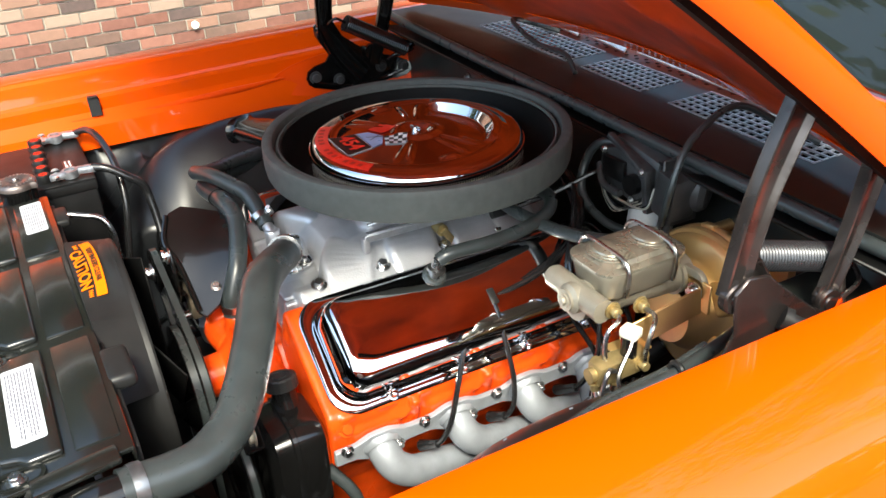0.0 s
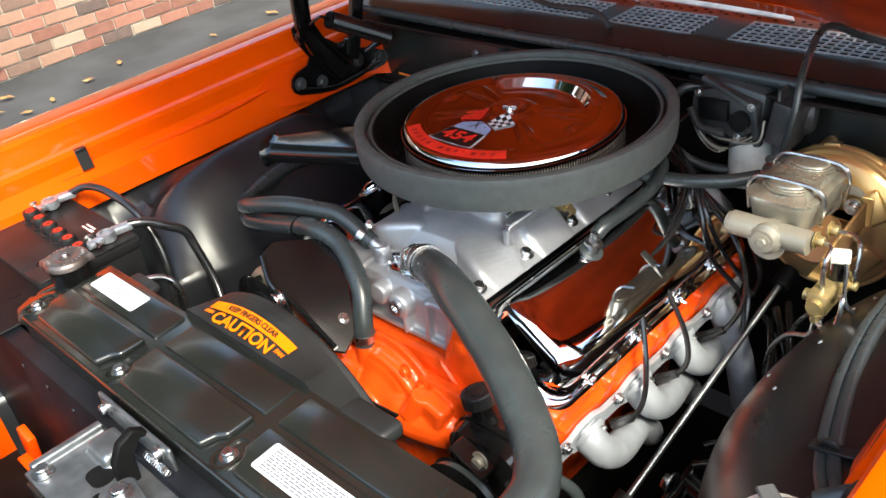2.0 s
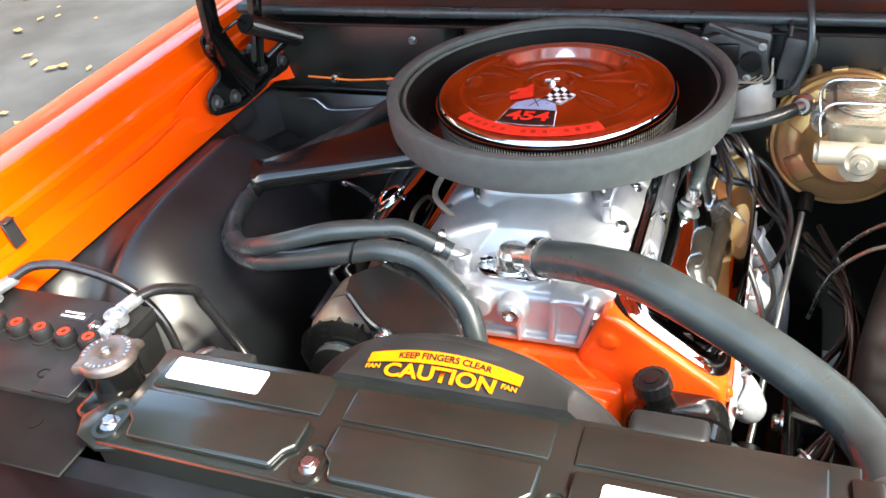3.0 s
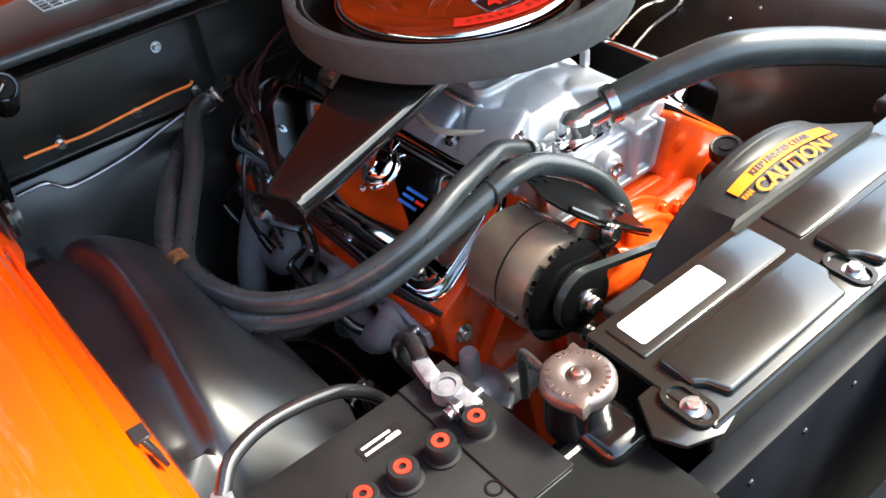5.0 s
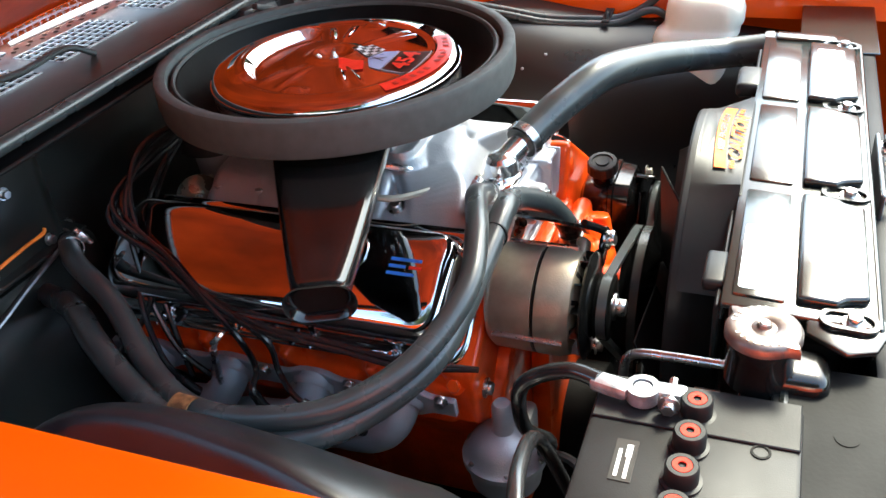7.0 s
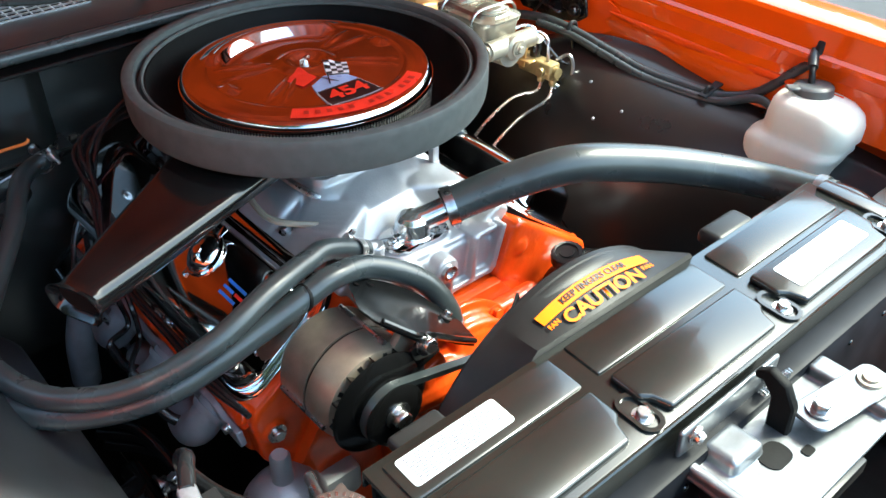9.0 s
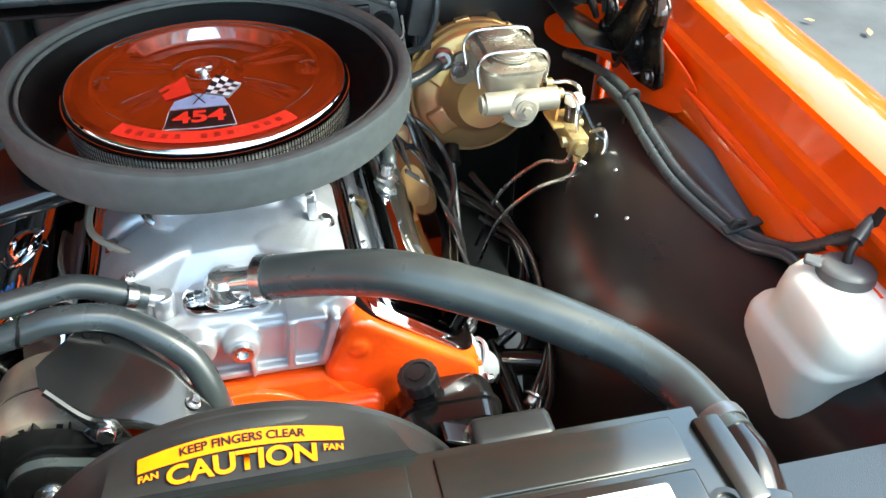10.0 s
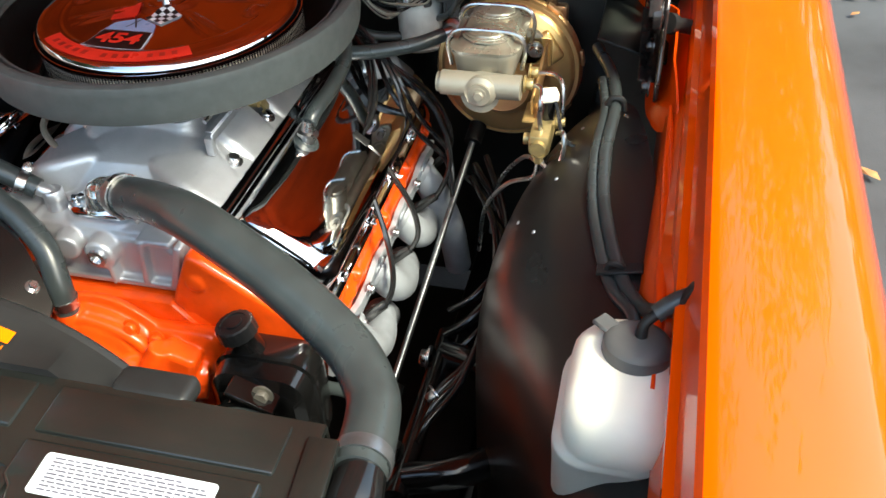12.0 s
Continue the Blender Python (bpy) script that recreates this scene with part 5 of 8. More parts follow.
# ---- cooling ----
def radiator():
    rd = thing("radiator", (0.04, -0.62, 0.60), "black radiator behind an embossed black top plate", "radiator")
    part("core", box(0.70, 0.055, 0.46, Matrix.Translation((0.045, -0.640, 0.68)), 0.006), FLAT, rd)
    part("side_tank", box(0.055, 0.075, 0.44, Matrix.Translation((-0.365, -0.615, 0.715)), 0.014, 3), GLOSS, rd)
    part("side_tank", box(0.060, 0.075, 0.44, Matrix.Translation((0.435, -0.625, 0.705)), 0.014, 3), GLOSS, rd)
    # top plate: a slab with a rear step, three long pads in front and three shallow ones behind
    x0, x1 = -0.318, 0.412
    plate = [box(x1 - x0, 0.140, 0.008, Matrix.Translation(((x0 + x1) / 2, -0.621, 0.9475)), 0.003, 2),
             box(x1 - x0, 0.006, 0.040, Matrix.Translation(((x0 + x1) / 2, -0.691, 0.932)), 0.002, 1),
             box(x1 - x0, 0.004, 0.020, Matrix.Translation(((x0 + x1) / 2, -0.5535, 0.940)), 0.0015, 1)]
    tp = part("top_plate", join(*plate), PLATE, rd, "semi gloss black embossed top plate")
    for a, b in ((-0.300, -0.098), (-0.068, 0.141), (0.171, 0.382)):
        w = b - a
        poly = [(-w / 2, 0.032), (w / 2, 0.032), (w / 2, -0.004), (w / 2 - 0.010, -0.012), (w / 2 - 0.016, -0.032), (-w / 2 + 0.016, -0.032), (-w / 2 + 0.010, -0.012), (-w / 2, -0.004)]
        bm = prism(poly, 0.010, Matrix.Translation(((a + b) / 2, -0.650, 0.9505)), 0.004, 3)
        part("front_pad", bm, PLATE, tp)
        part("rear_pad", box(w + 0.006, 0.048, 0.006, Matrix.Translation(((a + b) / 2, -0.584, 0.9515)), 0.0028, 2), PLATE, tp)
    for x in (-0.315, -0.078, 0.161, 0.395):
        m = Matrix.Translation((x, -0.664, 0.9515))
        ring = []
        for (w, h) in ((0.030, 0.052), (0.020, 0.042)):
            ring.append(rrect(w, h, w * 0.48, 6))
        bm = bmesh.new()
        n = len(ring[0])
        lv = [[bm.verts.new((*ring[q][k], z)) for k in range(n)] for q, z in ((0, 0.0), (0, 0.0035), (1, 0.0035), (1, 0.0))]
        for p in range(3):
            for k in range(n):
                bm.faces.new((lv[p][k], lv[p][(k + 1) % n], lv[p + 1][(k + 1) % n], lv[p + 1][k]))
        tab = part("hold_down_tab", moved(bm, m), PLATE, tp)
        part("bolt", bolt((x, -0.668, 0.9515), (0, 0, 1), 0.0075, 0.007, 12), STEEL, tab)
    # bracket ears at both ends
    part("end_bracket", prism([(-0.012, 0.020), (0.030, 0.020), (0.040, -0.045), (0.010, -0.052), (-0.022, -0.040), (-0.034, -0.015)], 0.006, Matrix.Translation((-0.325, -0.648, 0.9435)), 0.0028, 2), PLATE, tp)
    part("end_bracket", join(box(0.060, 0.030, 0.006, Matrix.Translation((0.425, -0.652, 0.945)) @ Matrix.Rotation(radians(-24), 4, "Z"), 0.002), box(0.028, 0.09, 0.010, Matrix.Translation((0.418, -0.612, 0.952)) @ Matrix.Rotation(radians(4), 4, "Z"), 0.004)), PLATE, tp)
    # paper labels
    for (x, y, w, h) in ((-0.234, -0.581, 0.118, 0.033), (0.2755, -0.647, 0.152, 0.037)):
        zz = 0.9549 if y > -0.6 else 0.9609
        lb = part("paper_label", prism(rrect(w, h, 0.004), 0.0004, Matrix.Translation((x, y, zz))), PAPER, tp, "white printed paper label")
        rng = random.Random(int(w * 1000))
        for k in range(9):
            words, at = [], -w * 0.44
            end = w * (0.44 if k % 4 else 0.30) - (w * 0.16 if k > 6 else 0)
            while at < end:
                ww = w * rng.uniform(0.02, 0.065)
                words.append(box(ww, h * 0.042, 0.0002, Matrix.Translation((x + at + ww / 2, y + h * (0.38 - 0.095 * k), zz + 0.0006))))
                at += ww + w * 0.010
            part("print_line", join(*words), INK, lb)
    # the plate falls a little towards the front
    lean = Matrix.Translation((0, -0.60, 0.95)) @ Matrix.Rotation(radians(3.5), 4, "X") @ Matrix.Translation((0, 0.60, -0.95))
    for o in [tp] + list(tp.children_recursive):
        o.data.transform(lean)
    # filler neck and cap
    part("filler_neck", lathe([(0.0, 0.915), (0.030, 0.915), (0.030, 0.952), (0.031, 0.955), (0.031, 0.962), (0, 0.962)], 30, Matrix.Translation((-0.370, -0.592, 0))), GLOSS, rd)
    cap = []
    na = 80
    for r, z in ((0.0, 0.974), (0.006, 0.976), (0.0075, 0.973), (0.012, 0.9715), (0.016, 0.9735), (0.030, 0.9735), (0.034, 0.9720), (0.0365, 0.9685), (0.0368, 0.962)):
        row = []
        for k in range(na):
            a = 2 * math.pi * k / na
            d = min(abs((math.degrees(a) - 50) % 180 - 0), abs((math.degrees(a) - 50) % 180 - 180))
            ear = 0.9 + (0.22 * math.exp(-(d / 7.0) ** 2) if r > 0.03 else 0)
            row.append((-0.370 + r * ear * math.cos(a), -0.592 + r * ear * math.sin(a), z))
        row.append(row[0])
        cap.append(row)
    bm = grid(cap)
    bmesh.ops.remove_doubles(bm, verts=bm.verts, dist=1e-5)
    rc = part("radiator_cap", bm, CAPM, rd, "stamped tin pressure cap with two ears")
    for k in range(26):
        if k % 9 > 6:
            continue
        a = radians(k * 360 / 26)
        part("stamped_mark", box(0.0022, 0.0042, 0.0005, Matrix.Translation((-0.370 + 0.0255 * math.cos(a), -0.592 + 0.0255 * math.sin(a), 0.9738)) @ Matrix.Rotation(a + 1.57, 4, "Z")), STEEL, rc)
    part("rivet", lathe([(0, 0.0035), (0.004, 0.003), (0.0055, 0.0)], 16, Matrix.Translation((-0.370, -0.592, 0.9745))), STEEL, rc)
    part("overflow_pipe", tube([(-0.362, -0.582, 0.915), (-0.350, -0.548, 0.905), (-0.338, -0.510, 0.895), (-0.329, -0.478, 0.885), (-0.319, -0.464, 0.860), (-0.316, -0.462, 0.80)], 0.0052, 10), STEEL, rd)
    part("outlet_neck", tube([(0.440, -0.635, 0.905), (0.446, -0.605, 0.922), (0.445, -0.57, 0.926)], [0.034, 0.026, 0.022], 20), GLOSS, rd)
    for z in (0.84, 0.80):
        part("fan_stud", rod((-0.32, -0.56, z), (-0.32, -0.535, z), 0.005, 8), STEEL, rd)


def shroud():
    sh = thing("fan_shroud", (0.015, -0.49, 0.60), "black moulded fan shroud with a yellow caution label", "fan shroud")
    prof = [(0.180, -0.5520), (0.186, -0.5500), (0.2150, -0.5160), (0.2195, -0.5090), (0.2215, -0.5010), (0.2215, -0.4900), (0.2195, -0.4870), (0.2160, -0.4870), (0.2165, -0.5000), (0.2110, -0.5140), (0.183, -0.5460), (0.178, -0.5480)]
    m = Matrix.Translation((0.012, 0, 0.760)) @ Matrix.Rotation(radians(-90), 4, "X")
    # local z runs to the back
    part("ring", lathe([(r, y) for r, y in prof], 96, m, close=True), PLASTIC, sh, smooth=30)
    part("front_plate", box(0.70, 0.006, 0.07, Matrix.Translation((0.045, -0.548, 0.905)), 0.002, 1), PLASTIC, sh)
    part("clip_pad", box(0.075, 0.035, 0.022, Matrix.Translation((0.245, -0.540, 0.945)), 0.008, 3), PLASTIC, sh)
    part("clip_pad", box(0.060, 0.030, 0.014, Matrix.Translation((-0.245, -0.545, 0.940)), 0.005, 3), PLASTIC, sh)
    # a flat-topped funnel between the tank's edge and the round opening; the label lies on it
    def front_r(a):
        half, reach = (34.2, 0.138) if a > 0 else (28.9, 0.112)
        if abs(a) < radians(half):
            return 0.203 / math.cos(a)
        return (0.203 + reach * 1.087) / (math.cos(a) + 1.087 * abs(math.sin(a)))

    def on(a, t):
        r = front_r(a) + (0.2222 - front_r(a)) * t
        return Vector((0.012 + r * math.sin(a), -0.5525 + 0.0555 * t, 0.760 + r * math.cos(a)))
    angles = sorted([radians(-62 + 2 * k) for k in range(63)] + [radians(34.2), radians(-28.9)])
    rows = [[on(a, 0.0) - Vector((0, 0, 0.022)) for a in angles]] + [[on(a, k / 5) for a in angles] for k in range(6)]
    part("top_panel", grid(rows, 0.0025), PLASTIC, sh, smooth=20)

    def at(x, s):
        """x across, s back from the panel's front edge."""
        s -= 0.6 * (x - 0.012) ** 2
        a = math.atan2(x - 0.012, 0.203)
        return on(a, s / 0.0555)

    def patch(x0, x1, s0, s1, mat, name, lift):
        rows = [[at(x0 + (x1 - x0) * i / 16, s0 + (s1 - s0) * j) + Vector((0, -0.25, 0.97)) * lift for i in range(17)] for j in (0, 1)]
        return part(name, grid(rows, 0.0002), mat, sh)
    patch(-0.071, 0.097, 0.0235, 0.0375, YELLOW, "label_band", 0.0032)

    def bend(name, body, size, x, s, mat, sx, lift):
        o = text(name, body, size, I4, mat, sh, 0.0002, sx)
        for v in o.data.vertices:
            v.co = at(x + v.co.x, s + v.co.y) + Vector((0, -0.25, 0.97)) * (lift + v.co.z)
    bend("label_text", "KEEP FINGERS CLEAR", 0.0100, 0.014, 0.0305, DECALB, 1.05, 0.0040)
    bend("label_text", "CAUTION", 0.0220, 0.013, 0.0120, YELLOW, 1.22, 0.0034)
    bend("label_text", "FAN", 0.0082, -0.062, 0.0170, YELLOW, 1.1, 0.0034)
    bend("label_text", "FAN", 0.0082, 0.087, 0.0165, YELLOW, 1.1, 0.0034)


def fan():
    fn = thing("cooling_fan", (0.005, -0.47, 0.715), "black cooling fan on the water pump pulley", "fan")
    part("hub", lathe([(0, 0), (0.05, 0), (0.05, 0.03), (0.03, 0.05), (0, 0.05)], 28, aim((0.005, -0.455, 0.715), (0, -1, 0))), FLAT, fn)
    for k in range(6):
        m = Matrix.Translation((0.005, -0.475, 0.715)) @ Matrix.Rotation(radians(60 * k + 12), 4, "Y") @ Matrix.Translation((0.135, 0, 0)) @ Matrix.Rotation(radians(28), 4, "X")
        part("blade", box(0.18, 0.003, 0.085, m, 0.001, 1), FLAT, fn)
    part("pulley", lathe([(0, 0), (0.090, -0.014), (0.100, -0.012), (0.091, -0.005), (0.100, 0.002), (0.091, 0.009), (0.100, 0.016), (0.080, 0.018), (0.060, 0.030), (0, 0.032)], 56, aim((0.005, -0.424, 0.715), (0, -1, 0))), GLOSS, fn)
    part("clutch", lathe([(0, 0), (0.034, 0), (0.036, 0.004), (0.036, 0.036), (0, 0.036)], 32, aim((0.005, -0.456, 0.715), (0, -1, 0))), STEEL, fn)


def belt(name, circles, y, label):
    """A V-belt round two pulleys, given as x, z, radius."""
    (xa, za, ra), (xb, zb, rb) = circles
    a, b = Vector((xa, 0, za)), Vector((xb, 0, zb))
    d = (b - a)
    ang = math.atan2(d.z, d.x)
    off = math.acos(max(-1, min(1, (ra - rb) / d.length)))
    pts = []
    for k in range(25):
        t = ang + off + (2 * math.pi - 2 * off) * k / 24
        pts.append(a + Vector((math.cos(t), 0, math.sin(t))) * ra)
    for k in range(17):
        t = ang - off + 2 * off * k / 16
        pts.append(b + Vector((math.cos(t), 0, math.sin(t))) * rb)
    bm = bmesh.new()
    rows = []
    n = len(pts)
    for i, p in enumerate(pts):
        t = (pts[(i + 1) % n] - pts[i - 1]).normalized()
        o = Vector((t.z, 0, -t.x))
        rows.append([bm.verts.new(p + o * u + Vector((0, y + v, 0))) for u, v in ((0.004, -0.0055), (0.004, 0.0055), (-0.005, 0.004), (-0.005, -0.004))])
    for i in range(n):
        q, r = rows[i], rows[(i + 1) % n]
        for j in range(4):
            bm.faces.new((q[j], q[(j + 1) % 4], r[(j + 1) % 4], r[j]))
    tagged(obj(name, bm, RUBBER), label, "belt", "drive belts")


def hoses():
    up = thing("upper_radiator_hose", (0.24, -0.36, 0.95), "thick black rubber upper radiator hose", "hose")
    line = [(0.040, -0.2525, 0.9215), (0.076, -0.270, 0.9345), (0.125, -0.298, 0.953), (0.195, -0.338, 0.968), (0.300, -0.386, 0.949), (0.385, -0.436, 0.927), (0.424, -0.480, 0.918), (0.437, -0.520, 0.919), (0.443, -0.578, 0.926)]
    part("hose", tube(line, [0.0245, 0.0245, 0.0250, 0.0260, 0.0260, 0.0255, 0.0250, 0.0250, 0.0250], 28, per=34, ridges=0.007), RUBBER, up, smooth=70)
    part("hose_clamp", clamp((0.047, -0.2560, 0.9242), (0.85, -0.45, 0.28), 0.0252, 0.013, 200), STEEL, up)
    part("hose_clamp", lathe([(0.0252, -0.007), (0.0266, -0.007), (0.0270, 0.0), (0.0266, 0.007), (0.0252, 0.007)], 36, aim((0.442, -0.560, 0.9245), (0.1, -1, 0.1)), close=True), LATCH, up)
    hh = thing("heater_hose", (-0.3, -0.28, 0.90), "pair of black rubber heater hoses bound together", "hose")
    A = [(-0.084, -0.2440, 0.9085), (-0.143, -0.250, 0.941), (-0.181, -0.262, 0.947), (-0.245, -0.284, 0.949), (-0.324, -0.297, 0.929), (-0.405, -0.264, 0.891), (-0.468, -0.203, 0.871), (-0.499, -0.125, 0.866), (-0.500, -0.050, 0.866), (-0.455, 0.035, 0.868), (-0.395, 0.12, 0.892), (-0.345, 0.215, 0.905), (-0.279, 0.290, 0.886)]
    B = [(-0.022, -0.339, 0.800), (-0.024, -0.334, 0.835), (-0.047, -0.310, 0.880), (-0.108, -0.287, 0.919), (-0.164, -0.290, 0.933), (-0.212, -0.290, 0.922), (-0.261, -0.288, 0.908), (-0.315, -0.286, 0.894), (-0.378, -0.276, 0.876), (-0.435, -0.240, 0.857), (-0.486, -0.190, 0.847), (-0.512, -0.129, 0.846), (-0.518, -0.051, 0.856), (-0.490, 0.029, 0.864), (-0.440, 0.119, 0.870), (-0.385, 0.20, 0.865), (-0.335, 0.300, 0.835)]
    part("hose", tube(A, 0.0135, 16, per=10), RUBBER, hh, smooth=70)
    part("hose", tube(B, 0.0150, 16, per=10), RUBBER, hh, smooth=70)
    part("hose_clamp", clamp((-0.101, -0.2485, 0.9185), (-0.82, -0.25, 0.5), 0.0138, 0.011, 60), STEEL, hh)
    part("hose_clamp", clamp((-0.0225, -0.3375, 0.814), (0, 0.05, 1), 0.0152, 0.012, -60), STEEL, hh)
    part("hose_clamp", clamp((-0.302, 0.262, 0.893), (0.62, 0.7, -0.18), 0.0140, 0.011, 60), STEEL, hh)
    part("cable_tie", lathe([(0.0155, -0.002), (0.0168, -0.002), (0.0168, 0.002), (0.0155, 0.002)], 24, aim((-0.205, -0.290, 0.9245), (1, -0.0, -0.25)), close=True), FLAT, hh)
    part("rust_clip", join(lathe([(0.0148, -0.012), (0.0162, -0.012), (0.0162, 0.012), (0.0148, 0.012)], 24, aim((-0.506, -0.050, 0.866), (0.1, 1, 0)), close=True), box(0.012, 0.016, 0.004, Matrix.Translation((-0.522, -0.05, 0.873)), 0.001, 1)), RUST, hh, "rusty metal hose clip")
    part("fitting", join(tube([(-0.292, 0.275, 0.889), (-0.25, 0.325, 0.878), (-0.22, 0.35, 0.87)], 0.0115, 12), tube([(-0.345, 0.28, 0.845), (-0.31, 0.345, 0.825)], 0.011, 10)), STEEL, hh)


# ---- front accessories ----
def alternator():
    al = thing("alternator", (-0.183, -0.34, 0.76), "dull bronze grey alternator with a black fan and pulley", "alternator")
    cx, cz = -0.184, 0.828
    m = aim((cx, -0.285, cz), (0, -1, 0))
    part("rear_case", lathe([(0, -0.006), (0.045, -0.006), (0.060, 0.0), (0.066, 0.008), (0.0665, 0.056), (0, 0.056)], 56, m), ALTER, al)
    part("stator", lathe([(0, 0.0575), (0.0655, 0.0575), (0.0655, 0.0600), (0, 0.0600)], 56, m), FLAT, al)
    part("front_case", lathe([(0, 0.0605), (0.0668, 0.0605), (0.0670, 0.086), (0.062, 0.100), (0.050, 0.106), (0, 0.106)], 56, m), ALTER, al)
    for k in range(10):
        a = radians(36 * k)
        part("cooling_slot", box(0.014, 0.006, 0.0012, m @ Matrix.Rotation(a, 4, "Z") @ Matrix.Translation((0.052, 0, 0.1045)) @ Matrix.Rotation(radians(22), 4, "Y")), FLAT, al)
    part("fan_disc", lathe([(0, 0.112), (0.064, 0.112), (0.067, 0.115), (0.062, 0.118), (0.035, 0.122), (0, 0.122)], 48, m), GLOSS, al)
    for k in range(12):
        a = radians(30 * k)
        part("fan_vane", box(0.022, 0.0018, 0.014, m @ Matrix.Rotation(a, 4, "Z") @ Matrix.Translation((0.054, 0, 0.110)) @ Matrix.Rotation(radians(25), 4, "Z")), GLOSS, al)
    part("pulley", lathe([(0, 0.122), (0.036, 0.122), (0.040, 0.124), (0.030, 0.132), (0.040, 0.140), (0.036, 0.142), (0.018, 0.143), (0, 0.143)], 40, m), GLOSS, al)
    part("pulley_nut", bolt((cx + 0.002, -0.427, cz), (0, -1, 0), 0.0115, 0.012, 10), STEEL, al)
    part("ear", box(0.03, 0.02, 0.05, Matrix.Translation((cx + 0.028, -0.375, cz - 0.068)), 0.006), ALTER, al)
    part("ear", box(0.035, 0.014, 0.05, Matrix.Translation((cx + 0.040, -0.380, cz + 0.038)) @ Matrix.Rotation(radians(40), 4, "Y"), 0.005), ALTER, al)
    for k in range(3):
        a = radians(70 + 120 * k)
        part("through_bolt", rod(m @ Vector((0.0672 * math.cos(a), 0.0672 * math.sin(a), 0.01)), m @ Vector((0.0672 * math.cos(a), 0.0672 * math.sin(a), 0.095)), 0.0035, 8), STEEL, al)
    part("pivot_bolt", join(rod((cx + 0.03, -0.26, cz - 0.085), (cx + 0.03, -0.40, cz - 0.085), 0.007, 10), bolt((cx + 0.03, -0.40, cz - 0.085), (0, -1, 0), 0.009)), STEEL, al)
    part("lower_bracket", box(0.09, 0.012, 0.05, Matrix.Translation((cx + 0.07, -0.31, cz - 0.085)), 0.004), ENGINE, al)


def bracket():
    br = thing("accessory_bracket", (-0.12, -0.35, 0.82), "black steel plate bracket over the alternator", "bracket")
    edge = [(-0.178, -0.360), (-0.172, -0.345), (-0.146, -0.291), (-0.136, -0.288), (-0.098, -0.300), (-0.068, -0.316), (-0.040, -0.338), (-0.022, -0.356), (-0.018, -0.380), (-0.030, -0.390), (-0.060, -0.391), (-0.092, -0.389), (-0.108, -0.398), (-0.118, -0.408), (-0.135, -0.408), (-0.160, -0.396), (-0.174, -0.382)]
    nrm = Vector((0.594, -0.0725, 0.801))

    def on(x, y):
        twist = 0.36 * (y + 0.37) * min(1.0, max(0.0, (x + 0.150) / 0.09))
        return Vector((x, y, 0.890 - (0.594 * (x + 0.118) - 0.0725 * (y + 0.40)) / 0.801 + twist))
    bm = bent_plate(edge, 0.004, lambda x, y, d: on(x, y) + Vector((0, 0, d - 0.004)))
    part("bracket_plate", bm, GLOSS, br)
    lip = [on(x, y) + nrm * 0.003 for x, y in ((-0.170, -0.388), (-0.135, -0.404), (-0.100, -0.394), (-0.060, -0.390), (-0.030, -0.388))]
    part("rolled_edge", tube(lip, 0.0045, 8), GLOSS, br)
    for x, y in ((-0.140, -0.302), (-0.122, -0.304)):
        part("hole", lathe([(0, 0), (0.0045, 0), (0.0045, 0.0008), (0, 0.0008)], 16, aim(on(x, y), nrm)), FLAT, br)
    part("ear", box(0.034, 0.006, 0.040, Matrix.Translation((-0.121, -0.402, 0.872)) @ Matrix.Rotation(radians(-20), 4, "Y"), 0.0025), GLOSS, br)
    part("bolt", bolt((-0.121, -0.405, 0.884), (0, -1, 0.2), 0.010, 0.009), STEEL, br)
    part("bolt", bolt(on(-0.045, -0.352), nrm, 0.006), STEEL, br)
    part("brace", rod((-0.128, -0.300, 0.898), (-0.112, -0.285, 0.855), 0.008, 10), STEEL, br)


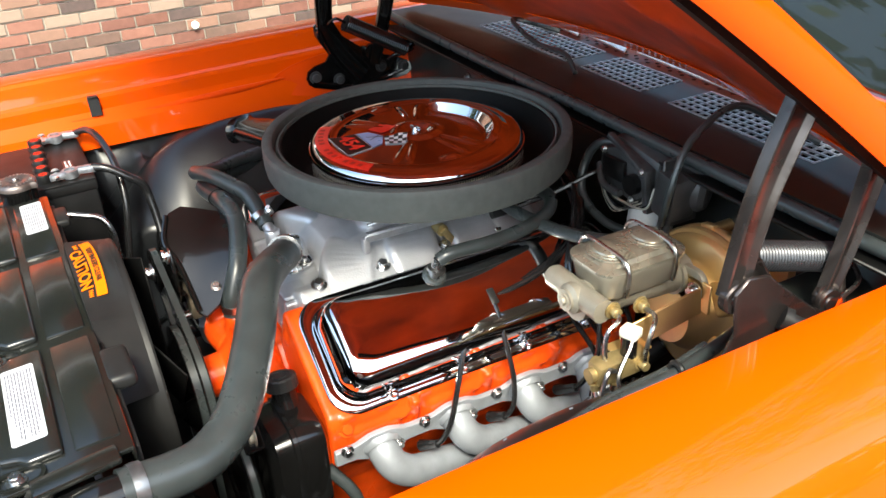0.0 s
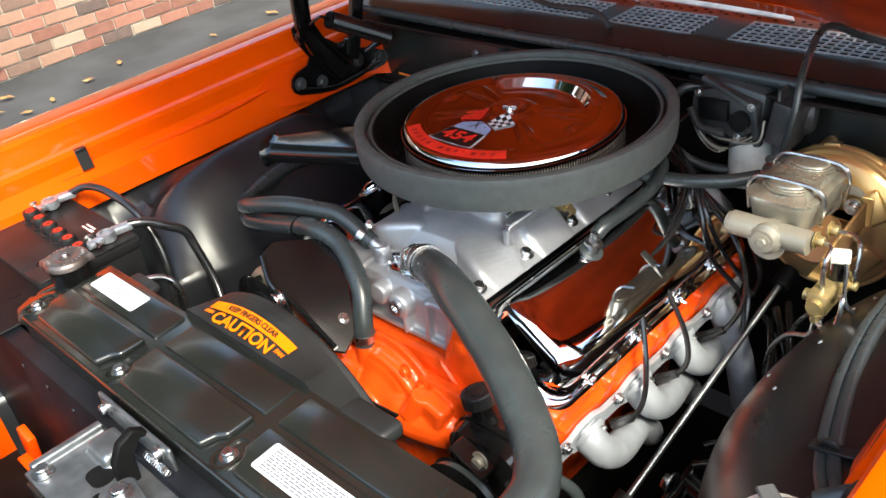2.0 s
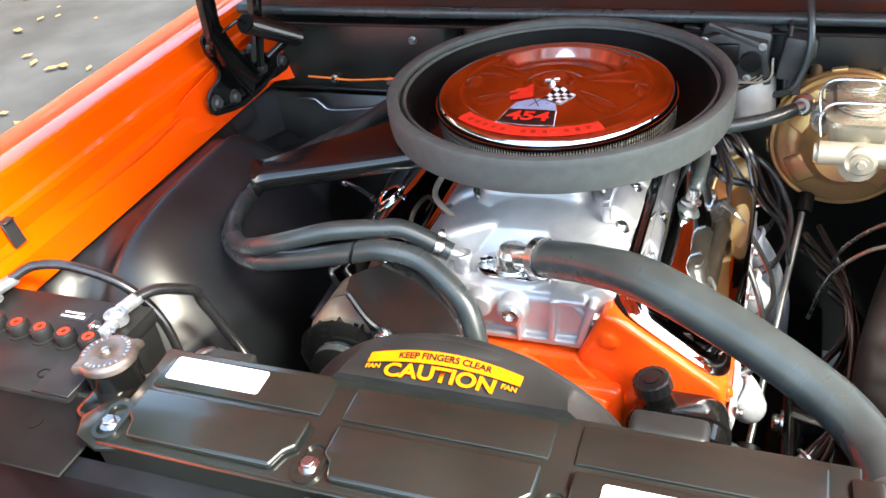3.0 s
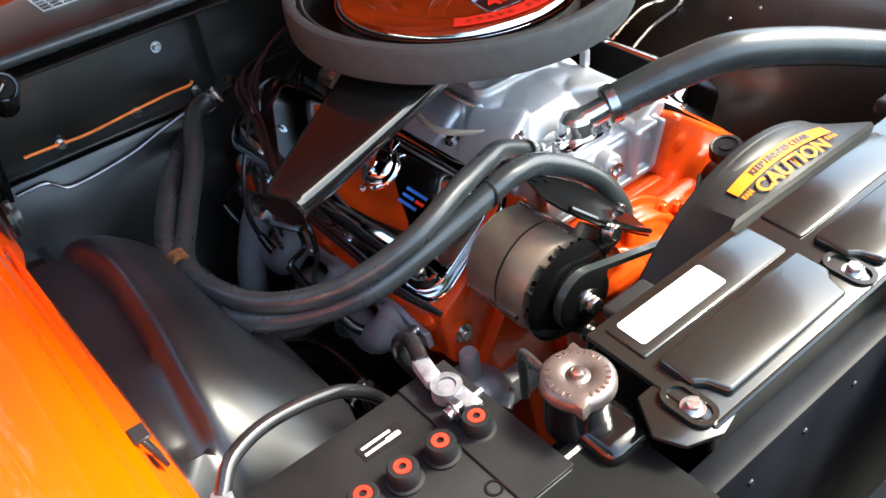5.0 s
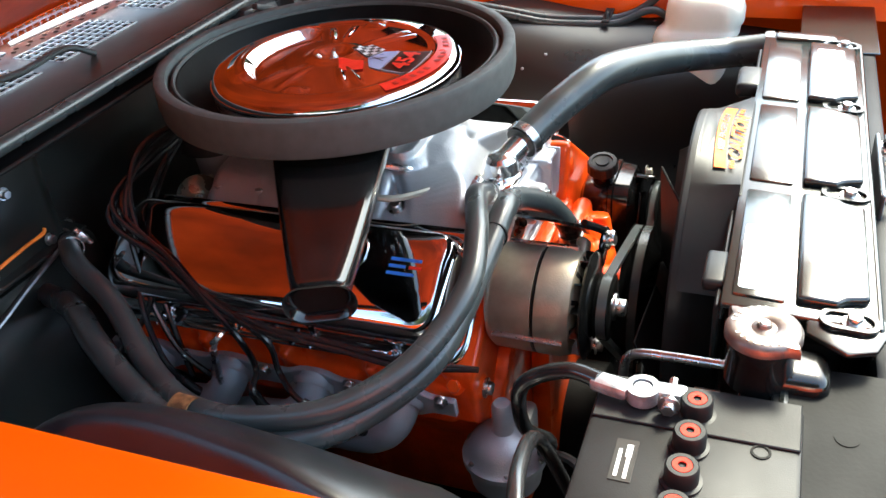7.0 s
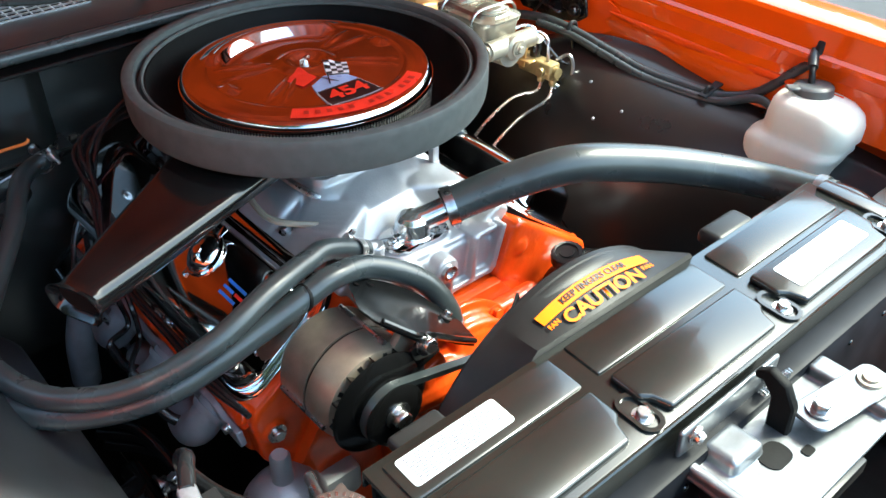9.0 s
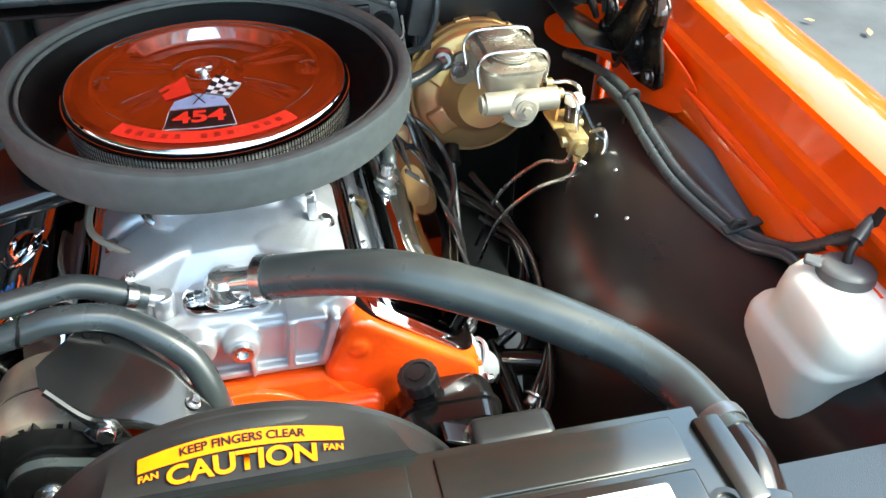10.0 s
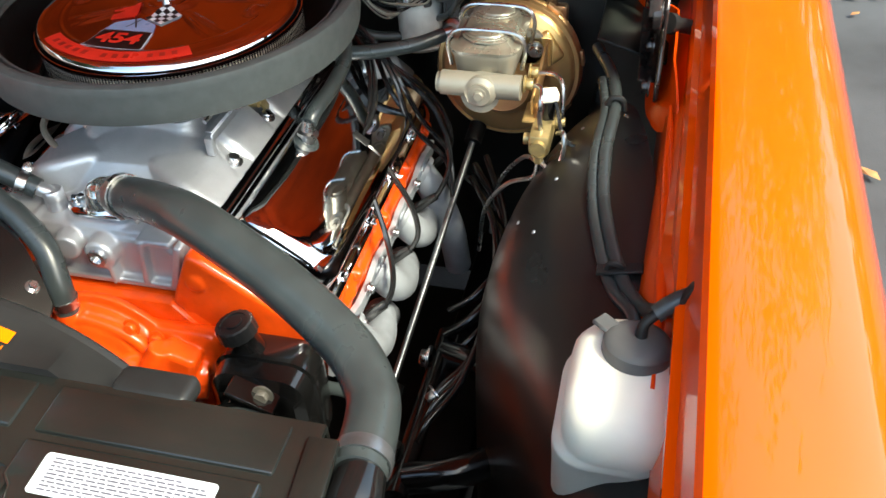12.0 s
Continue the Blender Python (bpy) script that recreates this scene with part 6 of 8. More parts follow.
def steering_pump():
    ps = thing("power_steering_pump", (0.235, -0.34, 0.66), "black power steering pump with a ribbed cap", "power steering pump")
    m = aim((0.238, -0.300, 0.715), (0, -1, 0))
    secs = []
    for z, w, h in ((0.0, 0.085, 0.115), (0.008, 0.112, 0.145), (0.020, 0.120, 0.153), (0.046, 0.121, 0.154), (0.048, 0.128, 0.161), (0.054, 0.128, 0.161), (0.056, 0.121, 0.154), (0.078, 0.116, 0.148), (0.088, 0.095, 0.125)):
        secs.append([m @ Vector((a, b - 0.01, z)) for a, b in rrect(w, h, min(w, h) * 0.24, 8)])
    part("reservoir", loft(secs), GLOSS, ps)
    part("neck", tube([(0.225, -0.335, 0.755), (0.212, -0.335, 0.785), (0.206, -0.335, 0.803)], [0.022, 0.018, 0.0175], 18), GLOSS, ps)
    cap = []
    na = 64
    axis = aim((0.2055, -0.335, 0.800), (-0.25, 0, 1))
    for r, z in ((0, 0.020), (0.010, 0.0205), (0.0105, 0.0185), (0.016, 0.0185), (0.0165, 0.0205), (0.0215, 0.0200), (0.0230, 0.018), (0.0235, 0.002), (0.0190, 0.0)):
        row = [axis @ Vector((r * (1 + (0.035 * (k % 4 < 2) if r > 0.021 else 0)) * math.cos(2 * math.pi * k / na), r * (1 + (0.035 * (k % 4 < 2) if r > 0.021 else 0)) * math.sin(2 * math.pi * k / na), z)) for k in range(na)]
        row.append(row[0])
        cap.append(row)
    bm = grid(cap)
    bmesh.ops.remove_doubles(bm, verts=bm.verts, dist=1e-5)
    part("cap", bm, PLASTIC, ps, "ribbed black filler cap", 30)
    part("mount_bracket", join(box(0.055, 0.006, 0.11, Matrix.Translation((0.215, -0.394, 0.700)) @ Matrix.Rotation(radians(25), 4, "Y"), 0.002, 1), box(0.06, 0.03, 0.006, Matrix.Translation((0.245, -0.40, 0.775)) @ Matrix.Rotation(radians(25), 4, "Y"), 0.002, 1)), GLOSS, ps)
    part("pulley", lathe([(0, 0), (0.062, 0), (0.068, 0.003), (0.058, 0.010), (0.068, 0.017), (0.062, 0.020), (0, 0.012)], 40, aim((0.238, -0.405, 0.700), (0, -1, 0))), GLOSS, ps)
    part("bolt", bolt((0.256, -0.396, 0.775), (0, -1, 0.1), 0.009), IRON, ps)
    part("pressure_hose", tube([(0.28, -0.31, 0.70), (0.32, -0.28, 0.64), (0.34, -0.33, 0.55), (0.36, -0.28, 0.47)], 0.009, 10), RUBBER, ps)


def battery():
    bt = thing("battery", (-0.548, -0.545, 0.72), "black battery with six red ringed filler caps", "battery")
    part("case", box(0.262, 0.168, 0.19, Matrix.Translation((-0.548, -0.5455, 0.815)), 0.006, 2), BATT, bt)
    part("cover", box(0.268, 0.172, 0.022, Matrix.Translation((-0.548, -0.5455, 0.9145)), 0.005, 2), BATT, bt)
    part("top_step", box(0.055, 0.168, 0.004, Matrix.Translation((-0.441, -0.5455, 0.926)), 0.001, 1), BATT, bt)
    for k in range(6):
        p = Vector((-0.445 - 0.0387 * k, -0.546 + 0.0012 * k, 0.925))
        c = part("vent_cap", join(lathe([(0.0165, 0), (0.0165, 0.003), (0.0125, 0.004)], 28, Matrix.Translation(p)), lathe([(0.0125, 0), (0.0135, 0.004), (0.0135, 0.017), (0.0120, 0.0195), (0.0085, 0.0195), (0.0080, 0.0175), (0, 0.0175)], 28, Matrix.Translation(p))), BATT, bt)
        part("red_ring", lathe([(0.0035, 0.0182), (0.0078, 0.0182), (0.0078, 0.0196), (0.0035, 0.0196)], 20, Matrix.Translation(p), close=True), REDCAP, c)
    part("base_tray", box(0.30, 0.21, 0.012, Matrix.Translation((-0.548, -0.5455, 0.715)), 0.003), BLACK, bt)
    lb = part("label", box(0.046, 0.018, 0.0006, Matrix.Translation((-0.512, -0.497, 0.926)) @ Matrix.Rotation(radians(0), 4, "Z")), DECALB, bt)
    for k, (w, dx, dy) in enumerate(((0.030, -0.004, 0.004), (0.014, 0.010, -0.003), (0.024, -0.008, -0.0035))):
        part("print_bar", box(w, 0.0028 + 0.002 * (k == 1), 0.0004, Matrix.Translation((-0.512 + dx, -0.497 + dy, 0.9267))), DECALW, lb)
    for k, (x, y) in enumerate(((-0.475, -0.60), (-0.445, -0.605))):
        part("moulded_mark", lathe([(0.006, 0), (0.008, 0), (0.008, 0.001), (0.006, 0.001)], 20, Matrix.Translation((x, y, 0.9255)), close=True), FLAT, bt)
    for x in (-0.440, -0.648):
        m = Matrix.Translation((x, -0.500, 0.926))
        t = part("terminal_clamp", join(lathe([(0.009, 0.004), (0.0145, 0.004), (0.0145, 0.018), (0.009, 0.018)], 24, m, close=True), lathe([(0, 0), (0.0088, 0), (0.0080, 0.016), (0, 0.016)], 18, m),
             box(0.016, 0.030, 0.011, m @ Matrix.Translation((0.004, -0.022, 0.011)), 0.003), box(0.018, 0.036, 0.014, m @ Matrix.Translation((0.0, 0.028, 0.012)) @ Matrix.Rotation(radians(-12), 4, "Z"), 0.005, 2)), LEAD, bt, "grey lead cable clamp")
        part("clamp_bolt", join(rod((x - 0.012, -0.524, 0.938), (x + 0.020, -0.524, 0.938), 0.004, 8), bolt((x - 0.012, -0.524, 0.938), (-1, 0, 0), 0.0065)), STEEL, t)
    cb = thing("battery_cable", (-0.44, -0.45, 0.94), "black battery cables running from the terminals", "cable")
    part("cable", tube([(-0.438, -0.462, 0.940), (-0.426, -0.435, 0.935), (-0.414, -0.405, 0.915), (-0.412, -0.383, 0.895), (-0.408, -0.376, 0.865), (-0.378, -0.373, 0.80), (-0.331, -0.385, 0.74), (-0.26, -0.36, 0.64)], 0.008, 10), WIRE, cb)
    part("cable", tube([(-0.646, -0.462, 0.940), (-0.62, -0.440, 0.950), (-0.57, -0.425, 0.945), (-0.50, -0.415, 0.915), (-0.455, -0.415, 0.86), (-0.43, -0.43, 0.78), (-0.41, -0.45, 0.68)], 0.007, 10), WIRE, cb)


def fuel_pump():
    fp = thing("fuel_pump", (-0.285, -0.355, 0.60), "grey cast fuel pump low on the block", "fuel pump")
    part("dome", lathe([(0, -0.05), (0.045, -0.045), (0.050, -0.01), (0.054, -0.008), (0.054, 0.0), (0.048, 0.004), (0.044, 0.016), (0.030, 0.030), (0.014, 0.036), (0.013, 0.075), (0.010, 0.08), (0, 0.08)], 40, Matrix.Translation((-0.275, -0.310, 0.650))), ALU, fp)
    part("arm", box(0.12, 0.05, 0.05, Matrix.Translation((-0.225, -0.30, 0.615)), 0.01), ALU, fp)
    for k in range(6):
        a = radians(60 * k + 20)
        part("screw", bolt((-0.275 + 0.048 * math.cos(a), -0.310 + 0.048 * math.sin(a), 0.651), (0, 0, 1), 0.004, 0.004), STEEL, fp)
    part("fuel_hose", tube([(-0.275, -0.35, 0.66), (-0.29, -0.40, 0.67), (-0.31, -0.43, 0.64), (-0.33, -0.44, 0.58)], 0.006, 8), RUBBER, fp)


radiator()
shroud()
fan()
hoses()
alternator()
bracket()
belt("drive_belt", ((0.005, 0.715, 0.094), (-0.184, 0.828, 0.036)), -0.4185, "black rubber belt from water pump to alternator")
belt("drive_belt", ((0.005, 0.715, 0.094), (0.005, 0.46, 0.080)), -0.433, "black rubber belt from crank to water pump")
belt("drive_belt", ((0.005, 0.46, 0.080), (0.238, 0.700, 0.060)), -0.4165, "black rubber belt to the steering pump")
crank = thing("crank_pulley", (0.005, -0.42, 0.46), "black crankshaft pulley below the water pump", "pulley")
part("sheave", lathe([(0, 0), (0.08, 0), (0.084, 0.003), (0.076, 0.010), (0.084, 0.017), (0.076, 0.024), (0.084, 0.031), (0.06, 0.034), (0, 0.034)], 44, aim((0.005, -0.408, 0.46), (0, -1, 0))), GLOSS, crank)
part("damper", lathe([(0, 0), (0.09, 0), (0.09, 0.05), (0, 0.05)], 44, aim((0.005, -0.33, 0.46), (0, -1, 0))), FLAT, crank)
part("snout", rod((0.005, -0.30, 0.46), (0.005, -0.42, 0.46), 0.03, 20), FLAT, crank)
steering_pump()
battery()
fuel_pump()


# ---- brakes and firewall ----
def booster():
    bs = thing("brake_booster", (0.421, 0.24, 0.86), "gold plated round brake booster on the firewall", "brake booster")
    ax = Vector((0, -1, 0.10)).normalized()
    m = aim((0.421, 0.268, 0.860), ax)
    part("shell", lathe([(0, -0.05), (0.070, -0.05), (0.094, -0.02), (0.107, 0.0), (0.1135, 0.004), (0.1155, 0.010), (0.1130, 0.015), (0.1100, 0.017), (0.1130, 0.021), (0.1145, 0.026), (0.1115, 0.031), (0.1060, 0.0315), (0.1030, 0.036), (0.0985, 0.040), (0.075, 0.046), (0.066, 0.050), (0.060, 0.066), (0.050, 0.078), (0.045, 0.090), (0, 0.092)], 80, m), GOLD, bs, smooth=50)
    for k, a in enumerate((35, 145, 215, 325)):
        part("pressed_dimple", box(0.035, 0.05, 0.012, m @ Matrix.Rotation(radians(a), 4, "Z") @ Matrix.Translation((0.076, 0, 0.048)) @ Matrix.Rotation(radians(20), 4, "Y"), 0.006, 3), GOLD, bs)
    for k in range(8):
        a = radians(45 * k + 10)
        part("crimp_tab", box(0.007, 0.024, 0.014, m @ Matrix.Rotation(a, 4, "Z") @ Matrix.Translation((0.1145, 0, 0.012)), 0.002), GOLD, bs)
    part("check_valve", join(lathe([(0, 0), (0.017, 0), (0.017, 0.012), (0.012, 0.016), (0, 0.016)], 24, aim((0.353, 0.185, 0.950), (-0.3, -1, 0.25))), rod((0.351, 0.172, 0.953), (0.335, 0.165, 0.950), 0.008, 10)), STEEL, bs)
    part("mount_plate", box(0.16, 0.02, 0.14, Matrix.Translation((0.421, 0.335, 0.862)), 0.006), GOLD, bs)
    for x, z in ((0.37, 0.94), (0.475, 0.94), (0.37, 0.83), (0.475, 0.83)):
        part("stand_off", rod((x, 0.30, z), (x, 0.343, z), 0.010, 10), GOLD, bs)
    vh = thing("vacuum_hose", (0.25, 0.13, 0.94), "black rubber vacuum hose to the brake booster", "hose")
    part("hose", tube([(0.340, 0.163, 0.951), (0.300, 0.135, 0.945), (0.23, 0.11, 0.940), (0.14, 0.09, 0.945), (0.06, 0.10, 0.955)], 0.0105, 12), RUBBER, vh)


def master_cylinder():
    mc = thing("master_cylinder", (0.424, 0.10, 0.95), "natural cast iron master cylinder with wire bails", "master cylinder")
    secs = []
    for z, w, l, r in ((0.948, 0.062, 0.105, 0.02), (0.958, 0.078, 0.125, 0.02), (0.985, 0.086, 0.134, 0.022), (0.990, 0.092, 0.140, 0.024), (0.994, 0.092, 0.140, 0.024)):
        secs.append([(0.424 + a, 0.097 + b, z) for a, b in rrect(w, l, r, 6)])
    part("reservoir", loft(secs), IRON, mc)
    secs = []
    for z, w, l, r in ((0.9942, 0.094, 0.142, 0.024), (0.9975, 0.094, 0.142, 0.024), (1.0000, 0.084, 0.132, 0.024), (1.0005, 0.074, 0.122, 0.024), (1.0060, 0.066, 0.112, 0.024), (1.0075, 0.050, 0.096, 0.02)):
        secs.append([(0.424 + a, 0.097 + b, z) for a, b in rrect(w, l, r, 6)])
    cv = part("cover", loft(secs), COVERM, mc, "stamped gold tinted reservoir cover")
    for y in (0.064, 0.130):
        dm = Matrix.Translation((0.424, y, 1.0055)) @ Matrix.Diagonal((1.12, 0.92, 1, 1))
        part("dome", lathe([(0.0300, 0), (0.0295, 0.0020), (0.0265, 0.0030), (0.0260, 0.0045), (0.0230, 0.0052), (0.0215, 0.0072), (0.0150, 0.0090), (0.0060, 0.0097), (0, 0.0098)], 36, dm), COVERM, cv)
    part("cylinder", join(rod((0.424, 0.012, 0.945), (0.424, 0.178, 0.935), 0.026, 24), lathe([(0, 0), (0.030, 0), (0.030, 0.02), (0, 0.02)], 28, aim((0.424, 0.175, 0.935), (0, 1, -0.06)))), IRON, mc)
    part("cross_boss", join(rod((0.372, 0.018, 0.957), (0.478, 0.018, 0.957), 0.0165, 20), rod((0.366, 0.018, 0.957), (0.373, 0.018, 0.957), 0.013, 16)), IRON, mc)
    part("front_plug", join(lathe([(0, 0), (0.021, 0), (0.021, 0.010), (0.015, 0.014), (0.015, 0.018), (0, 0.018)], 28, aim((0.4265, 0.012, 0.954), (0, -1, 0.05))), bolt((0.4265, -0.006, 0.955), (0, -1, 0.05), 0.007, 0.004)), IRON, mc)
    for y in (0.058, 0.136):
        part("bail_wire", tube([(0.472, y, 0.962), (0.476, y, 0.995), (0.462, y, 1.0125), (0.424, y, 1.0145), (0.386, y, 1.0125), (0.372, y, 0.995), (0.376, y, 0.962)], 0.0028, 8, per=6), STEEL, mc, "plated wire bail")
    part("mount_flange", prism(rrect(0.12, 0.055, 0.02), 0.010, aim((0.424, 0.192, 0.930), (0, -1, 0)), 0.002), IRON, mc)
    for s in (-1, 1):
        part("nut", bolt((0.424 + s * 0.047, 0.180, 0.930), (0, -1, 0), 0.009, 0.009), STEEL, mc)
    part("port_fitting", bolt((0.480, 0.030, 0.957), (1, 0, 0), 0.008, 0.010), BRASS, mc)
    part("port_fitting", bolt((0.480, 0.075, 0.950), (1, 0, 0), 0.008, 0.010), BRASS, mc)


def brake_valve():
    bv = thing("brake_proportioning_valve", (0.503, 0.03, 0.89), "brass brake valve on a gold plated bracket", "brake valve")
    part("bracket", join(box(0.004, 0.135, 0.042, Matrix.Translation((0.490, 0.105, 0.918)) @ Matrix.Rotation(radians(8), 4, "X"), 0.001, 1), box(0.06, 0.004, 0.045, Matrix.Translation((0.466, 0.184, 0.925)), 0.001, 1), box(0.035, 0.05, 0.004, Matrix.Translation((0.497, 0.045, 0.905)), 0.001, 1)), GOLD, bv)
    part("valve_body", join(box(0.028, 0.080, 0.030, Matrix.Translation((0.508, 0.022, 0.893)), 0.005, 2), rod((0.508, -0.018, 0.893), (0.508, -0.026, 0.893), 0.010, 14), rod((0.494, 0.0, 0.893), (0.486, 0.0, 0.893), 0.008, 12)), BRASS, bv)
    part("switch", join(rod((0.511, 0.034, 0.905), (0.511, 0.034, 0.934), 0.011, 14)), GLOSS, bv)
    part("connector", box(0.024, 0.020, 0.014, Matrix.Translation((0.513, 0.034, 0.941)) @ Matrix.Rotation(radians(20), 4, "Z"), 0.003), WHITEP, bv, "white plastic wire plug")
    for z in (0.0,):
        part("fitting", join(bolt((0.508, -0.014, 0.880), (0, 0, -1), 0.007, 0.012), bolt((0.508, 0.015, 0.879), (0, 0, -1), 0.007, 0.012), bolt((0.523, 0.045, 0.895), (1, 0, 0), 0.007, 0.010)), BRASS, bv)
    bl = thing("brake_line", (0.5, 0.03, 0.9), "thin steel brake lines bent round the valve", "brake line")
    lines = [[(0.490, 0.030, 0.957), (0.503, 0.022, 0.957), (0.506, 0.004, 0.948), (0.506, 0.0, 0.925), (0.508, 0.0, 0.908)],
             [(0.490, 0.075, 0.950), (0.515, 0.07, 0.952), (0.528, 0.055, 0.945), (0.530, 0.045, 0.915), (0.530, 0.045, 0.897)],
             [(0.530, 0.0, 0.905), (0.540, -0.020, 0.918), (0.542, -0.03, 0.895), (0.532, -0.025, 0.862), (0.512, -0.016, 0.866)],
             [(0.508, 0.012, 0.868), (0.503, 0.02, 0.845), (0.475, 0.06, 0.82), (0.43, 0.11, 0.73), (0.41, 0.15, 0.6)],
             [(0.508, -0.016, 0.866), (0.500, -0.010, 0.838), (0.46, 0.02, 0.80), (0.42, 0.06, 0.72), (0.40, 0.10, 0.6)],
             [(0.512, -0.012, 0.868), (0.53, -0.02, 0.842), (0.570, -0.01, 0.848), (0.60, 0.02, 0.885), (0.615, 0.045, 0.915)]]
    for p in lines:
        part("line", tube(p, 0.0032, 8), STEEL, bl)


def washer_bottle():
    wb = thing("washer_bottle", (0.635, -0.44, 0.79), "translucent white plastic washer fluid bottle with a dark cap", "washer bottle")
    secs = []
    for z, cx, cy, w, l, r in ((0.740, 0.640, -0.416, 0.080, 0.115, 0.028), (0.750, 0.640, -0.416, 0.094, 0.130, 0.032), (0.800, 0.641, -0.416, 0.100, 0.138, 0.032), (0.852, 0.642, -0.416, 0.104, 0.145, 0.032), (0.872, 0.6425, -0.420, 0.106, 0.150, 0.034), (0.884, 0.6440, -0.426, 0.106, 0.152, 0.036),
                              (0.889, 0.6465, -0.430, 0.099, 0.143, 0.036), (0.894, 0.6480, -0.433, 0.097, 0.139, 0.036), (0.901, 0.6490, -0.436, 0.101, 0.143, 0.038), (0.922, 0.6490, -0.437, 0.102, 0.142, 0.040), (0.938, 0.6490, -0.436, 0.098, 0.135, 0.040), (0.948, 0.6495, -0.433, 0.086, 0.120, 0.038), (0.9535, 0.650, -0.429, 0.070, 0.098, 0.033), (0.9560, 0.651, -0.426, 0.050, 0.075, 0.024)):
        secs.append([(cx + a, cy + b, z) for a, b in rrect(w, l, r, 6)])
    part("bottle", loft(secs), WHITEP, wb, smooth=60)
    cap = join(lathe([(0, 0.018), (0.022, 0.018), (0.028, 0.0165), (0.031, 0.013), (0.0315, 0.0), (0, 0.0)], 40, aim((0.656, -0.418, 0.951), (0.05, 0.12, 1))), box(0.024, 0.018, 0.005, Matrix.Translation((0.628, -0.400, 0.965)) @ Matrix.Rotation(radians(-40), 4, "Z"), 0.002, 1))
    part("cap", cap, CAPG, wb, "dark grey plastic cap")
    part("nozzle", tube([(0.658, -0.412, 0.966), (0.660, -0.408, 0.980), (0.672, -0.400, 0.990)], [0.006, 0.005, 0.005], 10), PLASTIC, wb)
    part("hose_end", tube([(0.668, -0.402, 0.987), (0.682, -0.394, 0.996), (0.700, -0.386, 1.003)], 0.0085, 10), RUBBER, wb)
    part("hold_strap", box(0.006, 0.11, 0.018, Matrix.Translation((0.693, -0.44, 0.90)), 0.002), BLACK, wb)


CAPG = material("grey_moulded_cap", (0.085, 0.088, 0.088), 0.42, var=0.12, scale=20, bump=0.1)
PUMPC = material("pale_grey_moulding", (0.50, 0.50, 0.47), 0.45, var=0.1, scale=30, bump=0.15)


def wiper_motor():
    wm = thing("wiper_motor", (0.27, 0.31, 0.98), "dark wiper motor with wiring on the firewall", "wiper motor")
    gm = Matrix.Translation((0.238, 0.295, 1.000)) @ Matrix.Rotation(radians(8), 4, "Y")
    part("gearcase", box(0.125, 0.085, 0.085, gm, 0.010, 2, 0.86), GREYBOX, wm)
    cvr = part("cover", prism([(-0.055, -0.034), (0.030, -0.036), (0.055, -0.012), (0.050, 0.030), (-0.020, 0.038), (-0.058, 0.020)], 0.022, gm @ Matrix.Translation((0, -0.034, 0)) @ Matrix.Rotation(radians(90), 4, "X"), 0.004, 2), GREYBOX, wm)
    part("raised_panel", box(0.052, 0.010, 0.036, gm @ Matrix.Translation((-0.016, -0.060, 0.004)) @ Matrix.Rotation(radians(-10), 4, "Y"), 0.004, 2), BLACK, cvr)
    part("gear_boss", rod(gm @ Vector((0.030, -0.055, 0.0)), gm @ Vector((0.030, -0.068, 0.0)), 0.016, 20), BLACK, cvr)
    for x, z in ((-0.048, 0.022), (0.042, 0.026), (-0.045, -0.026), (0.030, -0.030)):
        part("screw", bolt(gm @ Vector((x, -0.058, z)), (0, -1, 0), 0.0045, 0.004), STEEL, cvr)
    part("casting_rib", join(box(0.090, 0.012, 0.010, gm @ Matrix.Translation((-0.004, -0.052, 0.036)) @ Matrix.Rotation(radians(14), 4, "Y"), 0.003), box(0.012, 0.014, 0.070, gm @ Matrix.Translation((0.052, -0.050, -0.004)) @ Matrix.Rotation(radians(-18), 4, "Y"), 0.003), tube([gm @ Vector((-0.058, -0.055, -0.010)), gm @ Vector((-0.030, -0.066, -0.030)), gm @ Vector((0.012, -0.066, -0.026))], 0.006, 10)), GREYBOX, wm)
    part("relay_box", box(0.044, 0.050, 0.072, Matrix.Translation((0.332, 0.262, 0.998)) @ Matrix.Rotation(radians(9), 4, "Y"), 0.006, 2), GREYBOX, wm, "worn grey relay box")
    part("motor_can", lathe([(0, 0), (0.030, 0), (0.037, 0.006), (0.037, 0.050), (0.030, 0.058), (0, 0.060)], 32, aim((0.302, 0.282, 1.004), (0.85, 0.5, -0.08))), GREYBOX, wm)
    part("terminal_block", box(0.030, 0.026, 0.040, gm @ Matrix.Translation((-0.072, -0.010, 0.008)), 0.004, 2), BLACK, wm)
    part("bracket", box(0.006, 0.075, 0.115, Matrix.Translation((0.322, 0.280, 0.995)), 0.002, 1), GREYBOX, wm)
    part("bracket_flange", box(0.022, 0.005, 0.095, Matrix.Translation((0.335, 0.243, 0.985)), 0.002, 1), GREYBOX, wm)
    part("pump_can", join(rod((0.272, 0.275, 0.955), (0.278, 0.262, 0.888), 0.036, 28), lathe([(0, 0), (0.030, 0), (0.038, 0.006), (0.038, 0.014), (0.036, 0.016)], 28, aim((0.279, 0.258, 0.876), (-0.08, 0.2, 1)))), PUMPC, wm, "pale grey washer pump can")
    rng = random.Random(4)
    for k in range(8):
        o = rng.uniform(-0.014, 0.014)
        part("motor_wire", tube([(0.195 + o, 0.255, 1.000), (0.205 + o, 0.236, 0.965), (0.245 + o, 0.230, 0.950 + o), (0.285 + o, 0.238, 0.965), (0.300, 0.25, 0.985 + o)], 0.0022, 6), WIRE if k % 2 else IRON, wm)
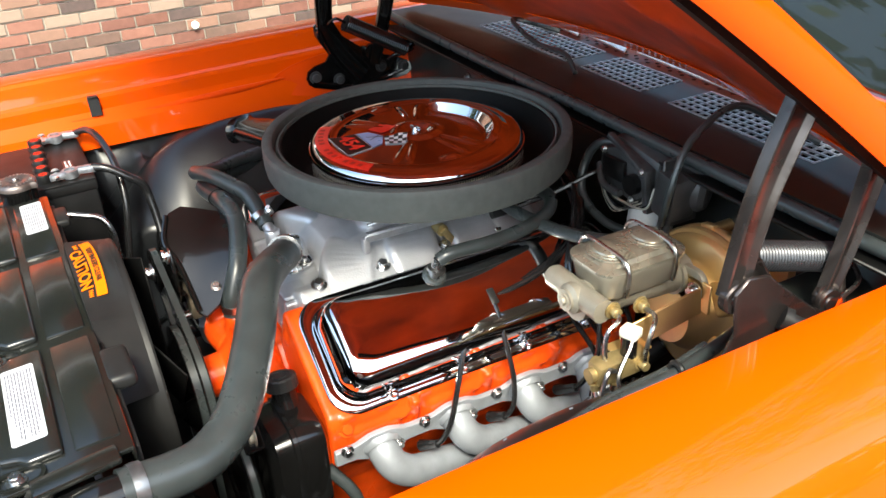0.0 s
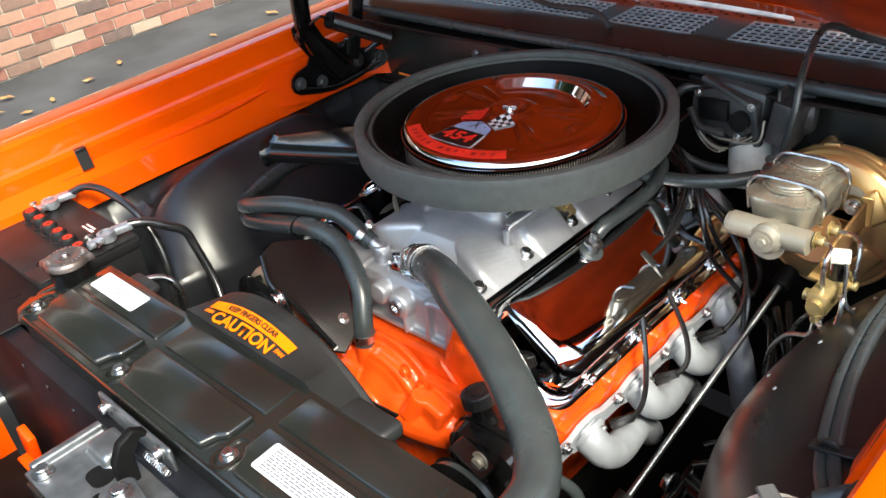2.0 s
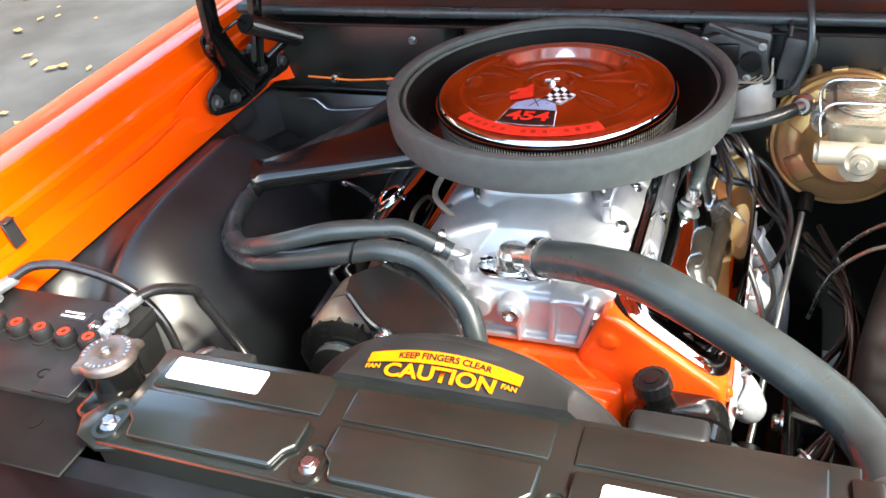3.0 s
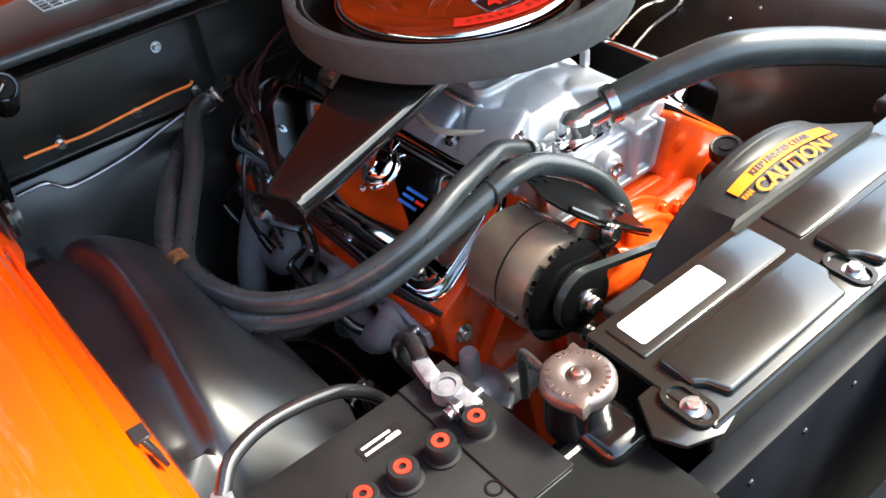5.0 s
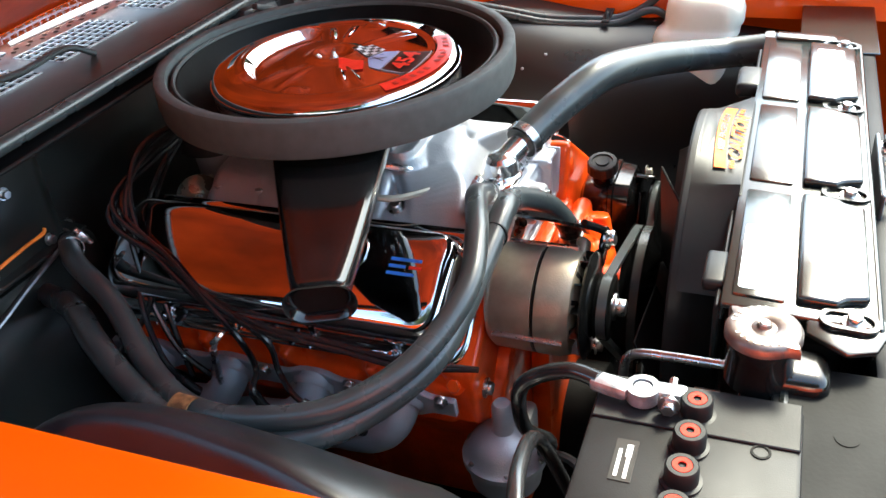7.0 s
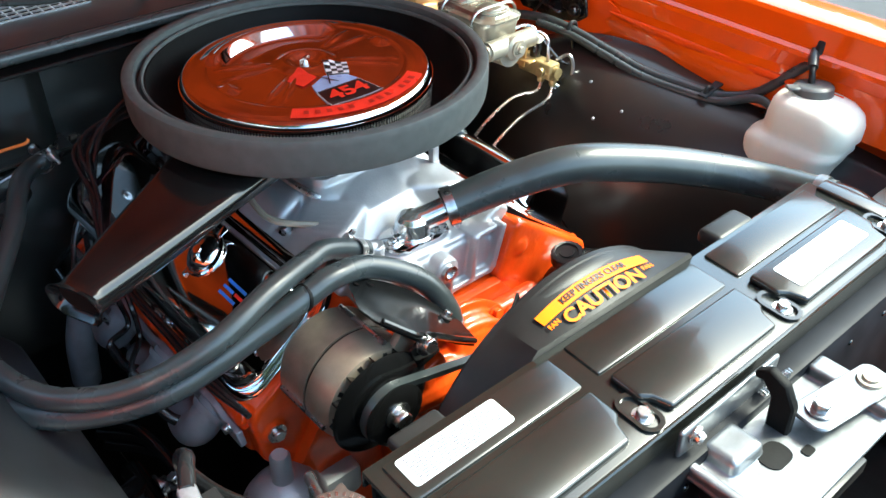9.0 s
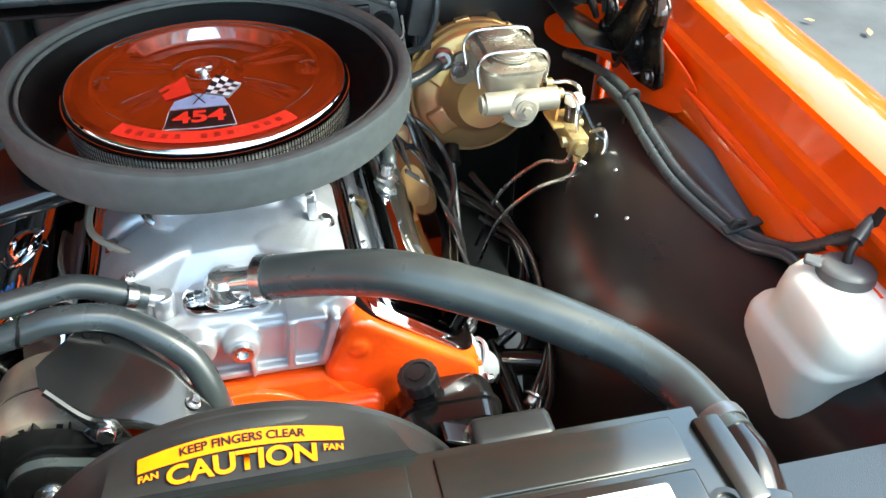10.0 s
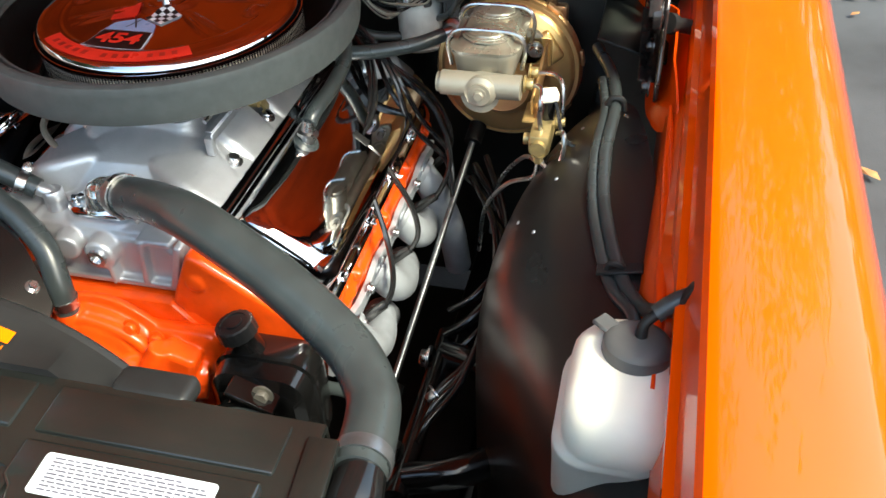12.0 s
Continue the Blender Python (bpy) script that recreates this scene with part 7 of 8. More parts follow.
    part("washer_hose", tube([(0.30, 0.262, 0.925), (0.335, 0.235, 0.955), (0.352, 0.232, 1.02), (0.345, 0.27, 1.085), (0.335, 0.36, 1.115), (0.37, 0.42, 1.085), (0.42, 0.45, 1.065)], 0.0055, 8), RUBBER, wm)
    part("feed_hose", tube([(0.20, 0.29, 1.02), (0.155, 0.26, 1.02), (0.135, 0.245, 0.98), (0.150, 0.23, 0.935), (0.20, 0.235, 0.905), (0.26, 0.25, 0.90)], 0.0075, 10), RUBBER, wm)
    part("loop_hose", tube([(-0.30, 0.50, 1.062), (-0.34, 0.44, 1.085), (-0.31, 0.39, 1.10), (-0.20, 0.37, 1.085), (-0.10, 0.37, 1.085), (-0.055, 0.362, 1.062)], 0.005, 8), RUBBER, wm)


# half widths and depth of the arms' rolled channel
CHANNEL = [(1.0, -0.008), (1.0, 0.000), (0.92, 0.005), (0.80, 0.006), (0.68, 0.004), (0.58, -0.001), (0.50, -0.002), (-0.50, -0.002), (-0.58, -0.001), (-0.68, 0.004), (-0.80, 0.006), (-0.92, 0.005), (-1.0, 0.000), (-1.0, -0.008)]


def hood_hinge(s):
    mat = GLOSS if s < 0 else DARKH
    X = s * 0.650
    base = [(0.048, 0.952), (0.052, 0.938), (0.064, 0.929), (0.085, 0.923), (0.115, 0.914), (0.152, 0.908), (0.200, 0.908), (0.237, 0.911), (0.268, 0.916), (0.290, 0.925), (0.302, 0.940), (0.298, 0.955), (0.275, 0.966), (0.245, 0.975), (0.225, 1.000), (0.185, 1.005), (0.140, 1.040), (0.122, 1.072), (0.098, 1.080), (0.078, 1.068), (0.080, 1.045), (0.108, 0.998), (0.098, 0.984), (0.070, 0.978), (0.053, 0.968)]
    mm = Matrix(((0, 0, 1, X - s * 0.004), (1, 0, 0, 0), (0, 1, 0, 0), (0, 0, 0, 1)))
    if s > 0:
        base = [(0.035, 0.945), (0.055, 0.930), (0.12, 0.915), (0.21, 0.915), (0.262, 0.938), (0.240, 0.968), (0.185, 1.000), (0.125, 1.050), (0.100, 1.072), (0.070, 1.078), (0.052, 1.062), (0.060, 1.010), (0.040, 0.972)]
    if s < 0:
        plate = bent_plate(base, 0.005, lambda y, z, d: Vector((d - min(mount_x(s, y, z) - 0.006, 0.650), y, z)))
    else:
        plate = prism(base, s * 0.006, mm, 0.002, 1)
    hg = part("hood_hinge", plate, mat, car, "black steel hood hinge with a coil spring" if s < 0 else "dark steel hood hinge with long arms and spring")
    if s < 0:
        foot = [(0.062, 0.944), (0.150, 0.920), (0.235, 0.922), (0.284, 0.938)]
        part("turned_edge", tube([(-(min(mount_x(s, y, z), 0.657) - 0.016), y, z) for y, z in foot], 0.005, 8), mat, hg)
    else:
        part("side_web", box(0.030, 0.11, 0.005, Matrix.Translation((X - s * 0.012, 0.14, 0.955)) @ Matrix.Rotation(radians(12), 4, "X"), 0.002, 1), mat, hg)
    top1, top2 = Vector((0, 0.136, 1.272)), Vector((0, 0.272, 1.172))
    def bar(a, b, w, bow):
        mid = (Vector(a) + Vector(b)) / 2 + Vector((0, bow, 0))
        pts = spline([a, mid, b], 10)
        rows = []
        for i, p in enumerate(pts):
            t = (pts[min(i + 1, len(pts) - 1)] - pts[max(i - 1, 0)]).normalized()
            n = Vector((0, -t.z, t.y))
            g = 0.80 + 0.26 * i / (len(pts) - 1)
            rows.append([p + n * (w / 2 * g * e) + Vector((s * o, 0, 0)) for e, o in CHANNEL])
        return grid(rows, 0.003)
    x2 = X - s * 0.014
    fy, ry = (0.064, 0.222) if s > 0 else (0.098, 0.212)
    part("front_arm", bar((x2, fy, 1.050), (x2, top1.y, top1.z), 0.044, -0.010), mat, hg)
    part("rear_arm", bar((x2, ry, 0.985 if s > 0 else 0.962), (x2, top2.y, top2.z), 0.034, 0.004), mat, hg)
    web = bar((X - s * 0.022, 0.088, 1.068), (X - s * 0.020, 0.178, 0.944), 0.062, -0.006) if s > 0 else bar((X - s * 0.018, 0.096, 1.076), (X - s * 0.018, 0.180, 0.940), 0.050, -0.008)
    part("channel", web, mat, hg)
    part("spring_link", rod((X - s * 0.016, 0.262, 0.962), (X - s * 0.040, 0.272, 1.012), 0.007, 10) if s > 0 else rod((X - s * 0.016, 0.252, 0.966), (X - s * 0.060, 0.296, 1.004), 0.006, 10), mat, hg)
    part("hood_rail", box(0.030, 0.29, 0.022, Matrix.Translation((x2, (top1.y + top2.y) / 2, (top1.z + top2.z) / 2)) @ Matrix.Rotation(radians(-36.6), 4, "X"), 0.003), mat, hg)
    for y, z in ((fy, 1.050), (ry, 0.990)):
        part("pivot", lathe([(0, 0.007), (0.009, 0.007), (0.010, 0.005), (0.017, 0.005), (0.019, 0.003), (0.019, -0.006), (0, -0.006)], 24, aim((x2 + s * 0.004, y, z), (s, 0, 0))), mat, hg)
    for y, z in ((0.060, 0.952), (0.235, 0.958), (0.068, 1.055), (0.215, 1.000), (0.11, 0.985)) if s > 0 else ((0.069, 0.953), (0.285, 0.945), (0.118, 1.038), (0.234, 0.950), (0.126, 0.938)):
        part("bolt", bolt((X - s * 0.010 if s > 0 else -(min(mount_x(s, y, z), 0.657) - 0.013), y, z), (-s, 0, 0), 0.010, 0.008), mat if s > 0 else GREYBOX, hg)
    a, b = (Vector((X - s * 0.045, 0.115, 1.070)), Vector((X - s * 0.045, 0.270, 1.020))) if s > 0 else (Vector((X + 0.067, 0.130, 1.082)), Vector((X + 0.080, 0.266, 1.004)))
    d = (b - a)
    ax = d.normalized()
    u = ax.cross(Vector((1, 0, 0))).normalized()
    w = ax.cross(u)
    coil = [a + d * (k / 420) + (u * math.cos(k * 2 * math.pi / 14) + w * math.sin(k * 2 * math.pi / 14)) * 0.0165 for k in range(421)]
    part("coil_spring", tube(coil, 0.0024, 6, per=1), mat if s < 0 else SPRING, hg, "tight coil spring")
    part("spring_core", rod(a, b, 0.0135, 14), FLAT, hg)
    part("spring_hook", tube([a, a + Vector((0, -0.02, 0.012)), a + Vector((s * 0.02, -0.03, 0.0)), a + Vector((s * 0.035, -0.03, -0.01))], 0.003, 8), STEEL if s > 0 else mat, hg)
    part("spring_hook", tube([b, b + Vector((0, 0.018, -0.004)), b + Vector((s * 0.03, 0.012, -0.02)), b + Vector((s * 0.040, -0.03, -0.03))], 0.003, 8), STEEL if s > 0 else mat, hg)


SPRING = material("oily_spring_steel", (0.065, 0.068, 0.075), 0.35, metal=0.7, var=0.1, scale=30)
DARKH = material("dark_phosphate_steel", (0.085, 0.072, 0.068), 0.26, metal=0.8, var=0.2, scale=25, bump=0.15)


def ignition():
    ds = thing("distributor", (0.0, 0.235, 0.86), "black distributor cap with ignition wires", "distributor")
    part("body", rod((0.0, 0.225, 0.80), (0.0, 0.235, 0.90), 0.035, 24), ALU, ds)
    part("cap", lathe([(0, 0.045), (0.03, 0.045), (0.045, 0.035), (0.052, 0.0), (0, 0)], 32, Matrix.Translation((0, 0.235, 0.90))), PLASTIC, ds)
    for k in range(9):
        a = radians(45 * k)
        r = 0.036 if k < 8 else 0
        part("tower", rod((r * math.cos(a), 0.235 + r * math.sin(a), 0.935), (r * math.cos(a), 0.235 + r * math.sin(a), 0.958), 0.008, 10), PLASTIC, ds)
    part("vacuum_can", join(lathe([(0, 0), (0.032, 0), (0.034, 0.006), (0.030, 0.012), (0.018, 0.020), (0.008, 0.022), (0.008, 0.04), (0, 0.04)], 28, aim((-0.098, 0.206, 0.862), (-0.72, -0.55, 0.32))), rod((-0.10, 0.205, 0.862), (-0.03, 0.23, 0.858), 0.006, 8)), COVERM, ds, "plated vacuum advance can")
    wr = thing("ignition_wire", (0.24, 0.06, 0.88), "black spark plug wires looping over the valve cover", "wire", "ignition wires")
    wp = thing("ignition_wire", (-0.24, 0.06, 0.88), "black spark plug wires behind the passenger cylinder head", "wire", "ignition wires")
    # driver's side: a loom over the cover, then drops to each plug
    drops = [[(0.257, -0.022, 0.8715), (0.272, -0.045, 0.862), (0.289, -0.076, 0.841), (0.318, -0.110, 0.785), (0.330, -0.132, 0.730), (0.322, -0.150, 0.698), (0.297, -0.166, 0.683)],
             [(0.261, -0.012, 0.8715), (0.280, -0.018, 0.858), (0.308, -0.020, 0.815), (0.330, -0.022, 0.770), (0.338, -0.028, 0.730), (0.326, -0.036, 0.703), (0.297, -0.045, 0.684)],
             [(0.27, 0.15, 0.89), (0.33, 0.13, 0.84), (0.355, 0.11, 0.77), (0.335, 0.09, 0.71), (0.297, 0.08, 0.684)],
             [(0.26, 0.17, 0.885), (0.31, 0.19, 0.83), (0.335, 0.20, 0.76), (0.325, 0.205, 0.71), (0.297, 0.20, 0.685)]]
    for k, d in enumerate(drops):
        start = [(0.04, 0.235, 0.955), (0.10, 0.245, 0.945 - 0.010 * k), (0.17, 0.215, 0.925 - 0.006 * k)]
        if k < 2:
            start += [(0.222, 0.150 + 0.012 * k, 0.905), (0.247 + 0.008 * k, 0.075, 0.886), (0.252 + 0.008 * k, 0.020, 0.877)]
        w = part("wire", tube(start + d, 0.0042, 8), WIRE, wr)
        part("boot", tube([d[-2], Vector(d[-2]).lerp(Vector(d[-1]), 0.5), d[-1]], [0.0065, 0.0075, 0.009], 10), WIRE, w)
    part("loom_clip", join(box(0.026, 0.012, 0.014, Matrix.Translation((0.259, -0.015, 0.8725)) @ Matrix.Rotation(radians(37), 4, "Y"), 0.002), box(0.034, 0.010, 0.004, Matrix.Translation((0.257, -0.004, 0.8675)) @ Matrix.Rotation(radians(37), 4, "Y"), 0.001, 1)), PLASTIC, wr)
    # passenger's side: two run over the cover and drop, two pass behind the head
    for k in range(4):
        y = PORTS[k] + 0.018 + 0.062
        if k < 2:
            v = 0.02 - 0.035 * (1 - k)
            st = [Vector((-0.03, 0.235, 0.955)), Vector((-0.10, 0.262, 0.945)), cover_pt_p(-0.020 - 0.02 * k, 0.225, 0.084), cover_pt_p(0.022, 0.14 - 0.01 * k, 0.071), cover_pt_p(0.062 + 0.006 * k, 0.065, 0.058), cover_pt_p(0.096 + 0.006 * k, v, 0.034), cover_pt_p(0.128, v - 0.012, -0.002),
                  Vector((-0.352, 0.6 * v + 0.4 * y - 0.01, 0.745)), Vector((-0.338, y + 0.008, 0.702)), Vector((-0.295, y - 0.012, 0.680))]
        else:
            st = [(-0.04, 0.235, 0.955), (-0.12, 0.25, 0.935 - 0.012 * k), (-0.22, 0.235 - 0.01 * k, 0.90 - 0.012 * k), (-0.30, 0.205 - 0.015 * k, 0.845 - 0.008 * k), (-0.335, 0.5 * (y + 0.18), 0.785 - 0.008 * k), (-0.335, y + 0.02, 0.725), (-0.325, y, 0.695), (-0.295, y - 0.012, 0.680)]
        w = part("wire", tube(st, 0.0042, 8), WIRE, wp)
        part("boot", tube([st[-3], st[-2], st[-1]], [0.0065, 0.0075, 0.009], 10), WIRE, w)
    for k in range(2):
        part("wire", tube([Vector((-0.05, 0.245, 0.95 - 0.01 * k)), cover_pt_p(-0.045 + 0.014 * k, 0.235, 0.092), cover_pt_p(0.010 + 0.010 * k, 0.155, 0.074), cover_pt_p(0.060 + 0.008 * k, 0.07, 0.056), cover_pt_p(0.080 + 0.006 * k, -0.01, 0.036), cover_pt_p(0.084 + 0.007 * k, -0.11, 0.024), cover_pt_p(0.090 + 0.007 * k, -0.20, 0.020), cover_pt_p(0.085, -0.29, 0.02)], 0.0038, 8), WIRE, wp)
    for k in range(2):
        part("wire", tube([(-0.02 - 0.01 * k, 0.24, 0.955), (-0.14, 0.245, 0.965 - 0.015 * k), (-0.225 - 0.008 * k, 0.215, 0.93), (-0.275 - 0.010 * k, 0.165 + 0.012 * k, 0.85), (-0.30 - 0.008 * k, 0.135, 0.76), (-0.30, 0.13 - 0.04 * k, 0.70)], 0.0042, 8), WIRE, wp)
    for k in range(2):
        part("wire", tube([(0.03 + 0.01 * k, 0.24, 0.955), (0.13, 0.22 - 0.01 * k, 0.96 - 0.01 * k), (0.22 + 0.01 * k, 0.16, 0.945 - 0.012 * k), (0.275 + 0.008 * k, 0.11, 0.90), (0.30 + 0.010 * k, 0.10 + 0.02 * k, 0.83), (0.345, 0.12 + 0.02 * k, 0.76), (0.36, 0.10, 0.70)], 0.0042, 8), WIRE, wr)


def small_fittings():
    pc = thing("pcv_valve", (0.196, -0.085, 0.888), "plated breather valve in the valve cover with its hose", "pcv valve")
    part("grommet", lathe([(0, 0), (0.018, 0), (0.019, 0.004), (0.014, 0.008), (0, 0.008)], 24, aim(cover_pt(-0.050, -0.065, 0.056), RN)), RUBBER, pc)
    p = cover_pt(-0.050, -0.065, 0.060)
    part("valve", join(lathe([(0, 0), (0.010, 0), (0.010, 0.008), (0.014, 0.010), (0.014, 0.014), (0.009, 0.016), (0.0075, 0.030), (0, 0.030)], 20, aim(p, (0.15, 0.2, 1)))), STEEL, pc)
    q = p + Vector((0.004, 0.005, 0.026))
    part("hose", tube([q, q + Vector((0.003, 0.022, 0.008)), q + Vector((0.003, 0.09, 0.006)), q + Vector((-0.004, 0.16, 0.008)), q + Vector((-0.026, 0.215, 0.014)), q + Vector((-0.07, 0.235, 0.020)), (0.085, 0.12, 0.958)], 0.0105, 12), RUBBER, pc)
    fc = thing("oil_filler_cap", mirror(cover_pt(-0.005, 0.0, 0.06), -1), "chrome twist oil filler cap on the valve cover", "filler cap")
    c0 = cover_pt_p(-0.026, -0.103, 0.058)
    n = mirror(RN, -1)
    part("cap", lathe([(0, 0), (0.0275, 0), (0.0290, 0.002), (0.0290, 0.005), (0.0265, 0.0075), (0.0245, 0.0080), (0.0215, 0.0125), (0.0150, 0.0165), (0.0070, 0.0185), (0.0060, 0.0200), (0, 0.0204)], 40, aim(c0, n)), CHROME, fc)
    wing = [aim(c0 + n * 0.005, n, 12) @ Vector((0.0285 * math.cos(radians(a)), 0.0285 * math.sin(radians(a)), 0.0)) for a in range(-110, 71, 12)]
    part("wing", join(tube(wing, 0.0042, 8, per=2, flat=0.6), box(0.016, 0.010, 0.004, aim(c0 + n * 0.008, n, 82) @ Matrix.Translation((0.036, 0, 0)), 0.0015), box(0.012, 0.008, 0.004, aim(c0 + n * 0.006, n, -98) @ Matrix.Translation((0.033, 0, 0)), 0.0015)), CHROME, fc, "bent chrome wing of the cap")
    st = thing("valve_cover_sticker", cover_pt_p(-0.012, -0.187, 0.06), "small blue and red printed sticker on the chrome cover", "sticker")
    for k, (w, du, dv) in enumerate(((0.040, -0.011, 0.0), (0.022, -0.002, 0.010), (0.016, -0.002, -0.013), (0.036, 0.007, 0.004))):
        part("print_bar", box(0.0040, w, 0.0004, aim(cover_pt_p(-0.012 + du, -0.187 + dv, 0.0629), n, 0) @ Matrix.Rotation(radians(90 if abs((aim((0, 0, 0), n) @ Vector((1, 0, 0))).y) > 0.7 else 0), 4, "Z")), RED if k == 2 else SKYB, st)
    dp = thing("dipstick", (-0.36, 0.03, 0.75), "plated oil dipstick tube with a looped handle", "dipstick")
    part("handle", tube([(-0.345, 0.04, 0.800), (-0.356, 0.022, 0.825), (-0.363, 0.008, 0.842), (-0.370, 0.000, 0.850), (-0.376, 0.004, 0.845), (-0.374, 0.012, 0.838)], 0.0036, 8), POLISH, dp)
    part("guide_tube", tube([(-0.345, 0.04, 0.80), (-0.325, 0.06, 0.72), (-0.29, 0.07, 0.62), (-0.22, 0.07, 0.52)], 0.005, 8), STEEL, dp)
    ow = thing("orange_wire", (-0.45, 0.30, 0.905), "thin orange wire clipped along the heater cover", "wire")
    part("wire", tube([(-0.575, 0.290, 0.911), (-0.53, 0.293, 0.908), (-0.48, 0.2945, 0.905), (-0.41, 0.2945, 0.910), (-0.345, 0.2945, 0.914), (-0.310, 0.2950, 0.914), (-0.303, 0.2960, 0.919)], 0.0026, 8), COPPER, ow)
    hw = thing("wiring_harness", (0.61, -0.1, 0.92), "black wiring harness along the inner fender", "wiring harness")
    main = [(0.560, 0.20, 0.93), (0.590, 0.10, 0.940), (0.600, 0.03, 0.935), (0.597, -0.06, 0.925), (0.604, -0.14, 0.910), (0.622, -0.22, 0.903), (0.640, -0.275, 0.901), (0.662, -0.325, 0.918), (0.680, -0.370, 0.965), (0.700, -0.395, 0.992)]
    part("loom", tube(main, 0.0082, 10), RUBBER, hw)
    part("loom", tube([(p[0] - 0.012, p[1] - 0.004, p[2] - 0.005) for p in main[1:8]] + [(0.655, -0.36, 0.905), (0.66, -0.39, 0.87)], 0.0072, 10), RUBBER, hw)
    part("wire_clip", join(box(0.050, 0.016, 0.004, Matrix.Translation((0.632, -0.257, 0.908)) @ Matrix.Rotation(radians(-12), 4, "Y"), 0.001, 1), tube([(0.616, -0.257, 0.90), (0.622, -0.257, 0.914), (0.634, -0.257, 0.912), (0.640, -0.257, 0.900)], 0.004, 8)), PLASTIC, hw)
    part("wire_clip", tube([(0.588, 0.03, 0.928), (0.594, 0.03, 0.946), (0.608, 0.03, 0.946), (0.612, 0.03, 0.93)], 0.004, 8), PLASTIC, hw)
    part("pigtail", tube([(0.60, 0.03, 0.93), (0.57, -0.005, 0.895), (0.54, -0.005, 0.90), (0.525, 0.025, 0.93), (0.516, 0.034, 0.945)], 0.0028, 6), WIRE, hw)
    part("fender_hook", box(0.03, 0.014, 0.030, Matrix.Translation((0.702, -0.394, 1.002)) @ Matrix.Rotation(radians(25), 4, "Y"), 0.004), PLASTIC, hw)
    cl = thing("fender_clip", (-0.688, -0.407, 0.978), "small dark metal clip on the orange apron", "clip")
    part("clip", join(box(0.004, 0.022, 0.040, Matrix.Translation((-0.671, -0.409, 0.978)) @ Matrix.Rotation(radians(-14), 4, "Y"), 0.001, 1), box(0.014, 0.020, 0.003, Matrix.Translation((-0.675, -0.409, 0.998)), 0.001, 1)), PLASTIC, cl)
    sc = thing("steering_shaft", (0.40, 0.0, 0.5), "dark steel steering shaft beside the headers", "steering shaft")
    part("shaft", rod((0.391, 0.336, 0.828), (0.318, -0.240, 0.519), 0.0052, 12), LATCH, sc)
    part("coupling", rod((0.327, -0.170, 0.557), (0.3195, -0.230, 0.525), 0.018, 20), DARKFRAME, sc)
    part("collar", rod((0.3765, 0.220, 0.766), (0.3727, 0.190, 0.750), 0.014, 16), DARKFRAME, sc)
    part("gearbox", box(0.10, 0.16, 0.12, Matrix.Translation((0.33, -0.31, 0.48)), 0.02), DARKFRAME, sc)
    sp = thing("suspension_arm", (0.42, -0.2, 0.5), "dark upper control arms inside the engine bay", "suspension arm")
    for s in (-1, 1):
        part("control_arm", join(tube([(s * 0.39, -0.33, 0.56), (s * 0.46, -0.31, 0.57), (s * 0.55, -0.24, 0.56)], 0.022, 12), tube([(s * 0.39, -0.10, 0.56), (s * 0.46, -0.13, 0.57), (s * 0.55, -0.2, 0.56)], 0.022, 12), rod((s * 0.385, -0.36, 0.56), (s * 0.385, -0.06, 0.56), 0.016, 12)), GLOSS, sp)
        for y in (-0.30, -0.12):
            part("nut", bolt((s * 0.372, y, 0.565), (-s, 0, 0), 0.014, 0.012), STEEL, sp)


def lower_hoses():
    lh = thing("steering_hose", (0.44, -0.08, 0.62), "gloss black steering hoses low beside the headers", "hose")
    for k, o in enumerate((0.0, 0.022, 0.05)):
        part("hose", tube([(0.43 - o, 0.10 + o, 0.66 + o), (0.468 - o * 0.5, 0.02, 0.665 + o), (0.470 - o * 0.3, -0.08, 0.630 + o * 0.6), (0.435, -0.16 - o * 0.6, 0.605), (0.400, -0.21 - o, 0.585), (0.38, -0.26 - o, 0.52)], 0.0075 - 0.001 * k, 10), GLOSS, lh)
    for k in range(3):
        part("hose", tube([(0.36 + 0.02 * k, 0.17, 0.70 + 0.02 * k), (0.43 + 0.01 * k, 0.11 - 0.02 * k, 0.69), (0.455, 0.03 - 0.03 * k, 0.655 - 0.02 * k), (0.425, -0.03 - 0.03 * k, 0.625 - 0.02 * k), (0.385, -0.05 - 0.03 * k, 0.60 - 0.02 * k)], 0.006 + 0.002 * (k == 1), 10), GLOSS, lh)
    part("fitting", bolt((0.405, -0.205, 0.592), (-0.6, -0.6, -0.4), 0.011, 0.014), STEEL, lh)
    lb = thing("brake_hose", (-0.36, -0.17, 0.60), "gloss black brake hoses low beside the passenger header", "hose")
    for k in range(3):
        o = 0.026 * k
        part("hose", tube([(-0.40, 0.02 - o, 0.60), (-0.365 + 0.2 * o, -0.06 - o, 0.632 - 0.3 * o), (-0.352, -0.14 - o, 0.618), (-0.372 + 0.4 * o, -0.21 - o * 0.6, 0.600), (-0.335, -0.27 - o * 0.4, 0.575), (-0.30, -0.30, 0.52)], 0.0075 + 0.001 * (k == 1), 10), GLOSS, lb)
    part("fitting", bolt((-0.350, -0.255, 0.585), (-0.5, -0.5, 0.7), 0.011, 0.014), STEEL, lb)
    part("fitting", bolt((-0.360, -0.175, 0.622), (-0.4, 0.2, 0.9), 0.009, 0.012), STEEL, lb)


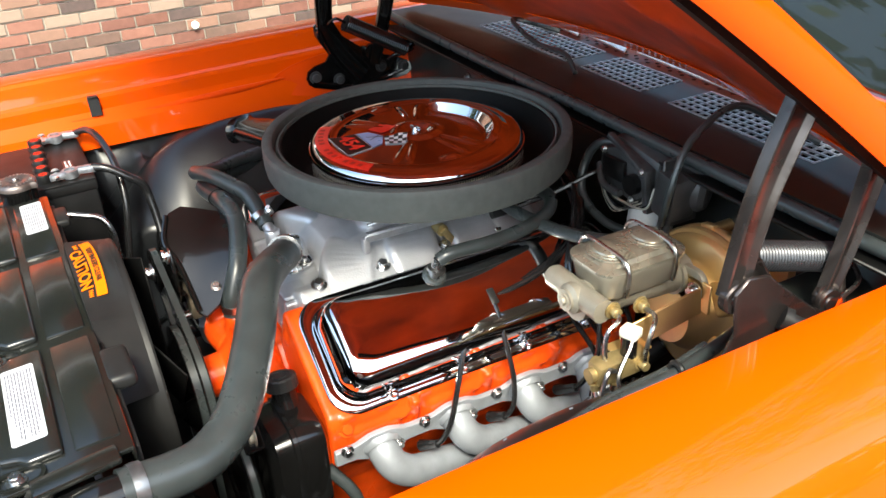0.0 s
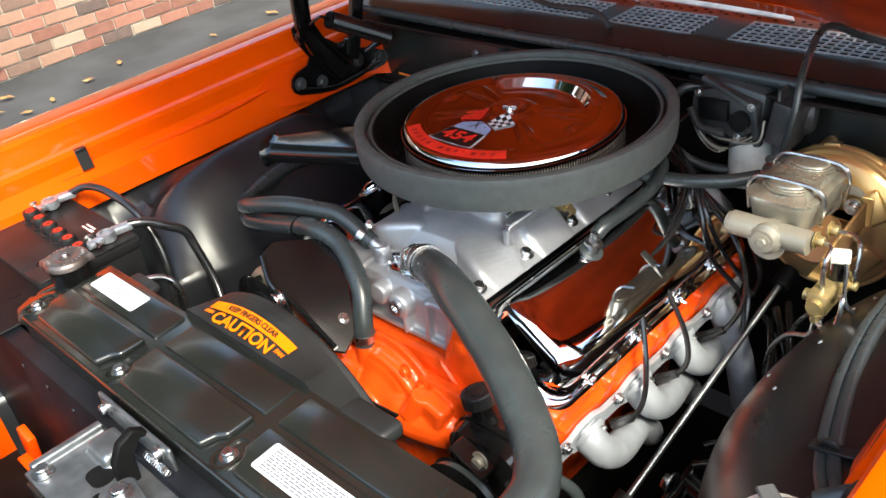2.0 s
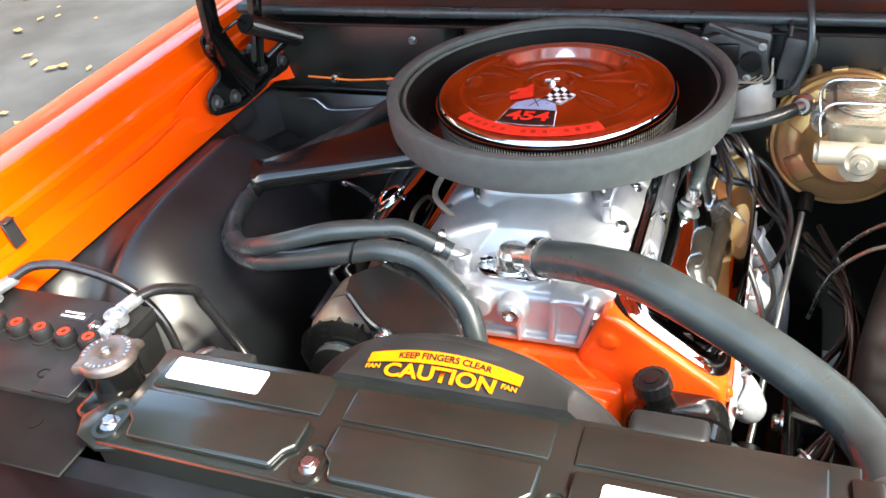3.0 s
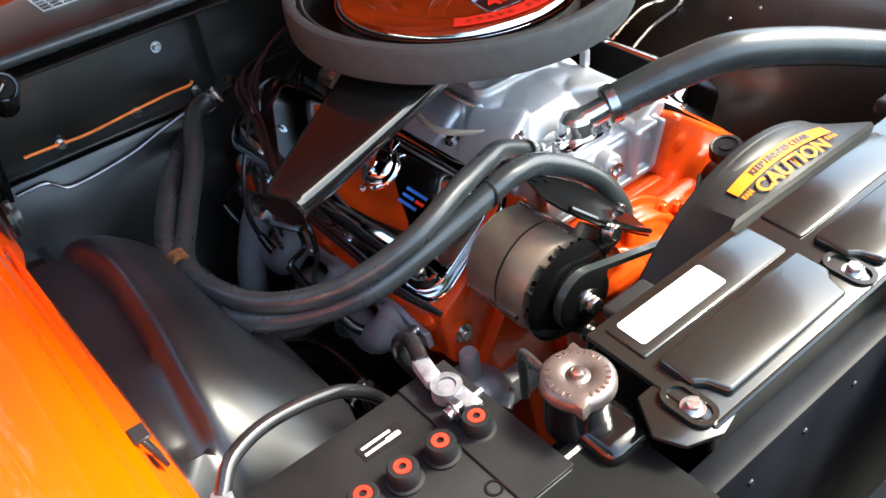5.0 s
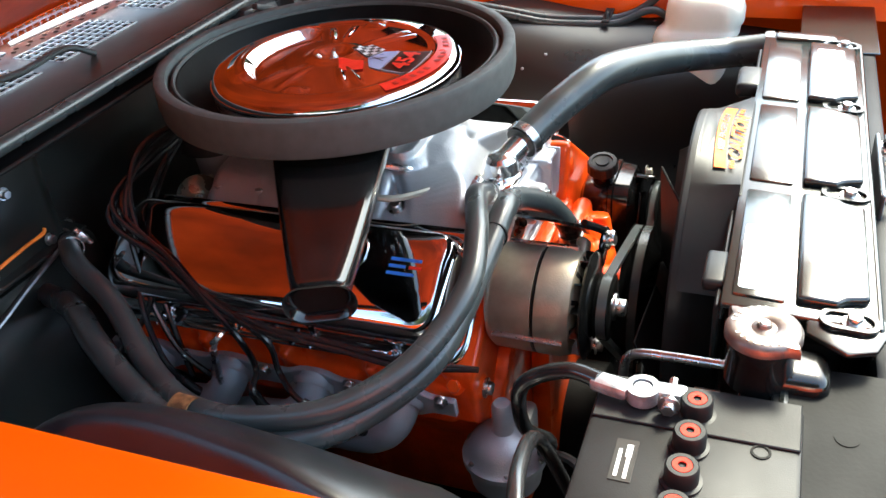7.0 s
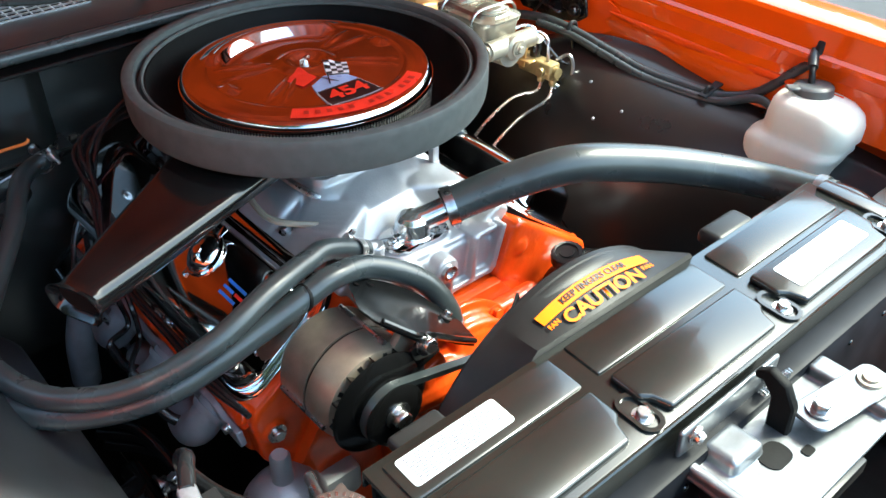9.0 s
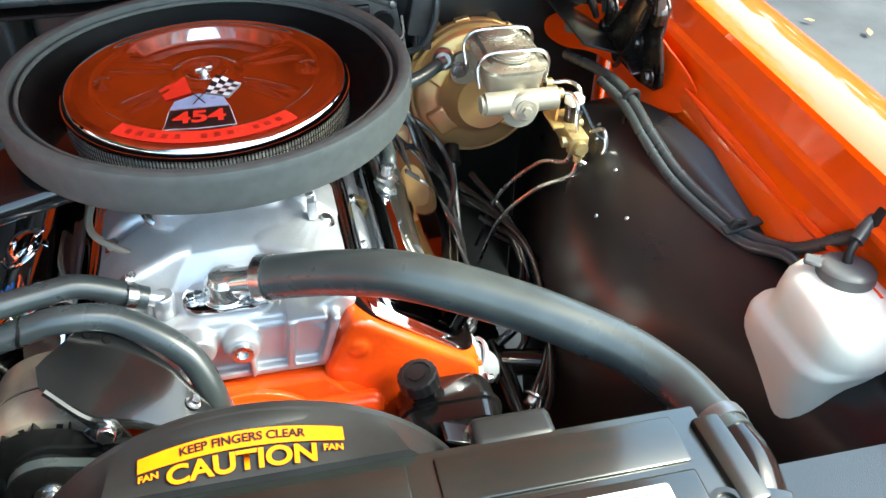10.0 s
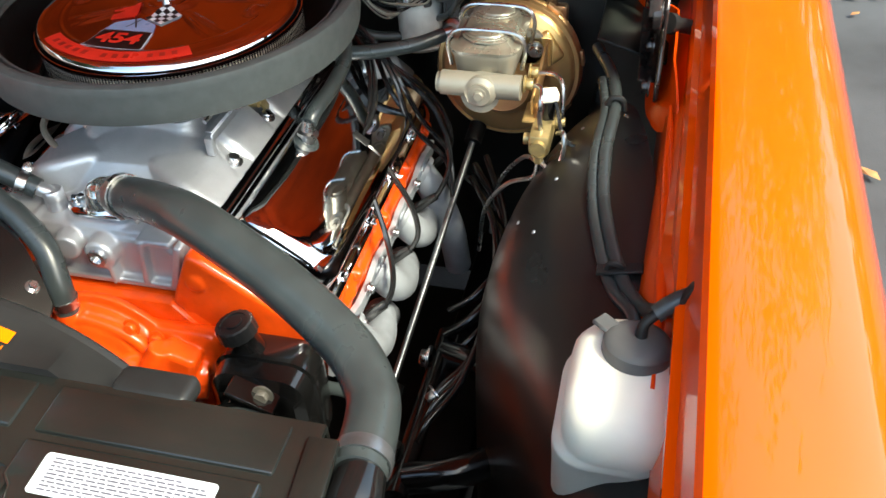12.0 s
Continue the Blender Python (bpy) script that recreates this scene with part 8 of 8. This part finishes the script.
def hood_latch():
    hl = thing("hood_latch", (0.015, -0.76, 0.88), "silver steel hood latch with a black hook", "hood latch")
    pl = part("latch_plate", fuse(join(box(0.235, 0.115, 0.006, Matrix.Translation((0.050, -0.758, 0.899)), 0.002, 1), box(0.165, 0.006, 0.050, Matrix.Translation((0.015, -0.7035, 0.922)), 0.002, 1),
              box(0.055, 0.045, 0.022, Matrix.Translation((-0.012, -0.730, 0.906)), 0.006, 2, 0.85), box(0.012, 0.10, 0.014, Matrix.Translation((-0.060, -0.758, 0.905)), 0.003), box(0.030, 0.09, 0.016, Matrix.Translation((0.155, -0.764, 0.906)), 0.004)), 0.0018, 2), LATCH, hl, "stamped zinc plated latch plate", 60)
    part("slot", prism(rrect(0.036, 0.028, 0.012), 0.0012, Matrix.Translation((0.016, -0.760, 0.9022))), FLAT, pl)
    part("slot", prism(rrect(0.014, 0.010, 0.003), 0.0012, Matrix.Translation((0.046, -0.778, 0.9022))), FLAT, pl)
    sl = part("slide", prism(rrect(0.042, 0.125, 0.012), 0.005, Matrix.Translation((0.122, -0.770, 0.916)) @ Matrix.Rotation(radians(81), 4, "Z"), 0.0015, 1), LATCH, hl)
    part("bolt", bolt((0.084, -0.764, 0.9215), (0, 0, 1), 0.010, 0.009), STEEL, sl)
    part("pivot", lathe([(0, 0.006), (0.008, 0.006), (0.009, 0.003), (0.013, 0.003), (0.014, 0.0), (0, 0)], 24, Matrix.Translation((0.160, -0.776, 0.9212))), IRON, sl)
    part("spring", tube([(0.055 + 0.05 * k / 60, -0.716 + 0.004 * math.cos(k * 1.3), 0.925 + 0.004 * math.sin(k * 1.3)) for k in range(61)], 0.0010, 5, per=1), STEEL, hl)
    part("bolt", bolt((-0.045, -0.800, 0.903), (0, 0, 1), 0.009), STEEL, pl)
    for x in (-0.047, 0.076):
        part("bolt", bolt((x, -0.707, 0.934), (0, -1, 0), 0.007), STEEL, pl)
    hk = [(-0.012, 0.0), (0.012, 0.0), (0.014, 0.036), (0.026, 0.050), (0.034, 0.048), (0.037, 0.055), (0.022, 0.066), (0.002, 0.058), (-0.011, 0.036)]
    part("hook", prism(hk, 0.012, Matrix.Translation((0.046, -0.742, 0.900)) @ Matrix.Rotation(radians(90), 4, "Z") @ Matrix.Rotation(radians(90), 4, "X"), 0.002, 1), FLAT, hl, "black safety hook")
    part("support_strut", box(0.05, 0.02, 0.35, Matrix.Translation((0.015, -0.790, 0.70)), 0.004), BLACK, hl)
    part("support_foot", box(0.15, 0.09, 0.02, Matrix.Translation((0.015, -0.775, 0.884)), 0.004), BLACK, hl)


booster()
master_cylinder()
brake_valve()
washer_bottle()
wiper_motor()
hood_hinge(-1)
hood_hinge(1)
ignition()
small_fittings()
lower_hoses()
hood_latch()
brick_wall()
